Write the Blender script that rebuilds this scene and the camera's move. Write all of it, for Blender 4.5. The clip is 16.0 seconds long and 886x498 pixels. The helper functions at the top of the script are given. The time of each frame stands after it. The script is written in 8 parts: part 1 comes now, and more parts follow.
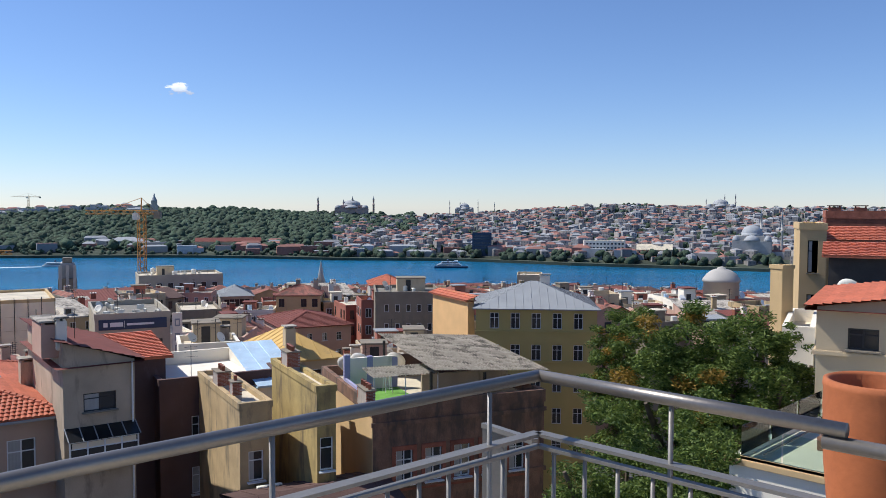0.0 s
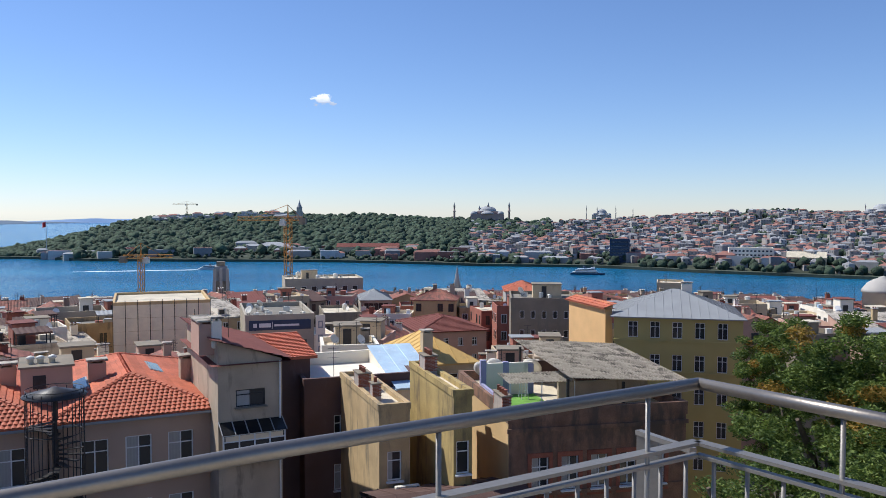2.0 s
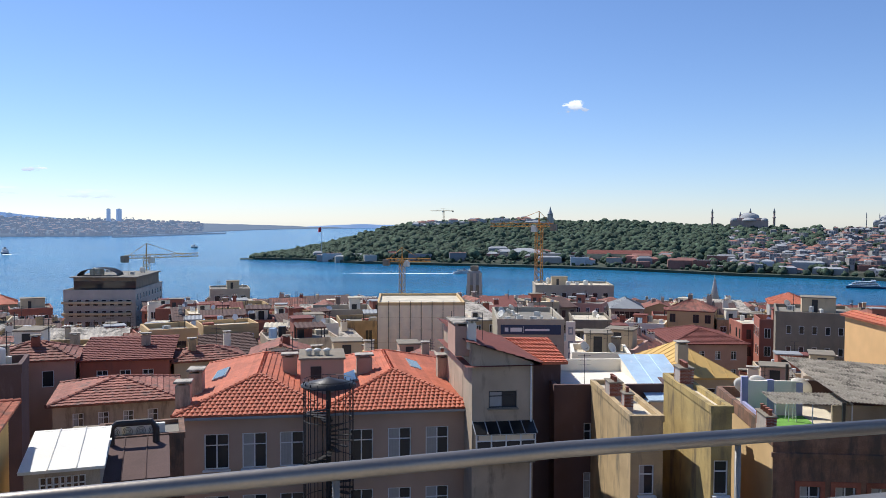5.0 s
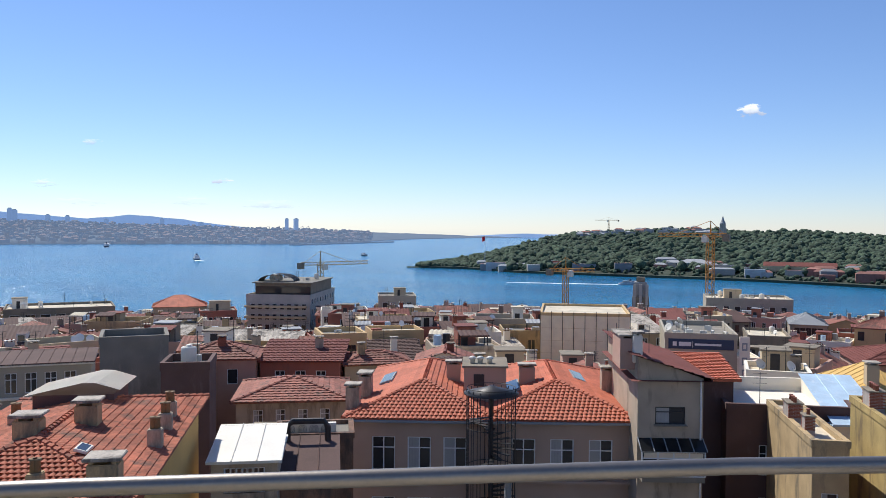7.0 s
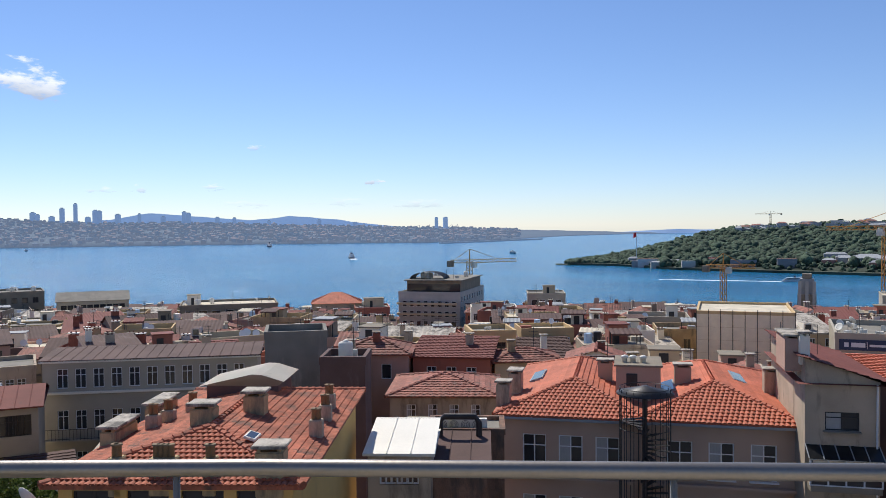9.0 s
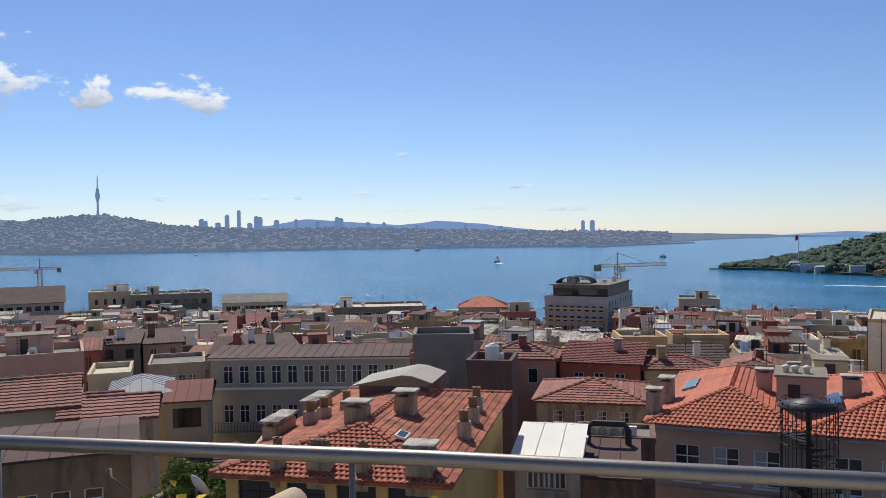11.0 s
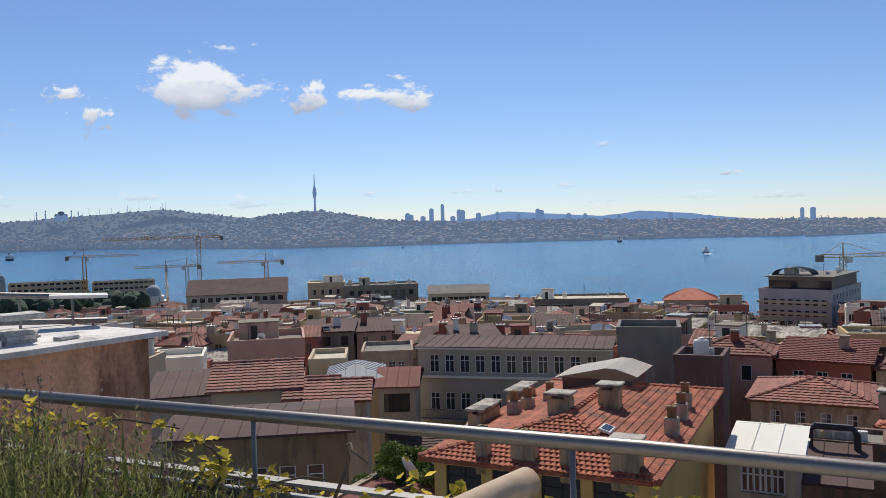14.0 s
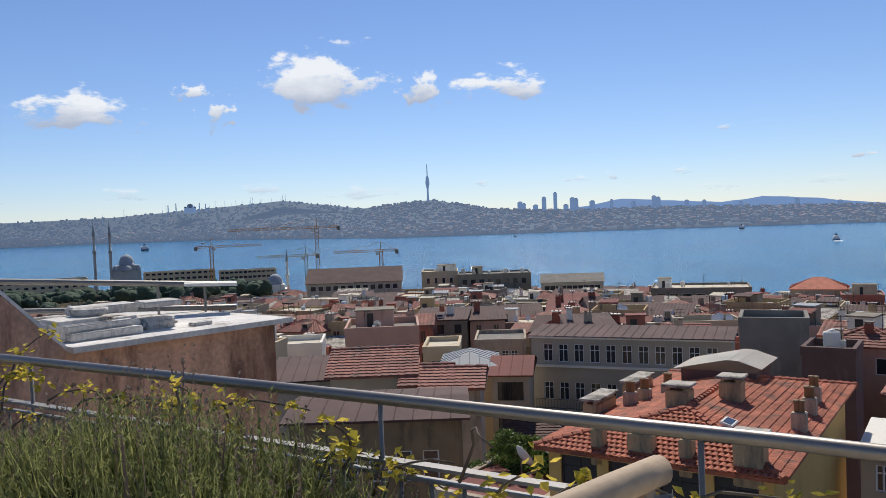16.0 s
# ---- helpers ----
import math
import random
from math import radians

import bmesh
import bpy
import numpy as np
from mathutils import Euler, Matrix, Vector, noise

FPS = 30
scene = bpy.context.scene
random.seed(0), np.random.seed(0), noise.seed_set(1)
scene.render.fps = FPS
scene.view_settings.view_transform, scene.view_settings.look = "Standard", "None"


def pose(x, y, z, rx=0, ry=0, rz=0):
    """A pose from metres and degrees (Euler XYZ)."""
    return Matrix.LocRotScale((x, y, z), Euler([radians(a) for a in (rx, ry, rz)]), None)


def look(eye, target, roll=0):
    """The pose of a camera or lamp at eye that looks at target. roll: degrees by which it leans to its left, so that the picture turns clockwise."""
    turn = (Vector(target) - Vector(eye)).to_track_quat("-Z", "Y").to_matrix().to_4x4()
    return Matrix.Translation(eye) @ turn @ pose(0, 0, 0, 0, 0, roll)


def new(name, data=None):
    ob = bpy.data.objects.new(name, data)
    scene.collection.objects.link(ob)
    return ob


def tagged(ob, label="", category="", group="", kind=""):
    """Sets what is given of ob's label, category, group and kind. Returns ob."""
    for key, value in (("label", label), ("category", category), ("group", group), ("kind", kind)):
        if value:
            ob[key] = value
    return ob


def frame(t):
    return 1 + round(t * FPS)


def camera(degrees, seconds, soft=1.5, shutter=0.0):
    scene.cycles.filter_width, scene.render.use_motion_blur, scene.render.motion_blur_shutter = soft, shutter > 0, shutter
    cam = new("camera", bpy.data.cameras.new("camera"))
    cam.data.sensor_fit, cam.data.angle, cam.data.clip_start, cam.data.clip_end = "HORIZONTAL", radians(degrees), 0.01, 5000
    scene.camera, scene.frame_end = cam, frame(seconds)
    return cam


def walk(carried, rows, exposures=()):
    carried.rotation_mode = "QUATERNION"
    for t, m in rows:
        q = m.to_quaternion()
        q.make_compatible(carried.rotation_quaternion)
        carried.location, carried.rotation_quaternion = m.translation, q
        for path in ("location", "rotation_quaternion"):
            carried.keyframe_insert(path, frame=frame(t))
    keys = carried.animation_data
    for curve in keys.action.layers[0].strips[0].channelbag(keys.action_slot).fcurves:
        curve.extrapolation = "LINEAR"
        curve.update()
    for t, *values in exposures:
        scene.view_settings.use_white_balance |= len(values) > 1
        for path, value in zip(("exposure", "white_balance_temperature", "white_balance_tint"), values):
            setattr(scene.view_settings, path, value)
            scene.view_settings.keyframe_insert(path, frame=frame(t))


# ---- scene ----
cam = camera(57.1, 16.0, soft=0.4)
# the eye stands about 53 m over the sea; angles are degrees counter-clockwise from +y
PATH = [
    (0.0, pose(0.000, 0.000, 53, 87.124, -0.218, -0.000)),
    (0.5, pose(-0.012, -0.012, 53, 87.068, -0.107, 2.315)),
    (1.0, pose(-0.024, -0.024, 53, 87.095, -0.123, 4.599)),
    (1.5, pose(-0.049, -0.049, 53, 87.272, -0.115, 6.989)),
    (2.0, pose(-0.073, -0.073, 53, 87.522, -0.085, 9.507)),
    (2.5, pose(-0.102, -0.102, 53, 87.716, -0.049, 12.038)),
    (3.0, pose(-0.131, -0.131, 53, 87.825, -0.045, 14.496)),
    (3.5, pose(-0.147, -0.147, 53, 87.849, -0.108, 17.045)),
    (4.0, pose(-0.158, -0.158, 53, 87.802, -0.184, 20.034)),
    (4.5, pose(-0.169, -0.169, 53, 87.807, -0.171, 23.405)),
    (5.0, pose(-0.179, -0.179, 53, 87.933, -0.191, 26.987)),
    (7.5, pose(-0.169, -0.251, 53, 88.572, -0.142, 40.911)),
    (8.0, pose(-0.167, -0.265, 53, 88.523, 0.143, 43.417)),
    (8.5, pose(-0.165, -0.279, 53, 88.459, 0.319, 46.090)),
    (9.0, pose(-0.163, -0.294, 53, 88.383, 0.494, 48.844)),
    (9.5, pose(-0.154, -0.312, 53, 88.382, 0.572, 51.550)),
    (10.0, pose(-0.145, -0.331, 53, 88.438, 0.730, 54.238)),
    (12.5, pose(-0.098, -0.424, 53, 89.009, 0.991, 66.017)),
    (13.0, pose(-0.097, -0.430, 53, 88.813, 1.225, 68.572)),
    (13.5, pose(-0.096, -0.435, 53, 88.630, 1.420, 70.988)),
    (14.0, pose(-0.096, -0.440, 53, 88.504, 1.652, 73.111)),
    (14.5, pose(-0.095, -0.446, 53, 88.391, 1.853, 75.063)),
    (15.0, pose(-0.089, -0.456, 53, 88.270, 1.934, 77.030)),
    (15.5, pose(-0.083, -0.467, 53, 88.135, 2.020, 78.987)),
    (16.0, pose(-0.078, -0.477, 53, 87.978, 2.195, 80.999)),
]
walk(cam, PATH, [(0.0, 0.03, 5800, 10), (5.0, 0.06, 5850, 10), (9.0, -0.07, 6000, 10), (12.5, -0.29, 6120, 10), (16.0, -0.26, 6120, 10)])

EYE = 53.0


def polar(az, d, z=0.0):
    a = radians(az)
    return Vector((-math.sin(a) * d, math.cos(a) * d, z))


# ---- world and sun ----
SUN_AZ, SUN_EL = 75.0, 50.0
world = bpy.data.worlds.new("sky")
scene.world = world
world.use_nodes = True
wn = world.node_tree.nodes
wl = world.node_tree.links
sky = wn.new("ShaderNodeTexSky")
sky.sky_type = "NISHITA"
sky.sun_disc = False
sky.sun_elevation = radians(SUN_EL)
sky.sun_rotation = radians(-SUN_AZ)
sky.altitude = 900
sky.air_density = 1.0
sky.dust_density = 0.1
sky.ozone_density = 4.0
tint = wn.new("ShaderNodeMix")
tint.data_type, tint.blend_type = "RGBA", "MULTIPLY"
tint.inputs[0].default_value = 1.0
tint.inputs[7].default_value = (1.02, 1.0, 1.09, 1)
wl.new(sky.outputs[0], tint.inputs[6])
wl.new(tint.outputs[2], wn["Background"].inputs[0])
wn["Background"].inputs[1].default_value = 0.107
sun = new("sun", bpy.data.lights.new("sun", "SUN"))
sun.data.energy = 5.0
sun.data.angle = radians(0.5)
sun.data.color = (1.0, 0.91, 0.77)
sun.matrix_world = look(polar(SUN_AZ, 200 * math.cos(radians(SUN_EL)), 200 * math.sin(radians(SUN_EL)) + EYE), (0, 0, EYE))


# ---- materials ----
def mat(name, color, rough=0.8, spread=0.12, scale=1.5, grain=30.0, bump=0.15, metal=0.0, stain=None, stain_at=0.55, random_hue=0.0, spec=0.4, relief=0.02):
    """Procedural surface: base colour varied at two scales, optional stains, fine relief."""
    m = bpy.data.materials.new(name)
    m.use_nodes = True
    nt = m.node_tree
    b = nt.nodes["Principled BSDF"]
    b.inputs["Roughness"].default_value = rough
    b.inputs["Metallic"].default_value = metal
    b.inputs["Specular IOR Level"].default_value = spec
    geo = nt.nodes.new("ShaderNodeTexCoord")
    n1 = nt.nodes.new("ShaderNodeTexNoise")
    n1.inputs["Scale"].default_value = scale
    n1.inputs["Detail"].default_value = 5
    n2 = nt.nodes.new("ShaderNodeTexNoise")
    n2.inputs["Scale"].default_value = grain
    n2.inputs["Detail"].default_value = 3
    nt.links.new(geo.outputs["Object"], n1.inputs["Vector"])
    nt.links.new(geo.outputs["Object"], n2.inputs["Vector"])
    add = nt.nodes.new("ShaderNodeMath")
    add.operation = "MULTIPLY_ADD"
    nt.links.new(n1.outputs["Fac"], add.inputs[0])
    add.inputs[1].default_value = 0.65
    mul = nt.nodes.new("ShaderNodeMath")
    mul.operation = "MULTIPLY"
    mul.inputs[1].default_value = 0.35
    nt.links.new(n2.outputs["Fac"], mul.inputs[0])
    nt.links.new(mul.outputs[0], add.inputs[2])
    ramp = nt.nodes.new("ShaderNodeValToRGB")
    lo = [max(0.0, c * (1 - spread * 1.6)) for c in color]
    hi = [min(0.95, c * (1 + spread * 1.6)) for c in color]
    ramp.color_ramp.elements[0].position = 0.3
    ramp.color_ramp.elements[0].color = (*lo, 1)
    ramp.color_ramp.elements[1].position = 0.7
    ramp.color_ramp.elements[1].color = (*hi, 1)
    nt.links.new(add.outputs[0], ramp.inputs[0])
    out = ramp.outputs[0]
    if stain:
        n3 = nt.nodes.new("ShaderNodeTexNoise")
        n3.inputs["Scale"].default_value = scale * 0.6
        n3.inputs["Detail"].default_value = 8
        n3.inputs["Roughness"].default_value = 0.7
        mp = nt.nodes.new("ShaderNodeMapping")
        mp.inputs["Scale"].default_value = (1.6, 1.6, 0.45)
        nt.links.new(geo.outputs["Object"], mp.inputs["Vector"])
        nt.links.new(mp.outputs[0], n3.inputs["Vector"])
        r3 = nt.nodes.new("ShaderNodeValToRGB")
        r3.color_ramp.elements[0].position = stain_at
        r3.color_ramp.elements[0].color = (0, 0, 0, 1)
        r3.color_ramp.elements[1].position = stain_at + 0.12
        nt.links.new(n3.outputs["Fac"], r3.inputs[0])
        mx = nt.nodes.new("ShaderNodeMix")
        mx.data_type = "RGBA"
        nt.links.new(r3.outputs[0], mx.inputs[0])
        nt.links.new(out, mx.inputs[6])
        mx.inputs[7].default_value = (*stain, 1)
        out = mx.outputs[2]
    if random_hue:
        info = nt.nodes.new("ShaderNodeObjectInfo")
        isl = nt.nodes.new("ShaderNodeNewGeometry")
        s = nt.nodes.new("ShaderNodeMath")
        nt.links.new(info.outputs["Random"], s.inputs[0])
        nt.links.new(isl.outputs["Random Per Island"], s.inputs[1])
        mr = nt.nodes.new("ShaderNodeMapRange")
        mr.inputs[2].default_value = 2.0
        mr.inputs[3].default_value = 1 - random_hue
        mr.inputs[4].default_value = 1 + random_hue
        nt.links.new(s.outputs[0], mr.inputs[0])
        hs = nt.nodes.new("ShaderNodeHueSaturation")
        nt.links.new(mr.outputs[0], hs.inputs["Value"])
        nt.links.new(out, hs.inputs["Color"])
        out = hs.outputs[0]
    nt.links.new(out, b.inputs["Base Color"])
    if bump:
        bp = nt.nodes.new("ShaderNodeBump")
        bp.inputs["Strength"].default_value = bump
        bp.inputs["Distance"].default_value = relief
        nt.links.new(n2.outputs["Fac"], bp.inputs["Height"])
        nt.links.new(bp.outputs[0], b.inputs["Normal"])
    return m


M = {}
M["tile"] = mat("terracotta tile", (0.50, 0.145, 0.075), 0.75, 0.18, 0.6, 9, 0.2, stain=(0.22, 0.09, 0.06), stain_at=0.6, random_hue=0.22)
M["tile_worn"] = mat("lichen-stained terracotta tile", (0.44, 0.135, 0.07), 0.8, 0.3, 1.2, 9, 0.3, stain=(0.17, 0.085, 0.055), stain_at=0.52, random_hue=0.3)
M["tile_old"] = mat("weathered terracotta tile", (0.29, 0.112, 0.078), 0.8, 0.3, 0.8, 9, 0.25, stain=(0.14, 0.08, 0.06), stain_at=0.5, random_hue=0.3)
M["tile_dark"] = mat("dark red sheet roof", (0.19, 0.06, 0.045), 0.85, 0.15, 0.5, 12, 0.1, stain=(0.13, 0.06, 0.05), stain_at=0.58)
M["brown_sheet"] = mat("brown sheet roof", (0.10, 0.056, 0.046), 0.85, 0.2, 0.4, 12, 0.1, stain=(0.15, 0.10, 0.085), stain_at=0.6)
M["mauve"] = mat("mauve render", (0.468, 0.335, 0.249), 0.9, 0.07, 0.5, 25, 0.1, stain=(0.385, 0.285, 0.224), stain_at=0.62)
M["grey_wall"] = mat("stained grey render", (0.468, 0.375, 0.271), 0.92, 0.14, 0.6, 25, 0.2, stain=(0.208, 0.170, 0.129), stain_at=0.54)
M["white_wall"] = mat("white painted render", (0.84, 0.77, 0.64), 0.9, 0.05, 0.6, 25, 0.1, stain=(0.541, 0.490, 0.396), stain_at=0.63)
M["cream"] = mat("cream painted render", (0.562, 0.450, 0.292), 0.9, 0.07, 0.5, 25, 0.1, stain=(0.468, 0.370, 0.249), stain_at=0.6)
M["pale_grey"] = mat("pale grey render", (0.416, 0.370, 0.288), 0.9, 0.08, 0.5, 25, 0.1, stain=(0.302, 0.275, 0.224), stain_at=0.62)
M["mustard"] = mat("mustard render", (0.42, 0.31, 0.12), 0.9, 0.2, 0.7, 25, 0.15, stain=(0.20, 0.15, 0.08), stain_at=0.5)
M["ochre"] = mat("ochre painted render", (0.62, 0.40, 0.13), 0.9, 0.08, 0.5, 25, 0.1, stain=(0.42, 0.28, 0.12), stain_at=0.6)
M["yellow"] = mat("olive yellow render", (0.50, 0.41, 0.15), 0.9, 0.05, 0.4, 25, 0.08, stain=(0.40, 0.33, 0.14), stain_at=0.64)
M["apricot"] = mat("apricot render", (0.72, 0.45, 0.20), 0.9, 0.06, 0.5, 25, 0.1, stain=(0.55, 0.36, 0.18), stain_at=0.62)
M["pink"] = mat("dusty pink render", (0.520, 0.330, 0.249), 0.9, 0.07, 0.5, 25, 0.1, stain=(0.374, 0.250, 0.189), stain_at=0.6)
M["red_wall"] = mat("faded red render", (0.374, 0.140, 0.095), 0.9, 0.1, 0.5, 25, 0.1, stain=(0.229, 0.110, 0.086), stain_at=0.58)
M["maroon"] = mat("sooty maroon render", (0.13, 0.08, 0.07), 0.9, 0.14, 0.5, 25, 0.1, stain=(0.2, 0.14, 0.12), stain_at=0.6)
M["concrete"] = mat("raw concrete", (0.260, 0.220, 0.163), 0.92, 0.14, 0.5, 20, 0.25, stain=(0.198, 0.180, 0.142), stain_at=0.55)
M["tan"] = mat("tan render", (0.582, 0.410, 0.206), 0.92, 0.08, 0.5, 25, 0.12, stain=(0.416, 0.290, 0.155), stain_at=0.6)
M["ochre_grey"] = mat("mouldy ochre render", (0.478, 0.350, 0.189), 0.92, 0.16, 0.7, 25, 0.15, stain=(0.208, 0.170, 0.112), stain_at=0.52)
M["umber"] = mat("sooty umber render", (0.260, 0.185, 0.107), 0.92, 0.16, 0.7, 25, 0.15, stain=(0.135, 0.105, 0.069), stain_at=0.5)
M["brown_brick"] = mat("sooty brown brickwork", (0.23, 0.13, 0.085), 0.92, 0.25, 1.2, 16, 0.4, stain=(0.11, 0.08, 0.062), stain_at=0.48)
M["brick"] = mat("red brick", (0.30, 0.105, 0.065), 0.9, 0.2, 2, 14, 0.4, random_hue=0.3)
M["mortar"] = mat("old mortar", (0.42, 0.37, 0.33), 0.95, 0.12, 3, 30, 0.3)
M["zinc"] = mat("grey zinc sheet", (0.30, 0.31, 0.315), 0.7, 0.07, 0.5, 12, 0.05, metal=0.0)
M["white_sheet"] = mat("white metal sheet", (0.78, 0.74, 0.64), 0.6, 0.05, 0.6, 12, 0.05, stain=(0.55, 0.52, 0.48), stain_at=0.63)
M["blue_sheet"] = mat("pale blue metal sheet", (0.50, 0.64, 0.76), 0.45, 0.1, 1.2, 12, 0.08, stain=(0.72, 0.76, 0.8), stain_at=0.55)
M["asbestos"] = mat("lichen-grey fibre cement sheet", (0.46, 0.41, 0.34), 0.95, 0.3, 0.9, 14, 0.4, stain=(0.14, 0.125, 0.105), stain_at=0.48)
M["bitumen"] = mat("grey roof felt", (0.229, 0.210, 0.176), 0.95, 0.15, 0.5, 20, 0.2, stain=(0.343, 0.310, 0.258), stain_at=0.57)
M["screed"] = mat("pale roof screed", (0.624, 0.550, 0.413), 0.95, 0.14, 0.5, 20, 0.2, stain=(0.354, 0.320, 0.258), stain_at=0.57)
M["white_frame"] = mat("white window frame", (0.74, 0.74, 0.73), 0.45, 0.03, 2, 30, 0.0)
M["dark_frame"] = mat("dark painted metal", (0.045, 0.042, 0.042), 0.5, 0.15, 2, 30, 0.05, metal=0.3)
M["steel"] = mat("dull galvanised steel", (0.24, 0.225, 0.205), 0.5, 0.1, 3, 60, 0.05, metal=0.45)
M["stainless"] = mat("brushed steel handrail", (0.25, 0.225, 0.20), 0.42, 0.08, 4, 80, 0.03, metal=0.75)
M["curtain"] = mat("pale curtain", (0.40, 0.385, 0.36), 0.95, 0.06, 3, 20, 0.1)
M["terracotta"] = mat("terracotta pot clay", (0.42, 0.13, 0.045), 0.8, 0.09, 3, 40, 0.08, stain=(0.38, 0.17, 0.09), stain_at=0.62)
M["wood"] = mat("bleached timber", (0.46, 0.34, 0.22), 0.7, 0.12, 4, 40, 0.1)
M["soil"] = mat("dark soil", (0.07, 0.05, 0.035), 0.95, 0.2, 6, 40, 0.4)
M["awning"] = mat("cream canvas", (0.84, 0.71, 0.51), 0.9, 0.06, 1, 40, 0.05)
M["stone"] = mat("grey limestone", (0.45, 0.42, 0.38), 0.9, 0.1, 0.3, 8, 0.1, stain=(0.32, 0.3, 0.27), stain_at=0.58)
M["lead"] = mat("lead dome sheet", (0.38, 0.39, 0.40), 0.8, 0.08, 0.3, 6, 0.05, metal=0.2)
M["crane_o"] = mat("orange crane paint", (0.55, 0.25, 0.05), 0.6, 0.1, 1, 10, 0.0)
M["crane_y"] = mat("faded yellow crane paint", (0.52, 0.36, 0.16), 0.6, 0.1, 1, 10, 0.0)
M["bark"] = mat("tree bark", (0.11, 0.085, 0.06), 0.95, 0.25, 3, 20, 0.4)
M["hull"] = mat("white ship paint", (0.7, 0.71, 0.72), 0.5, 0.05, 0.2, 4, 0.0)
M["navy"] = mat("dark blue paint", (0.03, 0.05, 0.10), 0.5, 0.1, 0.2, 4, 0.0)
M["red_paint"] = mat("bright red cloth", (0.55, 0.02, 0.02), 0.8, 0.08, 1, 10, 0.0)
M["foam"] = mat("white wake foam", (0.7, 0.74, 0.77), 0.8, 0.1, 0.05, 0.6, 0.0)
M["green"] = mat("green painted metal", (0.18, 0.36, 0.30), 0.6, 0.1, 1, 10, 0.0)
M["lilac"] = mat("lilac blue render", (0.36, 0.35, 0.52), 0.9, 0.06, 1, 25, 0.1, stain=(0.28, 0.27, 0.38), stain_at=0.6)
M["astroturf"] = mat("green artificial turf", (0.16, 0.34, 0.06), 0.95, 0.2, 3, 40, 0.2)
# Near-black colour stands in for the shade inside unlit rooms and voids.
M["dark_void"] = mat("dark interior shade", (0.05, 0.045, 0.042), 0.95, 0.15, 1, 10, 0.0)


def foliage(name, dark, light, thin=0.3):
    m = bpy.data.materials.new(name)
    m.use_nodes = True
    nt = m.node_tree
    b = nt.nodes["Principled BSDF"]
    b.inputs["Roughness"].default_value = 0.6
    b.inputs["Specular IOR Level"].default_value = 0.25
    g = nt.nodes.new("ShaderNodeNewGeometry")
    r = nt.nodes.new("ShaderNodeValToRGB")
    r.color_ramp.elements[0].color = (*dark, 1)
    r.color_ramp.elements[1].color = (*light, 1)
    nt.links.new(g.outputs["Random Per Island"], r.inputs[0])
    nt.links.new(r.outputs[0], b.inputs["Base Color"])
    tr = nt.nodes.new("ShaderNodeBsdfTranslucent")
    nt.links.new(r.outputs[0], tr.inputs[0])
    mx = nt.nodes.new("ShaderNodeMixShader")
    mx.inputs[0].default_value = thin
    nt.links.new(b.outputs[0], mx.inputs[1])
    nt.links.new(tr.outputs[0], mx.inputs[2])
    nt.links.new(mx.outputs[0], nt.nodes["Material Output"].inputs[0])
    return m


M["leaf"] = foliage("green leaves", (0.035, 0.07, 0.014), (0.19, 0.25, 0.05))
M["leaf_gold"] = foliage("gold-tinged leaves", (0.14, 0.11, 0.02), (0.40, 0.24, 0.04))
M["leaf_vine"] = foliage("yellow-green vine leaves", (0.40, 0.34, 0.04), (0.78, 0.60, 0.10), 0.5)
M["leaf_lav"] = foliage("grey-green lavender stalks", (0.09, 0.115, 0.035), (0.42, 0.42, 0.16), 0.5)
M["leaf_dry"] = foliage("dry flower stalks", (0.14, 0.10, 0.08), (0.26, 0.2, 0.15))
M["wood_far"] = mat("wooded hillside", (0.050, 0.076, 0.046), 0.95, 0.5, 0.12, 0.5, 0.9, random_hue=0.4, relief=1.2)


def make_glass():
    m = bpy.data.materials.new("window glass")
    m.use_nodes = True
    b = m.node_tree.nodes["Principled BSDF"]
    b.inputs["Base Color"].default_value = (0.035, 0.036, 0.038, 1)
    b.inputs["Roughness"].default_value = 0.08
    b.inputs["Specular IOR Level"].default_value = 0.6
    return m


M["glass"] = make_glass()


def make_clear():
    m = bpy.data.materials.new("clear balustrade glass")
    m.use_nodes = True
    nt = m.node_tree
    t = nt.nodes.new("ShaderNodeBsdfTransparent")
    t.inputs[0].default_value = (0.80, 0.90, 0.87, 1)
    g = nt.nodes.new("ShaderNodeBsdfGlossy")
    g.inputs["Roughness"].default_value = 0.03
    f = nt.nodes.new("ShaderNodeFresnel")
    mx = nt.nodes.new("ShaderNodeMixShader")
    nt.links.new(f.outputs[0], mx.inputs[0])
    nt.links.new(t.outputs[0], mx.inputs[1])
    nt.links.new(g.outputs[0], mx.inputs[2])
    nt.links.new(mx.outputs[0], nt.nodes["Material Output"].inputs[0])
    return m


M["clear"] = make_clear()


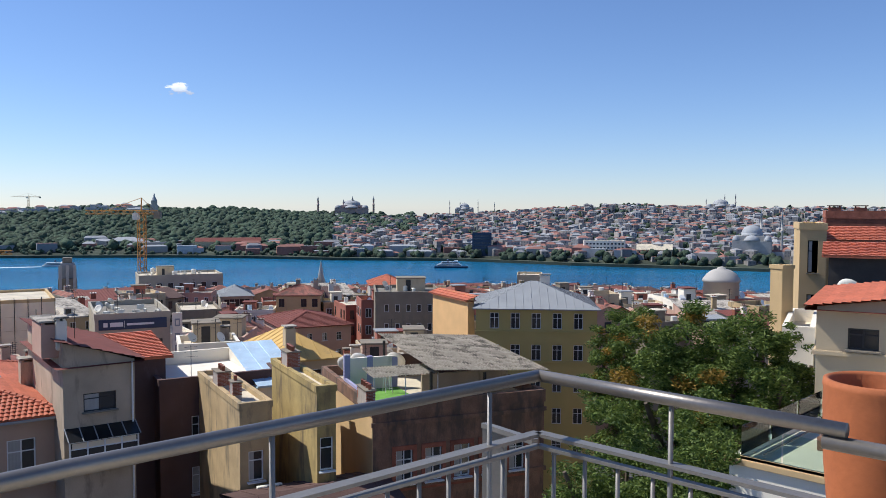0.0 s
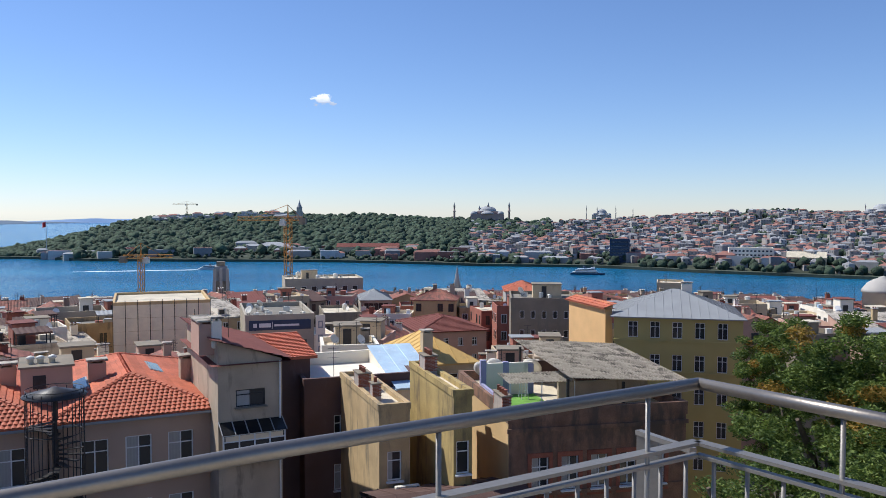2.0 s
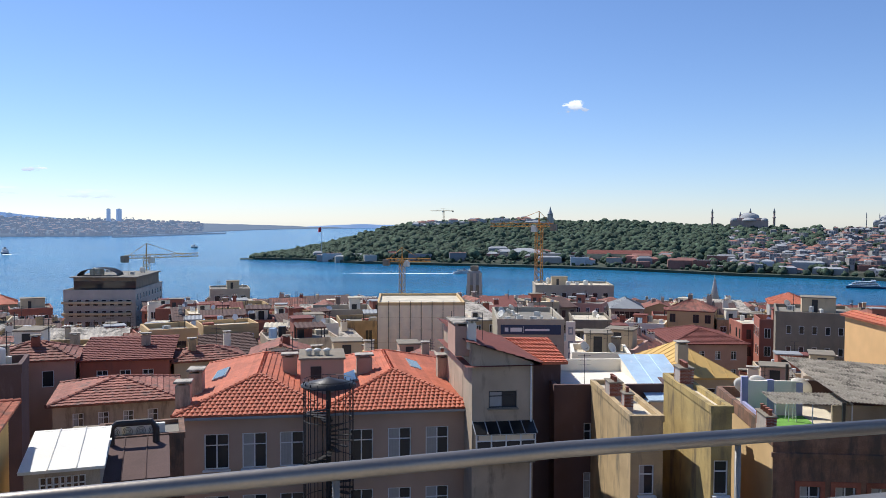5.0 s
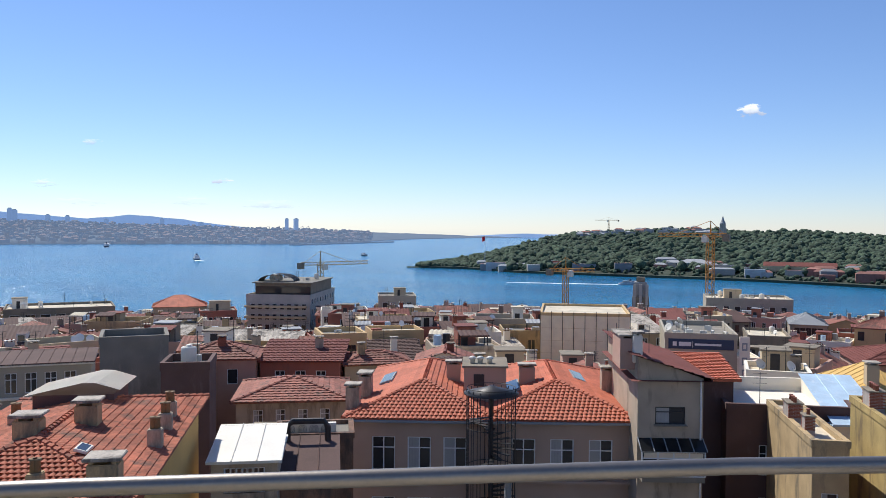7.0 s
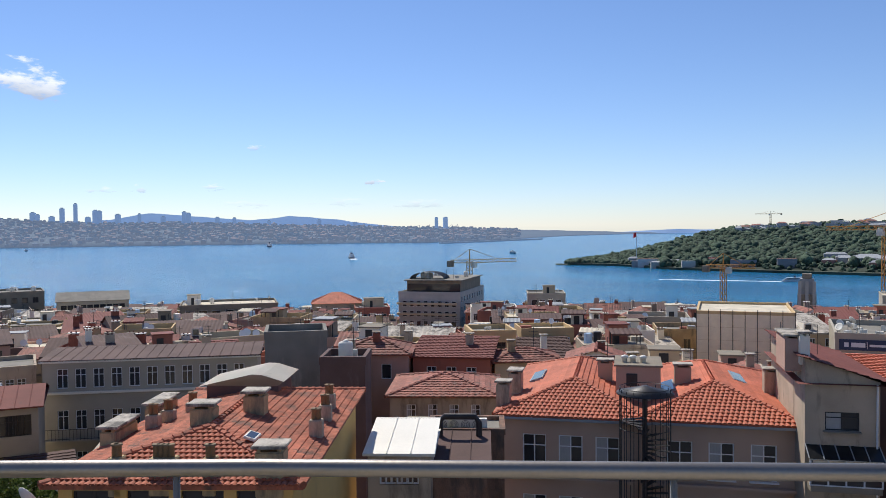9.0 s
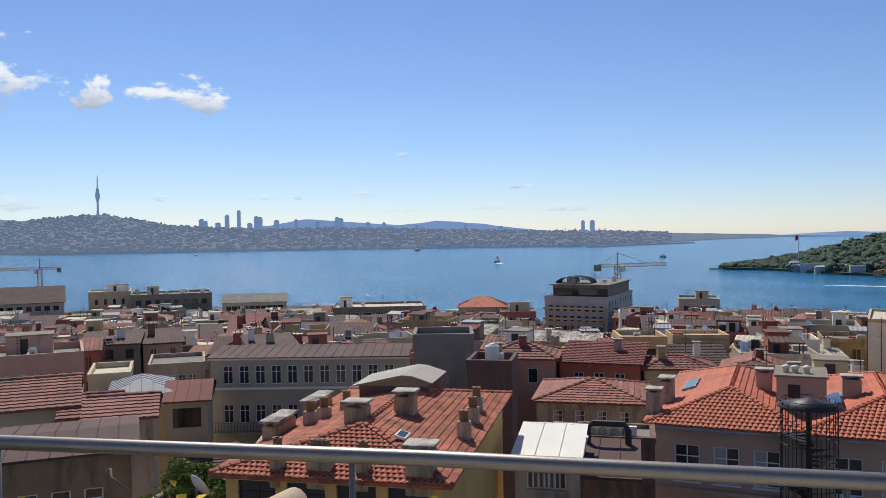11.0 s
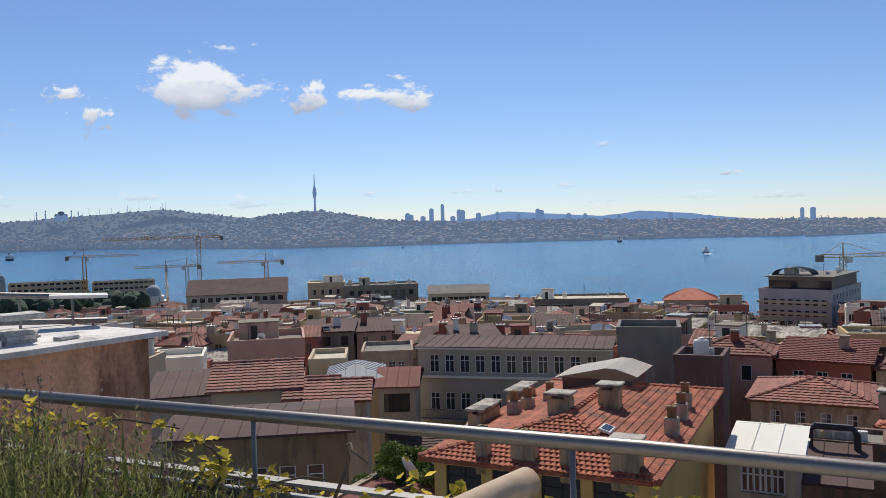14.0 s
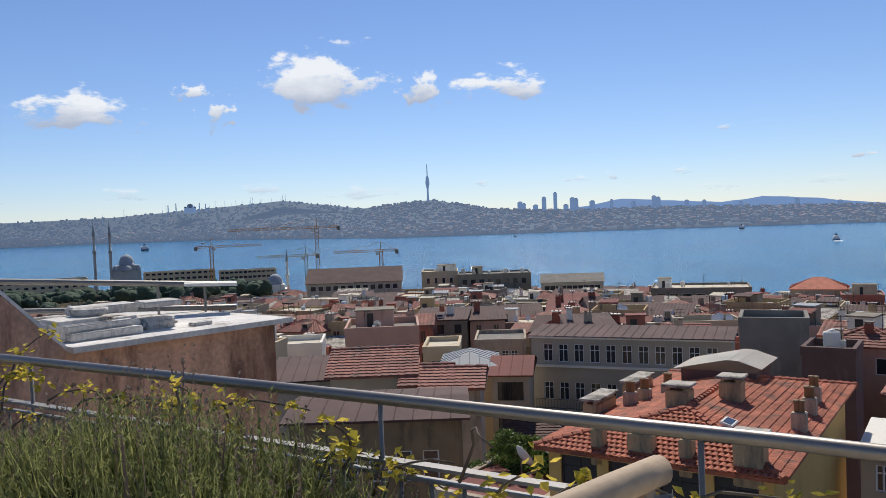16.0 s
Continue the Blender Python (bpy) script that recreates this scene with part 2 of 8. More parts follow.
def make_water():
    m = bpy.data.materials.new("blue strait water")
    m.use_nodes = True
    nt = m.node_tree
    b = nt.nodes["Principled BSDF"]
    b.inputs["Roughness"].default_value = 0.16
    b.inputs["IOR"].default_value = 1.33
    b.inputs["Specular IOR Level"].default_value = 0.36
    tc = nt.nodes.new("ShaderNodeTexCoord")
    big = nt.nodes.new("ShaderNodeTexNoise")
    big.inputs["Scale"].default_value = 0.004
    big.inputs["Detail"].default_value = 6
    mp = nt.nodes.new("ShaderNodeMapping")
    mp.inputs["Rotation"].default_value = (0, 0, radians(50))
    mp.inputs["Scale"].default_value = (1, 3.5, 1)
    nt.links.new(tc.outputs["Object"], mp.inputs[0])
    nt.links.new(mp.outputs[0], big.inputs["Vector"])
    r = nt.nodes.new("ShaderNodeValToRGB")
    r.color_ramp.elements[0].position = 0.35
    r.color_ramp.elements[0].color = (0.008, 0.105, 0.225, 1)
    r.color_ramp.elements[1].position = 0.7
    r.color_ramp.elements[1].color = (0.020, 0.185, 0.34, 1)
    nt.links.new(big.outputs["Fac"], r.inputs[0])
    nt.links.new(r.outputs[0], b.inputs["Base Color"])
    w = nt.nodes.new("ShaderNodeTexNoise")
    w.inputs["Scale"].default_value = 0.35
    w.inputs["Detail"].default_value = 5
    w.inputs["Roughness"].default_value = 0.65
    nt.links.new(tc.outputs["Object"], w.inputs["Vector"])
    bp = nt.nodes.new("ShaderNodeBump")
    bp.inputs["Strength"].default_value = 1.0
    bp.inputs["Distance"].default_value = 0.8
    nt.links.new(w.outputs["Fac"], bp.inputs["Height"])
    swell = nt.nodes.new("ShaderNodeTexNoise")
    swell.inputs["Scale"].default_value = 0.045
    swell.inputs["Detail"].default_value = 4
    swell.inputs["Roughness"].default_value = 0.7
    nt.links.new(tc.outputs["Object"], swell.inputs["Vector"])
    bs = nt.nodes.new("ShaderNodeBump")
    bs.inputs["Strength"].default_value = 1.0
    bs.inputs["Distance"].default_value = 2.0
    nt.links.new(swell.outputs["Fac"], bs.inputs["Height"])
    nt.links.new(bs.outputs[0], bp.inputs["Normal"])
    nt.links.new(bp.outputs[0], b.inputs["Normal"])
    return m


M["water"] = make_water()


# ---- mesh helpers ----
def mesh_of(name, bm, *materials, smooth=False):
    me = bpy.data.meshes.new(name)
    bm.to_mesh(me)
    bm.free()
    for k in materials:
        me.materials.append(M[k])
    if smooth:
        me.polygons.foreach_set("use_smooth", [True] * len(me.polygons))
    return me


def part(name, bm, material, parent, label="", smooth=False, m=None):
    me = bm if isinstance(bm, bpy.types.Mesh) else mesh_of(name, bm, *(material if isinstance(material, tuple) else (material,)), smooth=smooth)
    ob = new(name, me)
    ob.parent = parent
    if m is not None:
        ob.matrix_basis = m
    if label:
        ob["label"] = label
    return ob


def thing(name, label, category, m=None, group="", kind=""):
    ob = new(name)
    ob.empty_display_size = 0.2
    if m is not None:
        ob.matrix_basis = m
    return tagged(ob, label, category, group, kind)


def box(bm, x0, y0, z0, x1, y1, z1, mi=0):
    v = [bm.verts.new(p) for p in ((x0, y0, z0), (x1, y0, z0), (x1, y1, z0), (x0, y1, z0), (x0, y0, z1), (x1, y0, z1), (x1, y1, z1), (x0, y1, z1))]
    for q in ((3, 2, 1, 0), (4, 5, 6, 7), (0, 1, 5, 4), (1, 2, 6, 5), (2, 3, 7, 6), (3, 0, 4, 7)):
        f = bm.faces.new([v[i] for i in q])
        f.material_index = mi
    return v


def one_box(*a):
    bm = bmesh.new()
    box(bm, *a)
    return bm


def rounded(*a, r=0.02):
    bm = one_box(*a)
    bmesh.ops.bevel(bm, geom=bm.edges[:], offset=r, segments=2, affect="EDGES", clamp_overlap=True)
    return bm


def quad(bm, a, b, c, d, mi=0):
    f = bm.faces.new([bm.verts.new(p) for p in (a, b, c, d)])
    f.material_index = mi
    return f


def tube(bm, points, r, n=8, cap=True, r_end=None):
    """A tube along points; r may taper to r_end."""
    pts = [Vector(p) for p in points]
    rings = []
    up0 = None
    for i, p in enumerate(pts):
        d = (pts[min(i + 1, len(pts) - 1)] - pts[max(i - 1, 0)]).normalized()
        a = Vector((0, 0, 1)) if abs(d.z) < 0.9 else Vector((1, 0, 0))
        if up0 is not None and (up0 - d * up0.dot(d)).length > 0.05:
            a = up0
        s = (a - d * a.dot(d)).normalized()
        up0 = s
        t = d.cross(s)
        rr = r if r_end is None else r + (r_end - r) * i / max(1, len(pts) - 1)
        rings.append([bm.verts.new(p + (s * math.cos(k * math.tau / n) + t * math.sin(k * math.tau / n)) * rr) for k in range(n)])
    for a, b in zip(rings, rings[1:]):
        for k in range(n):
            bm.faces.new((a[k], a[(k + 1) % n], b[(k + 1) % n], b[k]))
    if cap:
        bm.faces.new(rings[0][::-1])
        bm.faces.new(rings[-1])


def lathe(bm, profile, n=24, center=(0, 0, 0), mi=0, sx=1.0, sy=1.0):
    """Turns (radius, height) pairs about the vertical."""
    c = Vector(center)
    rings = [[bm.verts.new(c + Vector((math.cos(k * math.tau / n) * r * sx, math.sin(k * math.tau / n) * r * sy, z))) for k in range(n)] for r, z in profile]
    for a, b in zip(rings, rings[1:]):
        for k in range(n):
            f = bm.faces.new((a[k], a[(k + 1) % n], b[(k + 1) % n], b[k]))
            f.material_index = mi
            f.smooth = True
    for ring, flip in ((rings[0], True), (rings[-1], False)):
        if (ring[0].co - ring[n // 2].co).length > 0.01:
            f = bm.faces.new(ring[::-1] if flip else ring)
            f.material_index = mi


def stepped(pairs, x):
    """Linear interpolation through (x, y) pairs."""
    return float(np.interp(x, [p[0] for p in pairs], [p[1] for p in pairs]))


def haze_glow(key, color, strength):
    """Paints air haze into a far material as a faint coloured emission."""
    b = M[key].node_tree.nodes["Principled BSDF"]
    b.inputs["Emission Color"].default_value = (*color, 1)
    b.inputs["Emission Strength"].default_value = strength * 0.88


# ---- large structure: water, near ground, far shores ----
def ground_z(d):
    return max(2.5, 31.0 - 0.115 * d)


NEAR_SHORE = [(-180, 900), (-60, 560), (-30, 330), (-10, 300), (60, 300), (74, 310), (82, 600), (115, 640), (180, 900)]
OLD_SHORE = [(-70, 700), (-40, 720), (-16, 751), (-9, 767), (-1, 818), (7, 827), (17, 895), (27, 940), (33, 980), (37, 1069), (41, 1100)]
OLD_SKY = [(-70, 0.0), (-40, 0.05), (-23, -0.02), (-18, 0.0), (-12.4, 0.2), (-8.5, -0.02), (-4.6, -0.3), (3.3, -0.7), (11, -0.5), (15, -0.28), (18.5, -0.36), (22, -0.15), (25.4, -0.3), (28.5, -0.5), (29.5, -0.5), (32.7, -1.3), (35.8, -2.0), (38.2, -2.4), (41, -2.85)]
OLD_DEPTH = [(-70, 700), (10, 650), (25, 500), (30, 380), (35, 160), (38, 110), (40, 50), (41, 14)]
ASIA_SHORE = [(33, 4850), (36, 4600), (40, 4000), (44, 3100), (50, 2600), (77, 2650), (85, 2750), (92, 3400), (96, 4000), (104, 4350), (120, 4500)]
ASIA_SKY = [(33, -0.6), (36.5, -0.50), (44, -0.27), (48, -0.15), (55, 0.03), (61, 0.2), (67, 0.36), (72.5, 0.36), (77.2, 0.64), (81.9, 1.47), (86.7, 1.03), (92, 1.75), (97.7, 1.36), (103, 0.98), (109.5, 0.84), (120, 0.6)]
FAR_HILL = [(50, -0.2), (54, 0.2), (57, 0.6), (59.5, 0.78), (62, 0.5), (64.9, 0.72), (68.6, 1.03), (71, 0.6), (74, 0.3), (76, 0.0)]


def land_z(az, s, shore, sky, depth):
    """Height of a far shore: s runs from 0 at the water to 1 at the skyline."""
    d0 = stepped(shore, az)
    dd = depth(az)
    zr = EYE + (d0 + dd) * math.tan(radians(stepped(sky, az)))
    e = 0.10 + 0.90 * s ** 1.15 if s > 0.04 else s / 0.04 * 0.12
    return d0 + dd * s, 1.0 + (zr - 1.0) * e


def old_depth(az):
    return stepped(OLD_DEPTH, az)


def asia_depth(az):
    return max(60.0, min(1900.0, 4700.0 - stepped(ASIA_SHORE, az)))


def shore_mesh(name, shore, sky, depth, az0, az1, step, material, label):
    bm = bmesh.new()
    rows = []
    n = int((az1 - az0) / step)
    for i in range(n + 1):
        az = az0 + i * step
        ring = []
        d0 = stepped(shore, az)
        ring.append(bm.verts.new(polar(az, d0 - 1, -3)))
        ring.append(bm.verts.new(polar(az, d0, 1.6)))
        for k in range(1, 17):
            d, z = land_z(az, k / 16, shore, sky, depth)
            z += 3.0 * noise.noise(polar(az, d, 0) * 0.012) * (k / 16)
            ring.append(bm.verts.new(polar(az, d, z)))
        ring.append(bm.verts.new(polar(az, d + min(150, depth(az)), -4)))
        rows.append(ring)
    for a, b in zip(rows, rows[1:]):
        for k in range(len(a) - 1):
            bm.faces.new((a[k], a[k + 1], b[k + 1], b[k]))
    ob = new(name, mesh_of(name, bm, material, smooth=True))
    return tagged(ob, label, "ground", kind="structure")


bm = bmesh.new()
bmesh.ops.create_circle(bm, cap_ends=True, segments=128, radius=4960)
water = tagged(new("water", mesh_of("water", bm, "water")), "rippled blue water of a broad strait", "water", kind="structure")

bm = bmesh.new()
rings = []
for az in range(-180, 180, 4):
    col = []
    s = stepped(NEAR_SHORE, az)
    for k in range(25):
        d = 0.5 + (s - 0.5) * k / 24
        col.append(bm.verts.new(polar(az, d, ground_z(d) + 0.3 * noise.noise(Vector((az * 0.2, d * 0.05, 0))))))
    col.append(bm.verts.new(polar(az, s + 0.5, -3)))
    rings.append(col)
for i in range(len(rings)):
    a, b = rings[i], rings[(i + 1) % len(rings)]
    for k in range(len(a) - 1):
        bm.faces.new((a[k], a[k + 1], b[k + 1], b[k]))
M["ground"] = mat("worn asphalt and paving", (0.10, 0.095, 0.09), 0.95, 0.25, 0.15, 3, 0.2, stain=(0.16, 0.14, 0.12), stain_at=0.55)
M["far_ground"] = mat("scrub, walls and bare ground", (0.06, 0.072, 0.05), 0.95, 0.4, 0.03, 0.4, 0.0, stain=(0.14, 0.125, 0.11), stain_at=0.58)
# Far-slope colour is kept dark; its painted haze is the emission set further down.
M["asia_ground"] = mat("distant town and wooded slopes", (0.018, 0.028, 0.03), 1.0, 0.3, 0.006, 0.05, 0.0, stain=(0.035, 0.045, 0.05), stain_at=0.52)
# Blue here is haze put into the colour of far hills and islands.
M["hill_haze"] = mat("distant haze-blue hills", (0.42, 0.54, 0.70), 1.0, 0.05, 0.002, 0.02, 0.0)
tagged(new("ground", mesh_of("ground", bm, "ground")), "sloping city ground of asphalt and paving", "ground", kind="structure")

shore_mesh("old_city_ground", OLD_SHORE, OLD_SKY, old_depth, -70, 41, 0.5, "far_ground", "wooded and built-up hill across the water")
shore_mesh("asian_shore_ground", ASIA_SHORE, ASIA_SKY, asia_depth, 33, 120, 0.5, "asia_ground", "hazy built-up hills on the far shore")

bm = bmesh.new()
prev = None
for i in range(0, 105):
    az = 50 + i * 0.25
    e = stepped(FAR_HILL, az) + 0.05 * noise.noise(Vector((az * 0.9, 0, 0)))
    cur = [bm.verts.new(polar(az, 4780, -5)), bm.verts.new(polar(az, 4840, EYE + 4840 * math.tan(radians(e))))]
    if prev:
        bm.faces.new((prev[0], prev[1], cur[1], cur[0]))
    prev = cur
tagged(new("backdrop_hills", mesh_of("backdrop_hills", bm, "hill_haze")), "far hills painted pale blue for haze", "backdrop", kind="structure")
# islands beyond the headland, painted faint blue for haze
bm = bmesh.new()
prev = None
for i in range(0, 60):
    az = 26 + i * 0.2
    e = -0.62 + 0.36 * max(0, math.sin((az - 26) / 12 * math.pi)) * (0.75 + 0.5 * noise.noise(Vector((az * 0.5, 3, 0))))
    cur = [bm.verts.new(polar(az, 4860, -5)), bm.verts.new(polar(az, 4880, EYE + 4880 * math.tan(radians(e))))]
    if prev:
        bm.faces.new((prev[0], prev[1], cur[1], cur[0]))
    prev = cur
tagged(new("backdrop_islands", mesh_of("backdrop_islands", bm, "hill_haze")), "horizon islands painted faint blue for haze", "backdrop", kind="structure")


# ---- buildings ----
WINDOWS = {}
HOUSES = {}


def plate(xs, zs, holes, t, mi_pane=None):
    """A connected plate of cells, thickness t; cells in holes are left open, or become panes of material mi_pane."""
    bm = bmesh.new()
    v = {}

    def at(i, k):
        if (i, k) not in v:
            v[i, k] = bm.verts.new((xs[i], 0, zs[k]))
        return v[i, k]
    keep = []
    for i in range(len(xs) - 1):
        for k in range(len(zs) - 1):
            hole = (i, k) in holes
            if hole and mi_pane is None:
                continue
            f = bm.faces.new((at(i, k), at(i + 1, k), at(i + 1, k + 1), at(i, k + 1)))
            if hole:
                f.material_index = mi_pane
            else:
                keep.append(f)
    if mi_pane is None:
        ext = bmesh.ops.extrude_face_region(bm, geom=bm.faces[:])
        bmesh.ops.translate(bm, verts=[e for e in ext["geom"] if isinstance(e, bmesh.types.BMVert)], vec=(0, t, 0))
        bmesh.ops.recalc_face_normals(bm, faces=bm.faces[:])
    else:
        ext = bmesh.ops.extrude_face_region(bm, geom=keep)
        bmesh.ops.translate(bm, verts=[e for e in ext["geom"] if isinstance(e, bmesh.types.BMVert)], vec=(0, -t, 0))
    return bm


def window_mesh(w, h, style, simple=False):
    """Frame, pane, curtain and sill of one window; style: white, dark or plain."""
    key = (round(w, 2), round(h, 2), style, simple)
    if key in WINDOWS:
        return WINDOWS[key]
    b, t = 0.07, 0.05
    xs = [0, b, w - b, w]
    zs = [0, b, h - b, h]
    if style != "plain":
        if w > 0.8:
            xs = [0, b, w / 2 - b / 2, w / 2 + b / 2, w - b, w]
        zs = [0, b, h * 0.66, h * 0.66 + b * 0.8, h - b, h]
    holes = {(i, k) for i in range(1, len(xs) - 1, 2) for k in range(1, len(zs) - 1, 2)}
    frame_mat = "dark_frame" if style == "dark" else "white_frame"
    if simple:
        WINDOWS[key] = mesh_of("window", plate(xs, zs, holes, 0.04, 1), frame_mat, "glass"), None, None, None
        return WINDOWS[key]
    fm = mesh_of("window", plate(xs, zs, holes, t), frame_mat)
    p = bmesh.new()
    quad(p, (b, t * 0.6, b), (w - b, t * 0.6, b), (w - b, t * 0.6, h - b), (b, t * 0.6, h - b))
    pm = mesh_of("pane", p, "glass")
    c = bmesh.new()
    n = 7
    x0, x1 = b, w * (0.3 + 0.2 * random.random())
    top = [c.verts.new((x0 + (x1 - x0) * k / n, t * 0.5 - 0.003 - 0.006 * (k % 2), h - b)) for k in range(n + 1)]
    bot = [c.verts.new((x0 + (x1 - x0) * k / n, t * 0.5 - 0.003 - 0.006 * (k % 2), b)) for k in range(n + 1)]
    for k in range(n):
        c.faces.new((bot[k], bot[k + 1], top[k + 1], top[k]))
    cm = mesh_of("curtain", c, "curtain")
    s = mesh_of("window_sill", one_box(-0.08, -0.24, -0.07, w + 0.08, 0.0, 0.0), "white_frame" if style != "dark" else "concrete")
    WINDOWS[key] = fm, pm, cm, s
    return WINDOWS[key]


def cells(bm, origin, ux, wide, high, holes, deep):
    """One wall face with recessed openings. ux: unit vector along the face, to the right seen from outside."""
    uy = Vector((0, 0, 1)).cross(ux)
    xs = sorted({0.0, wide, *[h[0] for h in holes], *[h[1] for h in holes]})
    zs = sorted({0.0, high, *[h[2] for h in holes], *[h[3] for h in holes]})

    def at(x, z, y=0.0):
        return origin + ux * x + uy * y + Vector((0, 0, z))
    for x0, x1 in zip(xs, xs[1:]):
        for z0, z1 in zip(zs, zs[1:]):
            cx, cz = (x0 + x1) / 2, (z0 + z1) / 2
            if not any(h[0] < cx < h[1] and h[2] < cz < h[3] for h in holes):
                quad(bm, at(x0, z0), at(x1, z0), at(x1, z1), at(x0, z1))
    for x0, x1, z0, z1 in holes:
        quad(bm, at(x0, z0), at(x0, z0, deep), at(x0, z1, deep), at(x0, z1))
        quad(bm, at(x1, z0, deep), at(x1, z0), at(x1, z1), at(x1, z1, deep))
        quad(bm, at(x0, z0), at(x1, z0), at(x1, z0, deep), at(x0, z0, deep))
        quad(bm, at(x0, z1, deep), at(x1, z1, deep), at(x1, z1), at(x0, z1))
        # recess back, coloured dark for the shade of the room behind
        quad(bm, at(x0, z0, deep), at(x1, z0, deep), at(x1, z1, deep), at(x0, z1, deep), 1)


def tiled(bm, a, b, up, la, lb, length, tile=0.26, course=0.34, rise=0.032, samples=4, lip=0.075):
    """Courses of barrel tiles on a roof plane: eave from a to b, up the slope; la, lb: how far each side leans in per metre."""
    a, b, up = Vector(a), Vector(b), Vector(up).normalized()
    ux = (b - a).normalized()
    nrm = ux.cross(up).normalized()
    if nrm.z < 0:
        nrm = -nrm
    wide = (b - a).length
    rows = max(1, int(length / course))
    for r in range(rows):
        s0, s1 = r * length / rows, (r + 1) * length / rows
        x0, x1 = la * s0, wide - lb * s0
        y0, y1 = la * s1, wide - lb * s1
        if x1 - x0 < 0.15:
            break
        n = max(2, int((x1 - x0) / tile) * samples)
        lo, hi = [], []
        for k in range(n + 1):
            xa = x0 + (x1 - x0) * k / n
            xb = min(max(xa, y0), max(y1, y0))
            ph = abs(math.sin(math.pi * xa / tile)) if samples > 2 else (k % 2)
            j = 0.012 * noise.noise(Vector((xa * 3, s0 * 3, 1)))
            lo.append(bm.verts.new(a + ux * xa + up * (s0 - 0.04) + nrm * (lip + rise * ph + j)))
            hi.append(bm.verts.new(a + ux * xb + up * s1 + nrm * (0.012 + rise * ph * 0.8)))
        base = [bm.verts.new(v.co - nrm * 0.07) for v in lo]
        for k in range(n):
            bm.faces.new((lo[k], lo[k + 1], hi[k + 1], hi[k]))
            bm.faces.new((base[k], base[k + 1], lo[k + 1], lo[k]))


TILES = {}


def tile_mesh(material, w=0.26, length=0.40, rise=0.055):
    """One tapered barrel tile with a thick lower lip."""
    if material not in TILES:
        bm = bmesh.new()
        lo, hi = [], []
        for k in range(7):
            u = k / 6 - 0.5
            zz = rise * math.cos(u * math.pi)
            lo.append(bm.verts.new((u * w, 0, 0.055 + zz)))
            hi.append(bm.verts.new((u * w * 0.9, length, 0.008 + zz * 0.9)))
        lip = [bm.verts.new((v.co.x, 0.004, v.co.z - 0.05)) for v in lo]
        for k in range(6):
            bm.faces.new((lo[k], lo[k + 1], hi[k + 1], hi[k]))
            bm.faces.new((lip[k], lip[k + 1], lo[k + 1], lo[k]))
        TILES[material] = mesh_of("tile", bm, material, smooth=False)
    return TILES[material]


def single_tiles(roof, a, b, up, la, lb, sl, z, material, tile=0.27, course=0.36):
    """The tiles of a front slope, each laid a little unevenly."""
    a, b, u = Vector(a) + Vector((0, 0, z)), Vector(b) + Vector((0, 0, z)), Vector(up).normalized()
    ux = (b - a).normalized()
    nrm = ux.cross(u).normalized()
    wide = (b - a).length
    rt = random.Random(int(wide * 100))
    rows = int(sl / course)
    for r in range(rows):
        s0 = r * sl / rows
        x = la * s0 + tile / 2
        while x < wide - lb * s0 - tile / 2:
            o = a + ux * x + u * (s0 - 0.04 + rt.uniform(-0.012, 0.012)) + nrm * rt.uniform(0, 0.012)
            m = Matrix((ux, u, nrm)).transposed().to_4x4()
            part("tile", tile_mesh(material, tile * 0.97, course * 1.12, tile * 0.19), None, roof, m=Matrix.Translation(o) @ m @ pose(0, 0, 0, 0, rt.uniform(-2, 2), rt.uniform(-1.5, 1.5)))
            x += tile


def ridge_caps(bm, p, q, r=0.13, step=0.36):
    p, q = Vector(p), Vector(q)
    n = max(1, int((q - p).length / step))
    for k in range(n):
        a, b = p + (q - p) * (k / n), p + (q - p) * ((k + 1.12) / n)
        tube(bm, (a + Vector((0, 0, 0.03)), b), r * 1.08, 7, r_end=r * 0.9)


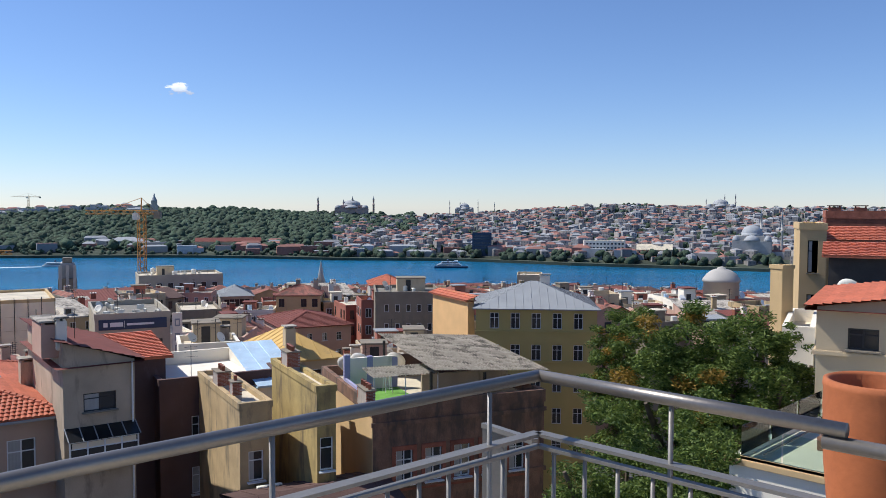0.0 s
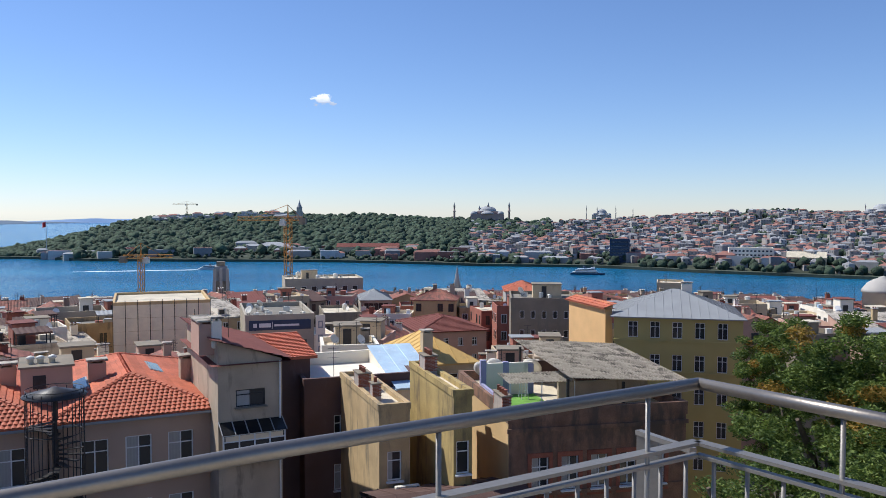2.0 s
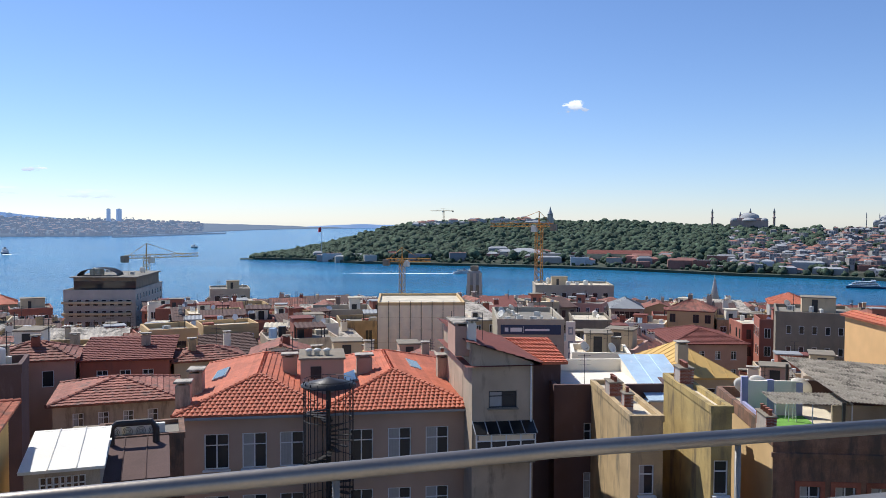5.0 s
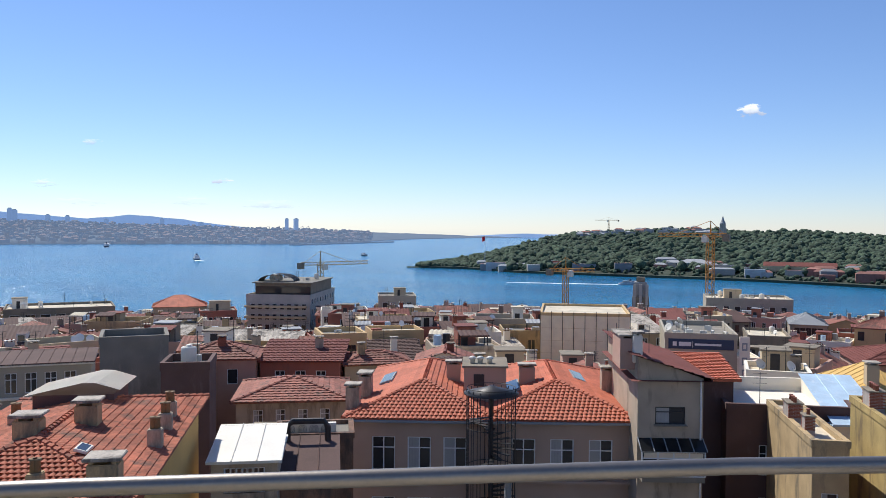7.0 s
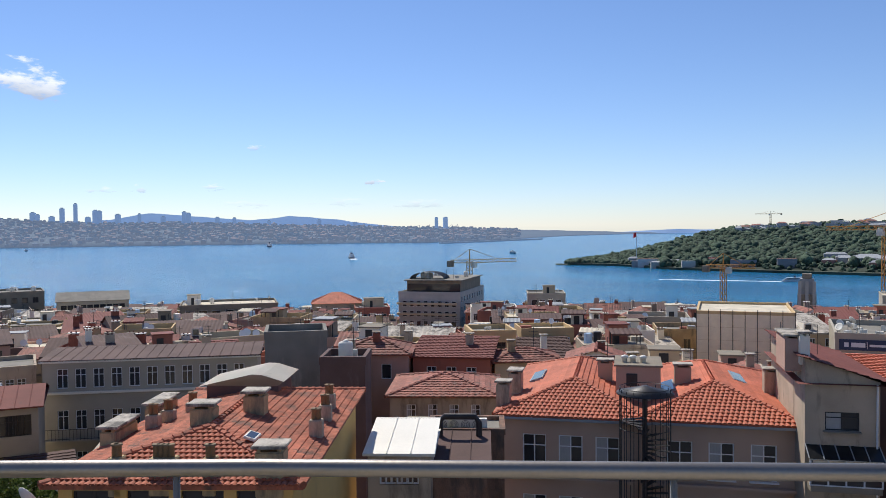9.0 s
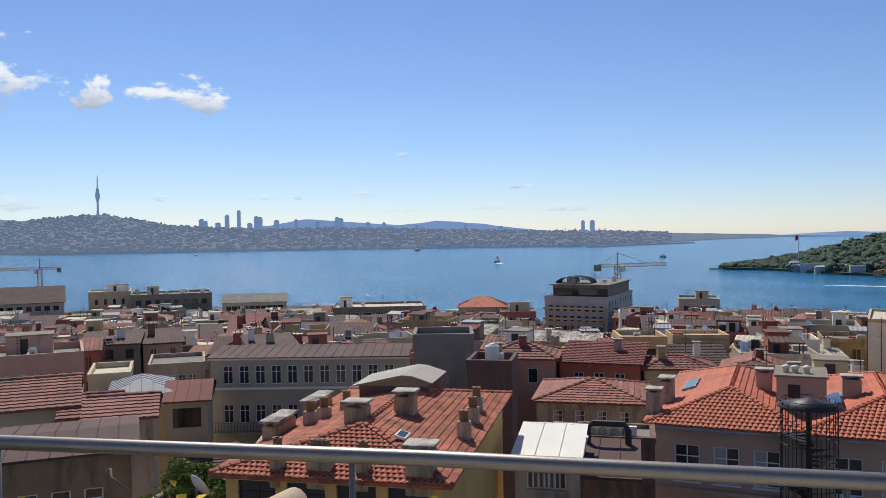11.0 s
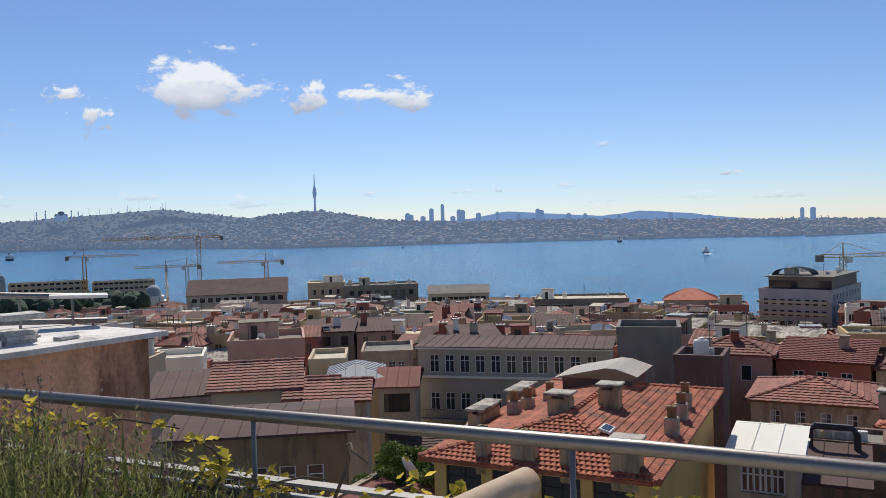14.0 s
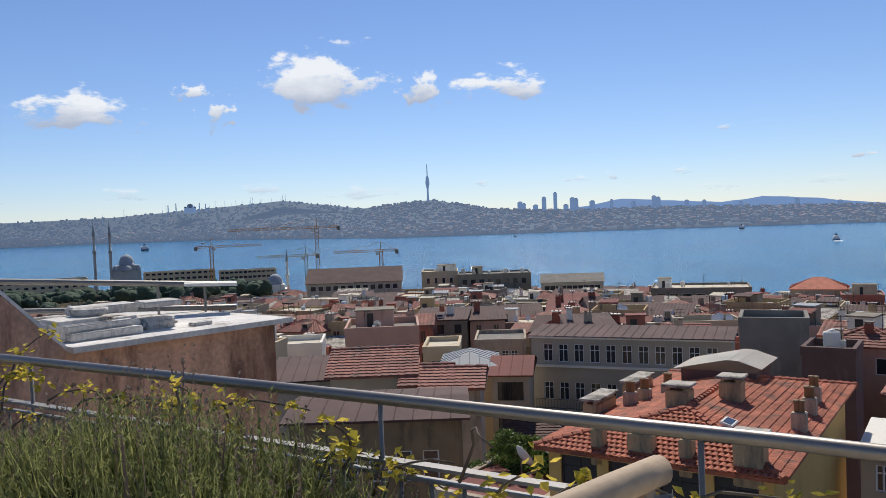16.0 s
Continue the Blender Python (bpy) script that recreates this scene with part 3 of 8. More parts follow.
def roof_planes(kind, w, d, rh, o):
    """Planes as (eave a, eave b, up vector, lean a, lean b, length) and ridge lines, at z = 0 eave height."""
    P, R = [], []
    x0, x1, y0, y1 = -o, w + o, -o, d + o
    W, D = x1 - x0, y1 - y0
    if kind == "hip":
        m = min(W, D) / 2
        sl = math.hypot(m, rh)
        lean = m / sl
        cz = rh
        P.append(((x0, y0, 0), (x1, y0, 0), (0, m, cz), lean, lean, sl))
        P.append(((x1, y0, 0), (x1, y1, 0), (-m, 0, cz), lean, lean, sl))
        P.append(((x1, y1, 0), (x0, y1, 0), (0, -m, cz), lean, lean, sl))
        P.append(((x0, y1, 0), (x0, y0, 0), (m, 0, cz), lean, lean, sl))
        if W > D:
            r0, r1 = (x0 + m, y0 + m, cz), (x1 - m, y0 + m, cz)
            ends = [((x0, y0, 0), r0), ((x0, y1, 0), r0), ((x1, y0, 0), r1), ((x1, y1, 0), r1)]
        else:
            r0, r1 = (x0 + m, y0 + m, cz), (x0 + m, y1 - m, cz)
            ends = [((x0, y0, 0), r0), ((x1, y0, 0), r0), ((x0, y1, 0), r1), ((x1, y1, 0), r1)]
        R = ends + [(r0, r1)]
    elif kind == "gable_x":
        m = D / 2
        sl = math.hypot(m, rh)
        P.append(((x0, y0, 0), (x1, y0, 0), (0, m, rh), 0, 0, sl))
        P.append(((x1, y1, 0), (x0, y1, 0), (0, -m, rh), 0, 0, sl))
        R = [((x0, y0 + m, rh), (x1, y0 + m, rh))]
    elif kind == "gable_y":
        m = W / 2
        sl = math.hypot(m, rh)
        P.append(((x1, y0, 0), (x1, y1, 0), (-m, 0, rh), 0, 0, sl))
        P.append(((x0, y1, 0), (x0, y0, 0), (m, 0, rh), 0, 0, sl))
        R = [((x0 + m, y0, rh), (x0 + m, y1, rh))]
    elif kind == "shed":
        sl = math.hypot(D, rh)
        P.append(((x0, y0, 0), (x1, y0, 0), (0, D, rh), 0, 0, sl))
    elif kind == "shed_r":
        sl = math.hypot(W, rh)
        P.append(((x1, y0, 0), (x1, y1, 0), (-W, 0, rh), 0, 0, sl))
    elif kind == "shed_l":
        sl = math.hypot(W, rh)
        P.append(((x0, y1, 0), (x0, y0, 0), (W, 0, rh), 0, 0, sl))
    return P, R


def put_roof(parent, kind, w, d, z, rh, material, near=0, o=0.4, wall="grey_wall", label=""):
    """near: 3 single front tiles, 2 full tiles, 1 coarse tiles, 0 plain sheet."""
    if kind == "flat":
        bm = bmesh.new()
        p = rh
        quad(bm, (0.2, 0.2, z - 0.02), (w - 0.2, 0.2, z - 0.02), (w - 0.2, d - 0.2, z - 0.02), (0.2, d - 0.2, z - 0.02))
        part("roof", bm, material, parent, label)
        bm = bmesh.new()
        t = 0.22
        rim = []
        for u, zz in ((-0.06, z - 0.1), (-0.06, z + p), (t, z + p), (t, z - 0.1)):
            rim.append([bm.verts.new(q) for q in ((u, u, zz), (w - u, u, zz), (w - u, d - u, zz), (u, d - u, zz))])
        for ra, rb in zip(rim, rim[1:] + rim[:1]):
            for k in range(4):
                bm.faces.new((ra[k], ra[(k + 1) % 4], rb[(k + 1) % 4], rb[k]))
        part("parapet", bm, wall, parent)
        return
    P, R = roof_planes(kind, w, d, rh, o)
    bm = bmesh.new()
    for a, b, up, la, lb, sl in P:
        a, b, u = Vector(a), Vector(b), Vector(up).normalized()
        ux = (b - a).normalized()
        top_a, top_b = a + u * sl + ux * la * sl, b + u * sl - ux * lb * sl
        zz = Vector((0, 0, z))
        lo = Vector((0, 0, -0.12))
        if (top_a - top_b).length < 0.05 or (top_b - top_a).dot(ux) <= 0.01:
            bm.faces.new([bm.verts.new(q + zz) for q in (a, b, (top_a + top_b) / 2)])
        else:
            quad(bm, a + zz, b + zz, top_b + zz, top_a + zz)
        quad(bm, a + zz + lo, b + zz + lo, b + zz, a + zz)
    # the underside closes the roof
    a0 = 0.0 if kind.startswith("shed") else o
    quad(bm, (-o, -o, z - 0.12), (-o, d + o, z - 0.12), (w + o, d + o, z - 0.12), (w + o, -o, z - 0.12))
    gable = bmesh.new()
    if kind == "gable_x":
        for x in (0, w):
            gable.faces.new([gable.verts.new(q) for q in ((x, 0, z), (x, d, z), (x, d / 2, z + rh * 0.96))])
    if kind == "gable_y":
        for y in (0, d):
            gable.faces.new([gable.verts.new(q) for q in ((0, y, z), (w, y, z), (w / 2, y, z + rh * 0.96))])
    if kind == "shed":
        quad(gable, (w, d, z), (0, d, z), (0, d, z + rh * 0.97), (w, d, z + rh * 0.97))
        for x in (0, w):
            gable.faces.new([gable.verts.new(q) for q in ((x, 0, z), (x, d, z), (x, d, z + rh * 0.97))])
    if kind == "shed_r":
        quad(gable, (0, 0, z), (0, d, z), (0, d, z + rh * 0.97), (0, 0, z + rh * 0.97))
        for y in (0, d):
            gable.faces.new([gable.verts.new(q) for q in ((0, y, z), (w, y, z), (0, y, z + rh * 0.97))])
    if kind == "shed_l":
        quad(gable, (w, 0, z), (w, d, z), (w, d, z + rh * 0.97), (w, 0, z + rh * 0.97))
        for y in (0, d):
            gable.faces.new([gable.verts.new(q) for q in ((0, y, z), (w, y, z), (w, y, z + rh * 0.97))])
    bmesh.ops.remove_doubles(bm, verts=bm.verts[:], dist=0.002)
    roof = part("roof", bm, material, parent, label)
    if len(gable.verts):
        part("gable", gable, wall, parent)
    else:
        gable.free()
    if near:
        bm = bmesh.new()
        for i, (a, b, up, la, lb, sl) in enumerate(P):
            if near == 3 and i == 0:
                single_tiles(roof, a, b, up, la, lb, sl, z, material, *((0.2, 0.3) if material == "tile_worn" else (0.27, 0.36)))
            elif near >= 2:
                tiled(bm, a, b, up, la, lb, sl, *((0.2, 0.3, 0.045, 4, 0.04) if material == "tile_worn" else ()))
            else:
                tiled(bm, a, b, up, la, lb, sl, tile=0.55, course=0.5, rise=0.04, samples=2)
        t = part("roof_tiles", bm, material, roof, m=Matrix.Translation((0, 0, z)))
        t["kind"] = "stuff"
        bm = bmesh.new()
        for p, q in R:
            ridge_caps(bm, p, q, 0.13 if near >= 2 else 0.17, 0.36 if near >= 2 else 0.7)
        if R:
            part("ridge_tiles", bm, material, roof, m=Matrix.Translation((0, 0, z)))["kind"] = "stuff"
    else:
        bm = bmesh.new()
        for a, b, up, la, lb, sl in P:
            a, b, u = Vector(a), Vector(b), Vector(up).normalized()
            ux = (b - a).normalized()
            wide = (b - a).length
            n = max(1, int(wide / 0.9))
            for k in range(1, n):
                x = wide * k / n
                lim = sl
                if la > 0:
                    lim = min(lim, x / la)
                if lb > 0:
                    lim = min(lim, (wide - x) / lb)
                p, q = a + ux * x + Vector((0, 0, z + 0.02)), a + ux * x + u * lim + Vector((0, 0, z + 0.02))
                if lim > 0.4:
                    tube(bm, (p, q), 0.03, 4, cap=False)
        if len(bm.verts):
            part("roof_seams", bm, material, roof)["kind"] = "stuff"
        else:
            bm.free()


def grid_holes(wide, high, cols, rows, ww, wh, first=1.1, storey=3.3, margin=0.9, skip=()):
    """Window openings counted from the top down: rows of cols windows."""
    out = []
    for r in range(rows):
        top = high - first - r * storey
        if top - wh < 0.3:
            break
        for c in range(cols):
            if (r, c) in skip:
                continue
            x = margin + (wide - 2 * margin) * (c + 0.5) / cols
            out.append((x - ww / 2, x + ww / 2, top - wh, top))
    return out


def building(name, label, x, y, turn, w, d, top, wall, roof="flat", rh=0.5, roof_mat="bitumen", front=(), left=(), right=(), near=0, style="white", sills=True, cornice=0.0, category="house", base=None, o=0.4, group="", curtains=0.75, simple=False):
    """A house with its front-left corner at x, y, its front towards -y of its own frame; top: height of the eaves."""
    base = ground_z(math.hypot(x, y)) - 1.5 if base is None else base
    h = top - base
    ob = thing(name, label, category, pose(x, y, base, 0, 0, turn), group)
    HOUSES[label] = (ob, w, d, h)
    bm = bmesh.new()
    front, left, right = [list(f) for f in (front, left, right)]
    cells(bm, Vector((0, 0, 0)), Vector((1, 0, 0)), w, h, front, 0.16)
    cells(bm, Vector((w, 0, 0)), Vector((0, 1, 0)), d, h, right, 0.16)
    cells(bm, Vector((w, d, 0)), Vector((-1, 0, 0)), w, h, [], 0.16)
    cells(bm, Vector((0, d, 0)), Vector((0, -1, 0)), d, h, left, 0.16)
    bmesh.ops.remove_doubles(bm, verts=bm.verts[:], dist=0.002)
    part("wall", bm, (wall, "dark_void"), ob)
    put_roof(ob, roof, w, d, h, rh, roof_mat, near, o, wall)
    if cornice:
        bm = bmesh.new()
        for z in (h - cornice, h - cornice - 3.4):
            box(bm, -0.1, -0.12, z, w + 0.1, -0.002, z + 0.22)
        part("cornice", bm, wall, ob)
    for holes, m in ((front, Matrix()), (right, pose(w, 0, 0, 0, 0, 90)), (left, pose(0, d, 0, 0, 0, -90))):
        for x0, x1, z0, z1 in holes:
            fm, pm, cm, sm = window_mesh(x1 - x0, z1 - z0, style, simple)
            fr = part("window", fm, None, ob, m=m @ Matrix.Translation((x0, 0.1, z0)))
            if simple:
                continue
            part("pane", pm, None, fr)
            if near >= 1 and random.random() < curtains:
                part("curtain", cm, None, fr)
            if sills and near >= 1:
                part("window_sill", sm, None, fr, m=Matrix.Translation((0, -0.1, 0)))
    return ob


# ---- the houses between the terrace and the water ----
building("house", "two-winged mauve apartment house under orange tiles, first wing", -33.4, 33.1, 36, 8.0, 16, 42.1, "mauve", front=grid_holes(8.0, 18.0, 3, 3, 1.35, 2.0, 1.1, 3.5), roof='hip', rh=1.45, roof_mat='tile', near=3)
building("house", "two-winged mauve apartment house under orange tiles, second wing", -27.0, 37.9, 36, 8.4, 16, 42.1, "mauve", front=grid_holes(8.4, 17.9, 3, 3, 1.35, 2.0, 1.1, 3.5), roof='hip', rh=1.45, roof_mat='tile', near=3)
building("house", "narrow stained grey house with a sloping red roof", -19.1, 40.6, 36, 3.5, 10, 45.0, "grey_wall", front=grid_holes(3.5, 20.6, 1, 1, 1.6, 0.95, 1.5, 3.2), roof='shed_r', rh=1.3, roof_mat='tile_dark', near=1, style='dark')
building("house", "white-walled house with a sunlit roof terrace", -17.2, 49.0, 30, 7.6, 6.5, 42.2, "maroon", front=grid_holes(7.6, 18.7, 2, 2, 0.9, 1.7, 2.2, 3.2), roof='flat', rh=0.3, roof_mat='white_wall', near=1)
building("house", "mouldy ochre house with brick chimneys on its parapet", -10.5, 41.7, 29, 1.7, 9.5, 42.6, "ochre_grey", front=grid_holes(1.7, 18.1, 1, 3, 0.8, 1.6, 2.4, 3.2), roof='flat', rh=0.25, roof_mat='screed', near=1)
building("house", "narrow mustard-walled house with a stained gable", -6.3, 40.5, 27, 1.0, 8.5, 43.8, "mustard", front=grid_holes(1.0, 19.0, 1, 3, 0.7, 1.7, 2.4, 3.2), roof='flat', rh=0.25, roof_mat='screed', near=1)
building("house", "sooty brown brick house with tall white windows", -3.6, 41.8, 22, 10.1, 11, 42.2, "brown_brick", front=grid_holes(10.1, 17.6, 5, 3, 0.95, 1.85, 2.0, 3.7), roof='flat', rh=0.6, roof_mat='screed', near=1, cornice=0.6)
building("house", "olive yellow apartment house under a grey hipped roof", 3.8, 91.9, -4, 13.6, 13, 41.7, "yellow", front=grid_holes(13.6, 24.7, 5, 5, 1.05, 1.8, 0.5, 3.6), roof='hip', rh=2.6, roof_mat='zinc', near=0, cornice=2.75, base=17)
building("house", "apricot-walled house with a tiled roof", 2.9, 92.6, 25, 0.8, 9.8, 42.5, "apricot", roof='shed_l', rh=0.5, roof_mat='tile', near=1)
building("house", "raw grey concrete block with small windows", -10.6, 127.6, 6, 10.4, 12, 39.3, "concrete", front=grid_holes(10.4, 24.6, 5, 5, 0.7, 1.2, 1.6, 3.0), roof='flat', rh=0.5, roof_mat='bitumen', style='plain', simple=True, near=0)
building("house", "dusty pink school block under a hipped red roof", -27.2, 137.3, 26, 12.3, 16, 32.5, "pink", front=grid_holes(12.3, 19.1, 4, 3, 0.9, 1.4, 1.2, 3.0), left=grid_holes(16.0, 19.1, 7, 3, 1.0, 1.7, 1.0, 2.9), roof='hip', rh=1.8, roof_mat='tile_dark', near=1)
building("house", "low house with an ochre hipped roof", -12.7, 60.7, 28, 5.2, 9, 41.4, "cream", front=grid_holes(5.2, 19.1, 2, 1, 0.8, 1.2, 0.9, 3.0), roof='hip', rh=1.7, roof_mat='ochre', near=0)
building("house", "university block with a dark sign band along its top", -39.5, 91.9, 26, 8.2, 14, 40.2, "pale_grey", front=grid_holes(8.2, 22.2, 6, 3, 1.1, 1.4, 2.6, 3.2), roof='flat', rh=0.6, roof_mat='bitumen', style='dark')
building("house", "block with a beige panelled blind wall", -55.2, 89.3, 30, 11.3, 13, 42.0, "tan", left=grid_holes(13.0, 24.5, 3, 4, 0.8, 1.4, 1.0, 3.1), roof='flat', rh=0.3, roof_mat='screed', style='plain', simple=True)
building("hotel", "large pale hotel with stepped roof terraces", -211.5, 164.7, 33, 20.9, 34, 30.8, "stone", front=grid_holes(20.9, 29.8, 8, 6, 1.5, 1.9, 2.2, 3.3), right=grid_holes(34.0, 29.8, 9, 7, 1.3, 1.8, 0.8, 3.3), roof='flat', rh=0.8, roof_mat='bitumen', style='plain', simple=True, category='hotel')
building("house", "square grey waterfront block with two rows of windows", -178.7, 191.5, 44, 12.1, 14, 30.7, "pale_grey", front=grid_holes(12.1, 29.7, 4, 3, 1.8, 2.0, 1.6, 3.6), roof='flat', rh=0.5, roof_mat='bitumen', style='plain', simple=True)
building("house", "long pale grey house with a broad brown roof", -77.5, 20.1, 58, 18.6, 5.2, 41.4, "pale_grey", front=grid_holes(18.6, 21.1, 11, 4, 0.95, 1.75, 0.8, 3.7), roof='shed', rh=0.4, roof_mat='brown_sheet', near=0, o=0.3)
building("house", "ochre house under a broad weathered tile roof", -27.5, 7.3, 47, 7.5, 14, 45.0, "ochre", front=grid_holes(7.5, 18.8, 4, 2, 1.35, 1.3, 0.3, 3.2, 0.25), roof='hip', rh=0.85, roof_mat='tile_worn', near=3, style='dark', sills=False, curtains=0)
building("house", "mouldy ochre house under a brown sheet roof", -40.1, -2.1, 80, 8.4, 6.5, 43.5, "umber", front=grid_holes(8.4, 18.6, 5, 4, 0.8, 1.5, 1.6, 3.4), right=grid_holes(6.5, 18.6, 3, 3, 0.8, 1.5, 1.6, 3.4), roof='gable_x', rh=0.35, roof_mat='brown_sheet', near=0)
building("house", "low house with a wide red tile roof", -60.1, 0.2, 82, 6.1, 9, 41.8, "cream", roof='gable_x', rh=1.3, roof_mat='tile_old', near=1)
building("house", "low house with a dark red sheet roof", -55.7, 6.5, 76, 3.9, 7, 41.4, "grey_wall", roof='gable_x', rh=0.8, roof_mat='tile_old', near=1)
building("house", "dusty pink house with a glazed roof storey", -98.0, 2.6, 84, 8.9, 10, 39.7, "pink", front=grid_holes(8.9, 21.4, 5, 3, 1.0, 1.7, 1.3, 3.3), roof='flat', rh=0.8, roof_mat='bitumen', near=1)
building("house", "lilac-grey house with a row of large windows", -68.6, 14.1, 72, 3.2, 8, 39.5, "pale_grey", front=grid_holes(3.2, 18.0, 3, 2, 1.3, 1.6, 0.6, 3.1), roof='gable_x', rh=1.0, roof_mat='tile_dark', near=0, style='dark')
building("house", "maroon blind-walled house with a faded mural", -50.8, 31.9, 48, 3.3, 4.2, 43.0, "maroon", roof='flat', rh=0.5, roof_mat='bitumen', near=0)
building("house", "dark grey concrete house with rooftop machines", *polar(61.6, 66)[:2], 59, 4.9, 5, 44.2, "bitumen", roof='flat', rh=0.5, roof_mat='bitumen', near=0)
building("house", "low grey house with orange tiles and a dormer", -55.8, 42.1, 46, 9.2, 9, 38.4, "grey_wall", front=grid_holes(9.2, 17.0, 4, 1, 0.8, 1.4, 0.8, 3.0), roof='hip', rh=1.2, roof_mat='tile_old', near=1)
building("house", "low house under a white ribbed canopy", -29.4, 20.7, 46, 2.8, 4.5, 43.0, "grey_wall", front=grid_holes(2.8, 17.6, 4, 1, 1.0, 1.1, 0.3, 3.0), roof='shed', rh=0.45, roof_mat='white_sheet', near=0, o=0.2)
building("house", "low house with a brown sheet roof and air conditioners", -28.5, 23.6, 46, 2.6, 5, 41.9, "brown_brick", roof='shed', rh=0.5, roof_mat='brown_sheet', near=0, o=0.2)
building("house", "long grey waterfront block with ribbon windows", -226.4, 63.2, 72, 17.6, 14, 34.0, "pale_grey", front=grid_holes(17.6, 31.5, 10, 4, 1.4, 1.4, 1.0, 3.3), roof='gable_x', rh=2.0, roof_mat='bitumen', style='dark')
building("house", "low white waterfront block with wide windows", -213.5, 90.9, 64, 26.2, 16, 31.4, "concrete", front=grid_holes(26.2, 28.6, 7, 3, 2.4, 1.9, 1.0, 3.6), roof='flat', rh=0.6, roof_mat='screed', style='plain', simple=True)
building("house", "pale waterfront house with an orange roof", -212.3, 132.0, 56, 15.0, 12, 29.7, "cream", front=grid_holes(15.0, 28.7, 6, 4, 1.1, 1.9, 1.6, 3.4), roof='hip', rh=3.0, roof_mat='tile', style='plain', simple=True)
building("house", "dark red waterfront house", -197.0, 137.1, 56, 10.3, 12, 28.7, "red_wall", front=grid_holes(10.3, 26.8, 6, 4, 1.1, 1.7, 1.4, 3.3), roof='flat', rh=0.5, roof_mat='bitumen', style='plain', simple=True)
building("house", "long brown-roofed waterfront block", -245.1, -3.5, 84, 28.3, 18, 35.5, "pale_grey", front=grid_holes(28.3, 34.2, 12, 4, 1.6, 1.5, 0.8, 3.3), roof='gable_x', rh=4.0, roof_mat='brown_sheet', style='plain', simple=True)
building("house", "tall beige waterfront house with a corner turret", -253.0, 32.1, 80, 11.4, 12, 36.6, "cream", front=grid_holes(11.4, 35.6, 4, 5, 1.0, 1.8, 1.6, 3.3), roof='flat', rh=0.5, roof_mat='screed', style='plain', simple=True)
building("house", "flat grey waterfront block with set-back storeys", -246.4, 42.4, 78, 22.5, 14, 35.6, "concrete", front=grid_holes(22.5, 34.6, 8, 4, 1.4, 1.5, 1.2, 3.3), roof='flat', rh=0.5, roof_mat='bitumen', style='dark')
building("house", "white waterfront block with a terraced roof", -89.4, 238.8, 24, 24.2, 16, 32.2, "pale_grey", front=grid_holes(24.2, 31.2, 7, 4, 1.6, 1.6, 1.8, 3.4), roof='flat', rh=0.6, roof_mat='screed', style='plain', simple=True)
building("house", "dark-roofed waterfront row with attic windows", -56.8, 207.3, 18, 8.2, 14, 30.2, "pale_grey", front=grid_holes(8.2, 25.4, 5, 4, 1.2, 1.8, 0.8, 3.3), roof='hip', rh=2.2, roof_mat='zinc', style='dark')
building("house", "white stepped apartment block with balconies", -52.3, 161.8, 22, 7.9, 14, 31.8, "concrete", front=grid_holes(7.9, 21.8, 4, 4, 1.8, 1.5, 1.2, 3.1), roof='flat', rh=0.6, roof_mat='screed', style='dark')
building("house", "stone house with arched top windows", -16.9, 189.2, 8, 8.6, 12, 35.0, "stone", front=grid_holes(8.6, 27.3, 4, 4, 1.1, 1.8, 1.0, 3.4), roof='hip', rh=2.0, roof_mat='tile', style='plain', simple=True)
building("house", "cream house with tall storeys near the water", 21.9, 239.0, -6, 7.4, 12, 32.9, "cream", front=grid_holes(7.4, 31.0, 4, 5, 1.2, 1.9, 1.4, 3.4), roof='flat', rh=0.6, roof_mat='screed', style='plain', simple=True)
building("house", "cream house with a red tile verge", 15.1, 32.7, -30, 5.0, 9, 49.1, "cream", front=[(1.15, 2.25, 22.1, 22.95), (1.0, 2.3, 18.4, 20.2)], left=[(4.4, 5.5, 22.0, 23.0), (4.4, 5.5, 18.6, 20.2)], roof='shed_l', rh=0.8, roof_mat='tile', near=2, style='dark')
building("house", "dark red brick house with a ragged flat top", 34.9, 74.2, -24, 7.9, 14, 52.3, "brick", front=grid_holes(7.9, 30.7, 4, 3, 1.1, 1.6, 0.9, 3.8), roof='flat', rh=0.6, roof_mat='bitumen', near=1)
building("house", "tan house under a low orange tile roof", *polar(-24.9, 71)[:2], -24, 8.0, 4.0, 50.6, "tan", front=grid_holes(8.0, 27.0, 3, 1, 0.9, 1.4, 0.8, 3.4), roof='shed', rh=1.0, roof_mat='tile', near=1, style='dark')
# A closed block; its dark wall colour paints the shade of an open storey.
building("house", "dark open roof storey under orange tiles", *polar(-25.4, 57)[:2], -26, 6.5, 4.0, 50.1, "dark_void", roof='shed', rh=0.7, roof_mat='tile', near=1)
building("house", "pale terrace house with a low parapet", *polar(-25.3, 47.5)[:2], -28, 6.5, 6.0, 47.7, "white_wall", roof='flat', rh=0.5, roof_mat='screed', near=0)
building("house", "narrow tan stair tower with a stained side", *polar(-22.7, 56)[:2], 30, 1.1, 0.9, 49.3, "tan", roof='flat', rh=0.15, roof_mat='screed', near=0)
building("house", "ruined tan stone house with a belfry turret", 26.5, 60.4, -20, 1.8, 7, 51.6, "tan", front=grid_holes(1.8, 29.7, 2, 3, 0.7, 2.4, 0.9, 4.0), roof='flat', rh=0.4, roof_mat='screed', near=1, style='dark')
building("house", "pale balcony house beside the tree", 19.4, 46.1, -26, 1.6, 9, 45.6, "white_wall", roof='flat', rh=0.8, roof_mat='screed', near=1)
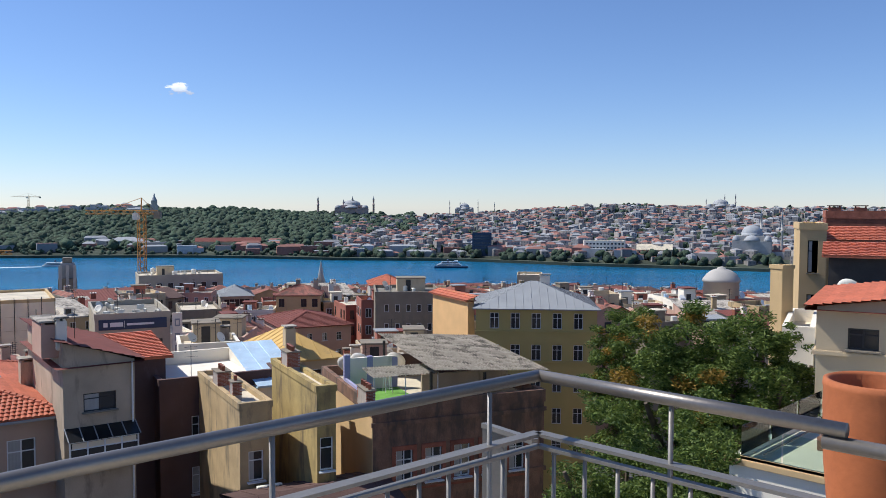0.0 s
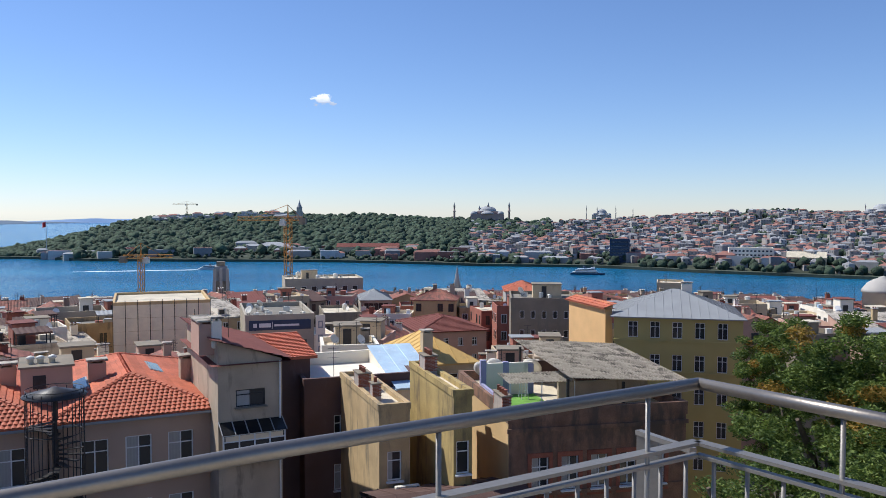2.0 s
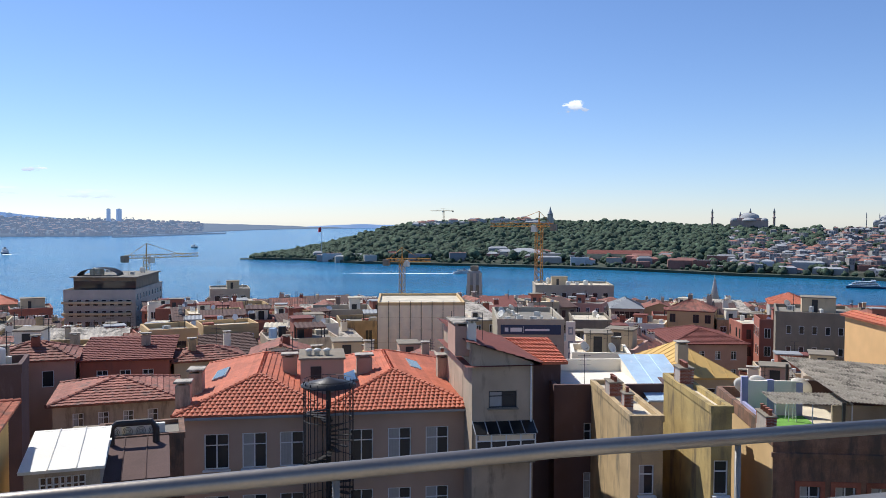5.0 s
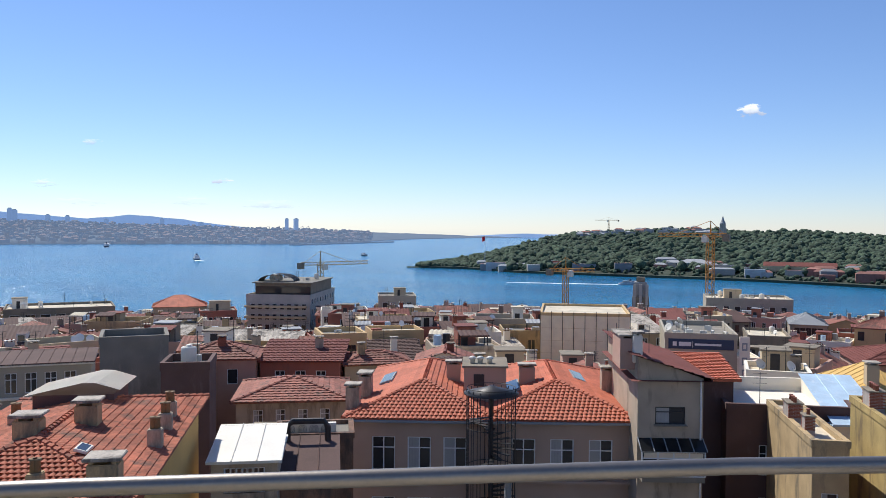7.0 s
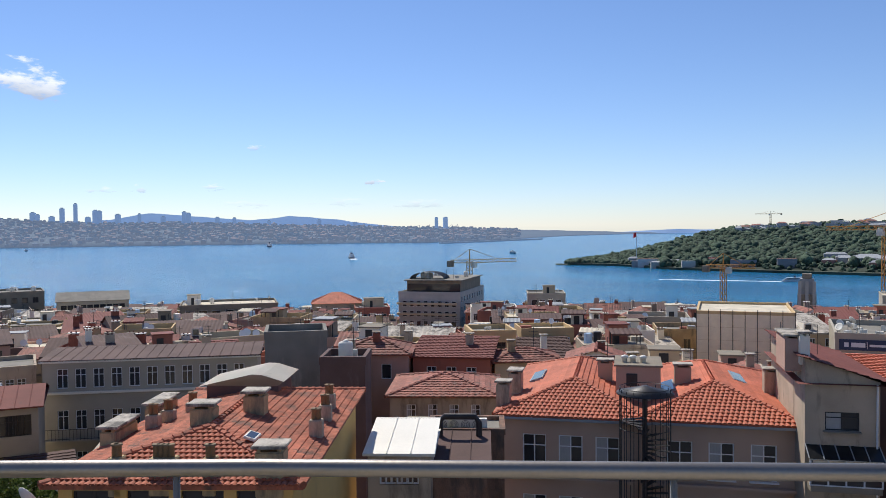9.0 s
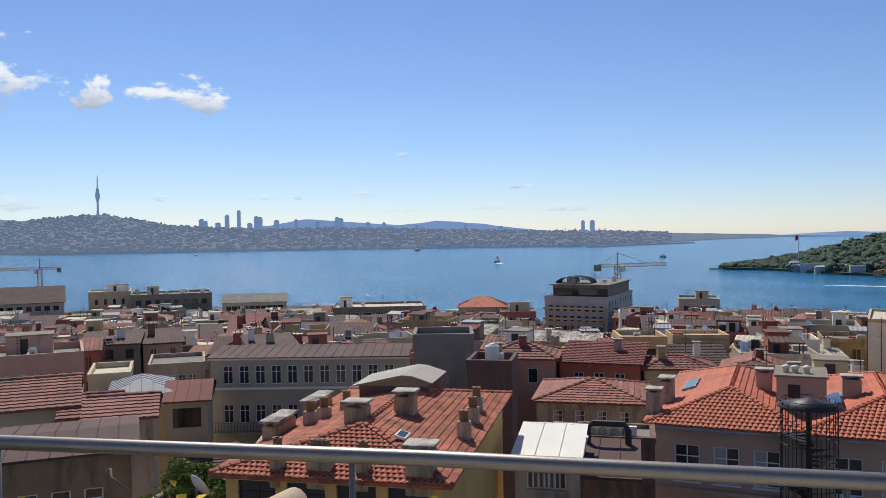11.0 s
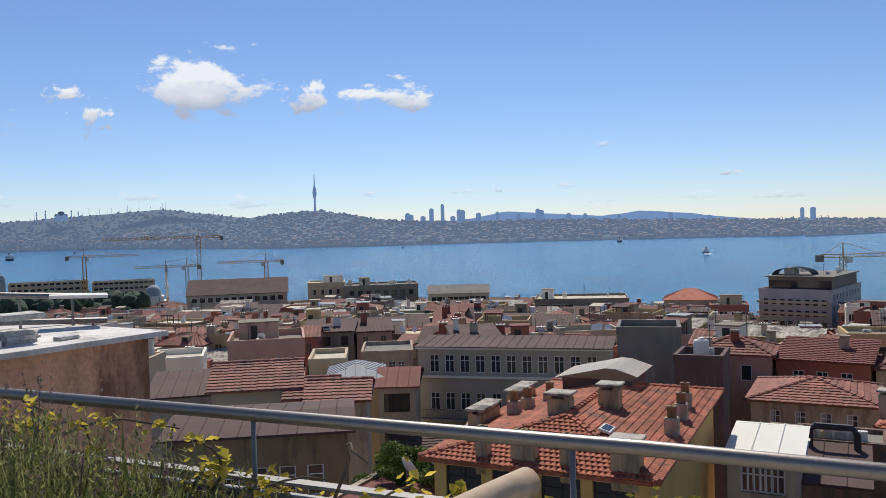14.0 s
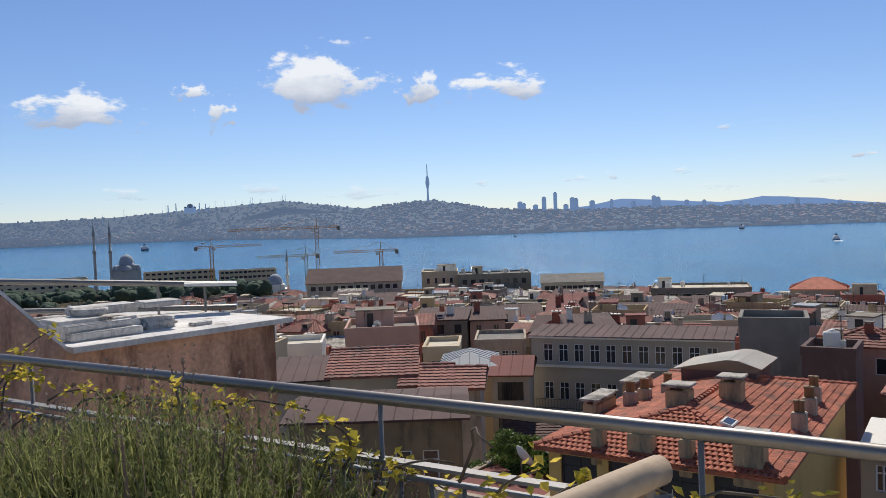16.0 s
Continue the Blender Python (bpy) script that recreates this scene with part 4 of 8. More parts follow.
building("office_block", "dark glass office block on the far quay", 30.0, 829.5, -2, 19.5, 20, 27.0, "navy", front=grid_holes(19.5, 26.0, 6, 5, 2.2, 1.6, 1.2, 3.6), roof='flat', rh=0.8, roof_mat='bitumen', style='plain', simple=True, base=1, category='office block')
building("office_block", "long white office block on the far quay", 137.0, 788.2, -8, 39.1, 24, 21.1, "white_wall", front=grid_holes(39.1, 20.1, 11, 5, 2.0, 1.6, 1.2, 3.8), roof='flat', rh=0.8, roof_mat='screed', style='plain', simple=True, base=1, category='office block')
building("office_block", "cream public building with a gabled roof", 183.3, 768.4, -14, 32.4, 22, 14.6, "cream", front=grid_holes(32.4, 13.6, 9, 4, 1.6, 2.0, 1.2, 3.8), roof='gable_x', rh=5, roof_mat='screed', style='plain', simple=True, base=1, category='public building')
building("office_block", "red-roofed barracks below the wooded hill", -271.1, 889.6, 14, 70.6, 18, 15.3, "cream", roof='gable_x', rh=4, roof_mat='tile_dark', base=1, category='public building')
building("office_block", "pale kiosk with a dark hipped roof by the shore", -365.3, 887.7, 26, 38.7, 24, 15.6, "white_wall", front=grid_holes(38.7, 14.6, 8, 1, 1.6, 3.0, 1.2, 3.8), roof='hip', rh=4, roof_mat='lead', base=1, style='plain', simple=True, category='pavilion')
building("house", "dark house under a bright orange tile roof", -20.2, 49.0, 32, 3.3, 5.5, 43.7, "maroon", roof='shed', rh=0.75, roof_mat='tile', near=2)
building("house", "small whitewashed roof house with a pale blue tin roof", -11.6, 51.1, 30, 3.0, 7, 41.7, "white_wall", roof='shed', rh=1.7, roof_mat='blue_sheet', near=0, o=0.15)
building("house", "white neighbour house with a glass-walled roof terrace", 9.1, 25.4, -44, 5.2, 10, 45.1, "white_wall", roof='flat', rh=0.12, roof_mat='screed', near=1)
building("house", "cream house with a long grey roof", -71.3, 10.3, 78, 4.7, 7, 39.9, "cream", roof='hip', rh=1.0, roof_mat='zinc', near=0)
building("house", "pale house with two small windows under a flat roof", -79.5, 9.6, 78, 3.6, 7, 40.1, "cream", front=grid_holes(3.6, 19.8, 3, 2, 0.9, 1.4, 0.9, 3.2), roof='flat', rh=0.5, roof_mat='screed', near=0, simple=True)
building("house", "low house with a brown sheet roof", -62.0, -4.1, 86, 4.9, 8, 41.4, "grey_wall", roof='shed', rh=0.5, roof_mat='brown_sheet', near=0)
building("house", "low white house with a flat terrace roof", -90.0, -5.4, 86, 5.2, 7, 39.6, "white_wall", front=grid_holes(5.2, 20.5, 4, 2, 0.9, 1.4, 0.9, 3.2), roof='flat', rh=0.6, roof_mat='screed', near=0, simple=True)
building("house", "small house under a second red tile roof", -57.8, 5.3, 80, 3.3, 7, 41.3, "cream", roof='gable_x', rh=0.8, roof_mat='tile_old', near=1)
building("house", "dark house with a flat roof and a blue tank", -103.2, 19.4, 76, 6.6, 9, 36.9, "grey_wall", front=grid_holes(6.6, 19.4, 4, 2, 0.9, 1.4, 0.9, 3.2), roof='flat', rh=0.5, roof_mat='bitumen', near=0, simple=True)
FOOT = [
    (-33.4, 33.1, 36, 8.0, 16, 42.1, 6.5),
    (-27.0, 37.9, 36, 8.4, 16, 42.1, 6.5),
    (-19.1, 40.6, 36, 3.5, 10, 45.0, 6.5),
    (-17.2, 49.0, 30, 7.6, 6.5, 42.2, 4),
    (-10.5, 41.7, 29, 1.7, 9.5, 42.6, 6.5),
    (-6.3, 40.5, 27, 1.0, 8.5, 43.8, 6.5),
    (-3.6, 41.8, 22, 10.1, 11, 42.2, 6.5),
    (3.8, 91.9, -4, 13.6, 13, 41.7, 16),
    (2.9, 92.6, 25, 0.8, 9.8, 42.5, 6.5),
    (-10.6, 127.6, 6, 10.4, 12, 39.3, 9),
    (-27.2, 137.3, 26, 12.3, 16, 32.5, 8),
    (-12.7, 60.7, 28, 5.2, 9, 41.4, 6.5),
    (-39.5, 91.9, 26, 8.2, 14, 40.2, 9),
    (-55.2, 89.3, 30, 11.3, 13, 42.0, 8),
    (-211.5, 164.7, 33, 20.9, 34, 30.8, 15),
    (-178.7, 191.5, 44, 12.1, 14, 30.7, 6),
    (-77.5, 20.1, 58, 18.6, 9.5, 41.4, 10),
    (-27.5, 7.3, 47, 7.5, 14, 45.0, 6.5),
    (-40.1, -2.1, 80, 8.4, 6.5, 43.5, 6.5),
    (-60.1, 0.2, 82, 6.1, 9, 41.8, 6.5),
    (-55.7, 6.5, 76, 3.9, 7, 41.4, 6.5),
    (-98.0, 2.6, 84, 8.9, 10, 39.7, 6.5),
    (-68.6, 14.1, 72, 3.2, 8, 39.5, 6.5),
    (-50.8, 31.9, 48, 3.3, 4.2, 43.0, 6.5),
    (-55.8, 42.1, 46, 9.2, 9, 38.4, 5),
    (*polar(61.6, 66)[:2], 59, 4.9, 6, 44.4, 4),
    (-29.4, 20.7, 46, 2.8, 4.5, 43.0, 6.5),
    (-28.5, 23.6, 46, 2.6, 5, 41.9, 6.5),
    (-226.4, 63.2, 72, 17.6, 14, 34.0, 4.5),
    (-213.5, 90.9, 64, 26.2, 16, 31.4, 4.5),
    (-212.3, 132.0, 56, 15.0, 12, 29.7, 4.5),
    (-197.0, 137.1, 56, 10.3, 12, 28.7, 4.5),
    (-245.1, -3.5, 84, 28.3, 18, 35.5, 4.5),
    (-253.0, 32.1, 80, 11.4, 12, 36.6, 4.5),
    (-246.4, 42.4, 78, 22.5, 14, 35.6, 4.5),
    (-89.4, 238.8, 24, 24.2, 16, 32.2, 4.5),
    (-56.8, 207.3, 18, 8.2, 14, 30.2, 4.5),
    (-52.3, 161.8, 22, 7.9, 14, 31.8, 4.5),
    (-16.9, 189.2, 8, 8.6, 12, 35.0, 4.5),
    (21.9, 239.0, -6, 7.4, 12, 32.9, 4.5),
    (15.1, 32.7, -30, 5.0, 9, 49.1, 6.5),
    (34.9, 74.2, -24, 7.9, 14, 52.3, 6.5),
    (26.5, 60.4, -20, 1.8, 7, 51.6, 6.5),
    (19.4, 46.1, -26, 1.6, 9, 45.6, 6.5),
    (30.0, 829.5, -2, 19.5, 20, 27.0, 4.5),
    (137.0, 788.2, -8, 39.1, 24, 21.1, 4.5),
    (183.3, 768.4, -14, 32.4, 22, 14.6, 4.5),
    (-271.1, 889.6, 14, 70.6, 18, 15.3, 4.5),
    (-365.3, 887.7, 26, 38.7, 24, 15.6, 4.5),
    (-20.2, 49.0, 32, 3.3, 5.5, 43.7, 6.5),
    (-11.6, 51.1, 30, 3.0, 7, 41.7, 6.5),
    (9.1, 25.4, -44, 5.2, 10, 45.1, 6.5),
    (-71.3, 10.3, 78, 4.7, 7, 39.9, 6.5),
    (-79.5, 9.6, 78, 3.6, 7, 40.1, 6.5),
    (-62.0, -4.1, 86, 4.9, 8, 41.4, 6.5),
    (-90.0, -5.4, 86, 5.2, 7, 39.6, 6.5),
    (-57.8, 5.3, 80, 3.3, 7, 41.3, 6.5),
    (-103.2, 19.4, 76, 6.6, 9, 36.9, 6.5),
]


def inside(px, py, pad):
    for x, y, turn, w, d, _, _ in FOOT:
        a = radians(turn)
        dx, dy = px - x, py - y
        u, v = dx * math.cos(a) + dy * math.sin(a), -dx * math.sin(a) + dy * math.cos(a)
        if -pad < u < w + pad and -pad < v < d + pad:
            return True
    return False


def az_of(x, y):
    return math.degrees(math.atan2(-x, y))


# what each placed house spans, so that the rest of the slope stays below it
SPANS = []
for x, y, turn, w, d, z, show in FOOT:
    a = radians(turn)
    dh = math.hypot(x, y)
    s0, s1 = sorted((az_of(x, y), az_of(x + math.cos(a) * w, y + math.sin(a) * w)))
    if dh < 400:
        SPANS.append((s0, s1, dh, z, show))


def cap_height(az0, az1, d, top):
    """Lowers a roof so that it hides no more than the foot of a house behind it."""
    for s0, s1, dh, z, show in SPANS:
        if d < dh and s0 < az1 and az0 < s1:
            top = min(top, EYE - (EYE - z + show) * d / dh)
    return top


rng = random.Random(5)
WALLS = ["grey_wall", "cream", "pale_grey", "white_wall", "concrete", "pink", "tan", "ochre_grey", "red_wall"]
WALL_WORDS = {"grey_wall": "stained grey", "cream": "cream", "pale_grey": "pale grey", "white_wall": "whitewashed", "concrete": "raw concrete", "pink": "dusty pink", "tan": "tan", "ochre_grey": "mouldy ochre", "red_wall": "faded red"}
ROOFS = [("hip", "tile_old", "weathered tile"), ("gable_x", "tile_old", "weathered tile"), ("flat", "screed", "flat screed"), ("flat", "bitumen", "flat felt"), ("shed", "brown_sheet", "brown sheet"), ("gable_y", "tile_old", "weathered tile"), ("shed", "brown_sheet", "brown sheet"), ("flat", "bitumen", "flat felt"), ("flat", "bitumen", "flat felt"), ("flat", "screed", "flat screed"), ("shed", "asbestos", "grey fibre cement"), ("flat", "bitumen", "flat felt"), ("gable_x", "tile", "orange tile"), ("shed", "tile_dark", "dark red sheet")]
FLAT_ROOFS = []
TOWN_ROWS = []
PITCHED = []
ROOF_EDGE = [(-30, 6.5), (-14, 6.0), (5, 6.0), (18, 6.0), (30, 6.2), (60, 6.0), (75, 5.4), (84, 5.0), (110, 4.6)]
SLOPE_TOP = [(60, 42.2), (80, 40.6), (110, 38.3), (150, 36.0), (200, 33.4), (250, 31.4), (290, 30.0)]
dist = 62.0
while dist < 285:
    step_d = 5.2 + dist * 0.026
    az = -34.0
    while az < 112:
        big = 1.0 + max(0.0, dist - 80) / 230
        wide = rng.uniform(4.2, 8.2) * big
        az += math.degrees((wide * 0.5 + 0.25) / dist)
        d = dist + rng.uniform(-2, 2)
        deep = rng.uniform(4.8, 7.0) * big
        turn = (44 if az > 18 else 14) + rng.uniform(-12, 12)
        if az > 62:
            turn = 70 + rng.uniform(-14, 14)
        p = polar(az, d)
        a = radians(turn)
        mid = p + Vector((-math.sin(a), math.cos(a), 0)) * deep * 0.5
        corner = p - Vector((math.cos(a), math.sin(a), 0)) * wide * 0.5
        clear = not (inside(mid.x, mid.y, 3.2) or inside(corner.x, corner.y, 0.8) or inside(p.x, p.y, 2.0))
        if d + deep > stepped(NEAR_SHORE, az) - 6 or (-14 < az < -2 and d < 90) or (az < -8 and d < 120):
            clear = False
        top = stepped(SLOPE_TOP, d) + rng.uniform(-2.4, 1.0)
        top = min(top, EYE - d * math.tan(radians(stepped(ROOF_EDGE, az))) + 0.5)
        half = math.degrees(wide * 0.62 / d)
        top = cap_height(az - half, az + half, d, top)
        if top < ground_z(d) + 2.5:
            clear = False
        if clear:
            kind, rm, word = rng.choice(ROOFS)
            wm = rng.choice(WALLS)
            rh = 0.5 if kind == "flat" else rng.uniform(0.8, 1.5)
            if kind != "flat":
                top -= rh * 0.5
            h = top - ground_z(d) + 1.5
            if d > 92:
                c, q = math.cos(a), math.sin(a)
                mp = corner + Vector((c * wide / 2 - q * deep / 2, q * wide / 2 + c * deep / 2, 0))
                TOWN_ROWS.append((mp.x, mp.y, ground_z(d), turn, wide, deep, top - ground_z(d), rh * (big if kind != "flat" else 1), kind, wm, rng.choice(["tile_dark", "tile_old", "brown_sheet"]) if rm == "tile" else rm))
            else:
                cols = max(1, int(wide / 2.4))
                fr = grid_holes(wide, h, cols, 1, 1.0, 1.5, 0.9, 3.2)
                sd = grid_holes(deep, h, 2, 1, 0.9, 1.4, 1.0, 3.2)
                building("house", "%s house with a %s roof" % (WALL_WORDS[wm], word), corner.x, corner.y, turn, wide, deep, top, wm, kind, rh, rm, front=fr, left=sd if az < turn else (), right=sd if az > turn else (), near=0 if kind == "flat" else 1, style=rng.choice(["white", "dark", "plain"]), sills=False, simple=True, group="houses down the slope", o=rng.choice([0.2, 0.35]))
                if kind == "flat":
                    FLAT_ROOFS.append((corner.x, corner.y, turn, wide, deep, top))
                else:
                    PITCHED.append((corner.x, corner.y, turn, wide, deep, top, rh))
        az += math.degrees((wide * 0.5 + 0.25) / dist)
    dist += step_d


# ---- roof clutter ----
def dish_mesh():
    bm = bmesh.new()
    n = 16
    prof = [(0.0, 0.0), (0.2, 0.02), (0.38, 0.08), (0.5, 0.15), (0.5, 0.165), (0.38, 0.1), (0.0, 0.03)]
    lathe(bm, prof[1:-1], n)
    bmesh.ops.rotate(bm, verts=bm.verts[:], cent=(0, 0, 0), matrix=Matrix.Rotation(radians(60), 3, "X"))
    bmesh.ops.translate(bm, verts=bm.verts[:], vec=(0, 0, 0.75))
    return mesh_of("reflector", bm, "white_sheet", smooth=True)


def satellite_dish(m, group="roof dishes"):
    ob = thing("satellite_dish", "white satellite dish on a short roof mast", "satellite dish", m, group)
    part("reflector", DISH, None, ob)
    part("mast", DISH_MAST, None, ob)
    part("arm", DISH_ARM, None, ob)
    return ob


DISH = dish_mesh()
bm = bmesh.new()
tube(bm, ((0, 0.04, 0), (0, 0.04, 0.75)), 0.035, 6)
DISH_MAST = mesh_of("mast", bm, "steel")
bm = bmesh.new()
tube(bm, ((0, 0.0, 0.6), (0, -0.42, 0.62), (0, -0.5, 0.78)), 0.018, 5)
DISH_ARM = mesh_of("arm", bm, "steel")


def chimney(m, w=0.9, d=0.6, h=1.4, brick="grey_wall", pots=2, cap=True, label="rendered roof chimney with a flat cap"):
    ob = thing("chimney", label, "chimney", m, "roof chimneys")
    bm = rounded(-w / 2, -d / 2, -0.6, w / 2, d / 2, h, r=0.03)
    if cap:
        for x in (-w / 2 + 0.12, w / 2 - 0.12):
            box(bm, x - 0.06, -d / 2 + 0.06, h - 0.01, x + 0.06, d / 2 - 0.06, h + 0.13)
    part("shaft", bm, brick, ob)
    if cap:
        part("cap", rounded(-w / 2 - 0.1, -d / 2 - 0.1, h + 0.12, w / 2 + 0.1, d / 2 + 0.1, h + 0.22, r=0.02), "asbestos" if brick != "brick" else "concrete", ob)
    else:
        for k in range(pots):
            bm = bmesh.new()
            x = (k + 0.5) / pots * (w - 0.2) - w / 2 + 0.1
            lathe(bm, [(0.11, h - 0.02), (0.1, h + 0.35), (0.13, h + 0.36), (0.13, h + 0.42), (0.08, h + 0.42)], 10, (x, 0, 0))
            part("pot", bm, "umber", ob)
    return ob


def ac_unit(m):
    ob = thing("air_conditioner", "white air conditioner with a round fan grille", "air conditioner", m, "outdoor air conditioners")
    part("case", AC_CASE, None, ob)
    part("grille", AC_FAN, None, ob)
    return ob


AC_CASE = mesh_of("case", rounded(-0.42, -0.15, 0.08, 0.42, 0.15, 0.68, r=0.02), "white_sheet")
bm = bmesh.new()
for r in (0.08, 0.15, 0.22):
    pts = [(-0.12 + math.cos(k * math.tau / 20) * r, -0.165, 0.38 + math.sin(k * math.tau / 20) * r) for k in range(21)]
    tube(bm, pts, 0.012, 4)
AC_FAN = mesh_of("grille", bm, "dark_frame")


def water_tank(m):
    ob = thing("water_tank", "small white roof water tank on feet", "water tank", m, "roof tanks")
    part("tank", TANK, None, ob)
    part("feet", TANK_FEET, None, ob)
    return ob


bm = bmesh.new()
lathe(bm, [(0.5, 0.25), (0.55, 0.3), (0.55, 1.25), (0.5, 1.35), (0.2, 1.42), (0.2, 1.5), (0.05, 1.5)], 18)
TANK = mesh_of("tank", bm, "white_sheet")
bm = bmesh.new()
for a in range(3):
    x, y = math.cos(a * 2.094) * 0.4, math.sin(a * 2.094) * 0.4
    box(bm, x - 0.06, y - 0.06, 0, x + 0.06, y + 0.06, 0.26)
TANK_FEET = mesh_of("feet", bm, "steel")


def stair_hut(m, w, d, h):
    ob = thing("roof_hut", "small rendered stair hut on a flat roof", "roof hut", m, "roof huts")
    part("wall", one_box(0, 0, 0, w, d, h), rng.choice(["white_wall", "grey_wall", "cream", "pink"]), ob)
    part("slab", rounded(-0.15, -0.15, h, w + 0.15, d + 0.15, h + 0.15, r=0.03), "concrete", ob)
    part("door", rounded(w * 0.3, -0.05, 0.02, w * 0.3 + 0.8, -0.003, min(2.0, h - 0.2), r=0.01), "dark_frame", ob)
    return ob


bm = bmesh.new()
tube(bm, ((0, 0, -0.1), (0, 0, 2.4)), 0.03, 5)
AERIAL_MAST = mesh_of("mast", bm, "dark_frame")
bm = bmesh.new()
for z in (1.6, 1.95, 2.3):
    tube(bm, ((-0.5, 0, z), (0.5, 0, z)), 0.016, 4)
AERIAL_ROD = mesh_of("rods", bm, "dark_frame")


def roof_aerial(m):
    ob = thing("aerial", "thin dark television aerial on a roof", "aerial", m, "roof aerials")
    part("mast", AERIAL_MAST, None, ob)
    part("rods", AERIAL_ROD, None, ob)
    return ob


for x, y, turn, w, d, top, rh in PITCHED:
    m = pose(x, y, top, 0, 0, turn)
    if rng.random() < 0.85:
        chimney(m @ Matrix.Translation((rng.uniform(0.8, w - 0.8), rng.uniform(0.3, 0.6) * d, rh * 0.4)), rng.uniform(0.6, 1.0), 0.6, rng.uniform(0.7, 1.3) + rh * 0.4, rng.choice(["grey_wall", "brick", "ochre_grey", "white_wall"]))
    if rng.random() < 0.5:
        roof_aerial(m @ Matrix.Translation((rng.uniform(0.8, w - 0.8), d * 0.5, rh * 0.8)))
for x, y, turn, w, d, top in FLAT_ROOFS:
    m = pose(x, y, top, 0, 0, turn)
    if rng.random() < 0.75:
        stair_hut(m @ Matrix.Translation((rng.uniform(0.4, max(0.5, w - 3.4)), rng.uniform(d * 0.4, d - 4), -0.02)), rng.uniform(2.0, 2.8), rng.uniform(2, 3), rng.uniform(1.7, 2.3))
    for k in range(rng.randint(1, 4)):
        q = m @ pose(rng.uniform(1, w - 1), rng.uniform(0.8, d * 0.38), -0.02, 0, 0, -turn + rng.uniform(40, 90))
        rng.choice([satellite_dish, ac_unit, ac_unit, roof_aerial, roof_aerial, water_tank])(q)
    if rng.random() < 0.6:
        chimney(m @ Matrix.Translation((rng.uniform(0.8, w - 0.8), d - 0.9, 0.0)), h=rng.uniform(1.0, 1.8), brick=rng.choice(["grey_wall", "brick", "white_wall"]))

# ---- trees ----
def leaf_cloud(bm, center, radius, n, size, r, squash=0.8):
    """Small leaf blades spread through clumps."""
    c = Vector(center)
    for _ in range(n):
        v = Vector((r.gauss(0, 1), r.gauss(0, 1), r.gauss(0, 1))).normalized() * radius * (r.random() ** 0.4)
        v.z *= squash
        p = c + v
        a = Vector((r.uniform(-1, 1), r.uniform(-1, 1), r.uniform(-0.6, 0.6))).normalized() * size * r.uniform(0.6, 1.3)
        b = a.cross(Vector((r.uniform(-1, 1), r.uniform(-1, 1), r.uniform(-1, 1)))).normalized() * size * 0.34
        bm.faces.new([bm.verts.new(q) for q in (p - a * 0.5, p + b * 0.5, p + a * 0.6, p - b * 0.5)])


def tree(name, label, x, y, z0, height, spread, seed, leaf="leaf", leaves=9000, size=0.42, gold=0.0):
    r = random.Random(seed)
    ob = thing(name, label, "tree", pose(x, y, z0))
    bm = bmesh.new()
    tube(bm, ((0, 0, -0.5), (0.1, 0, height * 0.3), (0.0, 0.15, height * 0.6)), height * 0.03, 9, r_end=height * 0.015)
    tips = []
    for k in range(9):
        a = k * 2.4 + r.uniform(-0.3, 0.3)
        zb = height * r.uniform(0.25, 0.55)
        e = Vector((math.cos(a) * spread * r.uniform(0.4, 0.75), math.sin(a) * spread * r.uniform(0.4, 0.75), height * r.uniform(0.5, 0.85)))
        midp = Vector((e.x * 0.4, e.y * 0.4, zb + (e.z - zb) * 0.6))
        tube(bm, ((0, 0, zb), midp, e), height * 0.012, 6, r_end=height * 0.004)
        tips.append(e)
    part("trunk", bm, "bark", ob)
    bm = bmesh.new()
    bg = bmesh.new()
    clumps = 170
    for k in range(clumps):
        v = Vector((r.gauss(0, 1), r.gauss(0, 1), r.gauss(0, 1))).normalized() * r.uniform(0.45, 1.0)
        cz = height * 0.66
        c = Vector((v.x * spread * 0.86, v.y * spread * 0.86, cz + v.z * height * 0.30))
        c.z += 0.35 * noise.noise(c * 0.5)
        target = bg if r.random() < gold and v.z > 0.0 else bm
        leaf_cloud(target, c, spread * r.uniform(0.13, 0.25), int(leaves * 1.35) // clumps, size * 0.82, r, 0.6)
    part("crown", bm, leaf, ob)
    if len(bg.verts):
        part("gold_crown", bg, "leaf_gold", ob, "crown patches turning gold")
    else:
        bg.free()
    return ob


def tree_at(label, az, d, top_el, spread, seed, **kw):
    p = polar(az, d)
    g = ground_z(d)
    tree("tree", label, p.x, p.y, g, EYE + d * math.tan(radians(top_el)) - g, spread, seed, **kw)


tree_at("large green tree with gold-tinged crown beside the yellow house", -15.6, 41, -4.2, 3.7, 11, leaves=42000, size=0.27, gold=0.2)
tree_at("large green tree with a broad dense crown", -20.6, 38, -4.7, 3.6, 12, leaves=42000, size=0.26, gold=0.08)
tree_at("green courtyard tree below the terrace", -12.0, 30, -11.6, 2.9, 13, leaves=28000, size=0.22)
tree_at("green courtyard tree below the terrace, the lower one", -17.5, 28, -9.6, 2.8, 18, leaves=28000, size=0.22)
tree_at("dark green tree behind the yellow house", -12.4, 74, -5.9, 3.8, 14, leaves=20000, size=0.38, gold=0.06)
tree_at("small bright green tree by the pale balcony", -23.4, 44, -5.6, 1.7, 15, leaves=4000, size=0.35)
tree_at("round green tree between the ochre houses", 77.2, 33, -11.6, 2.6, 16, leaves=42000, size=0.25)
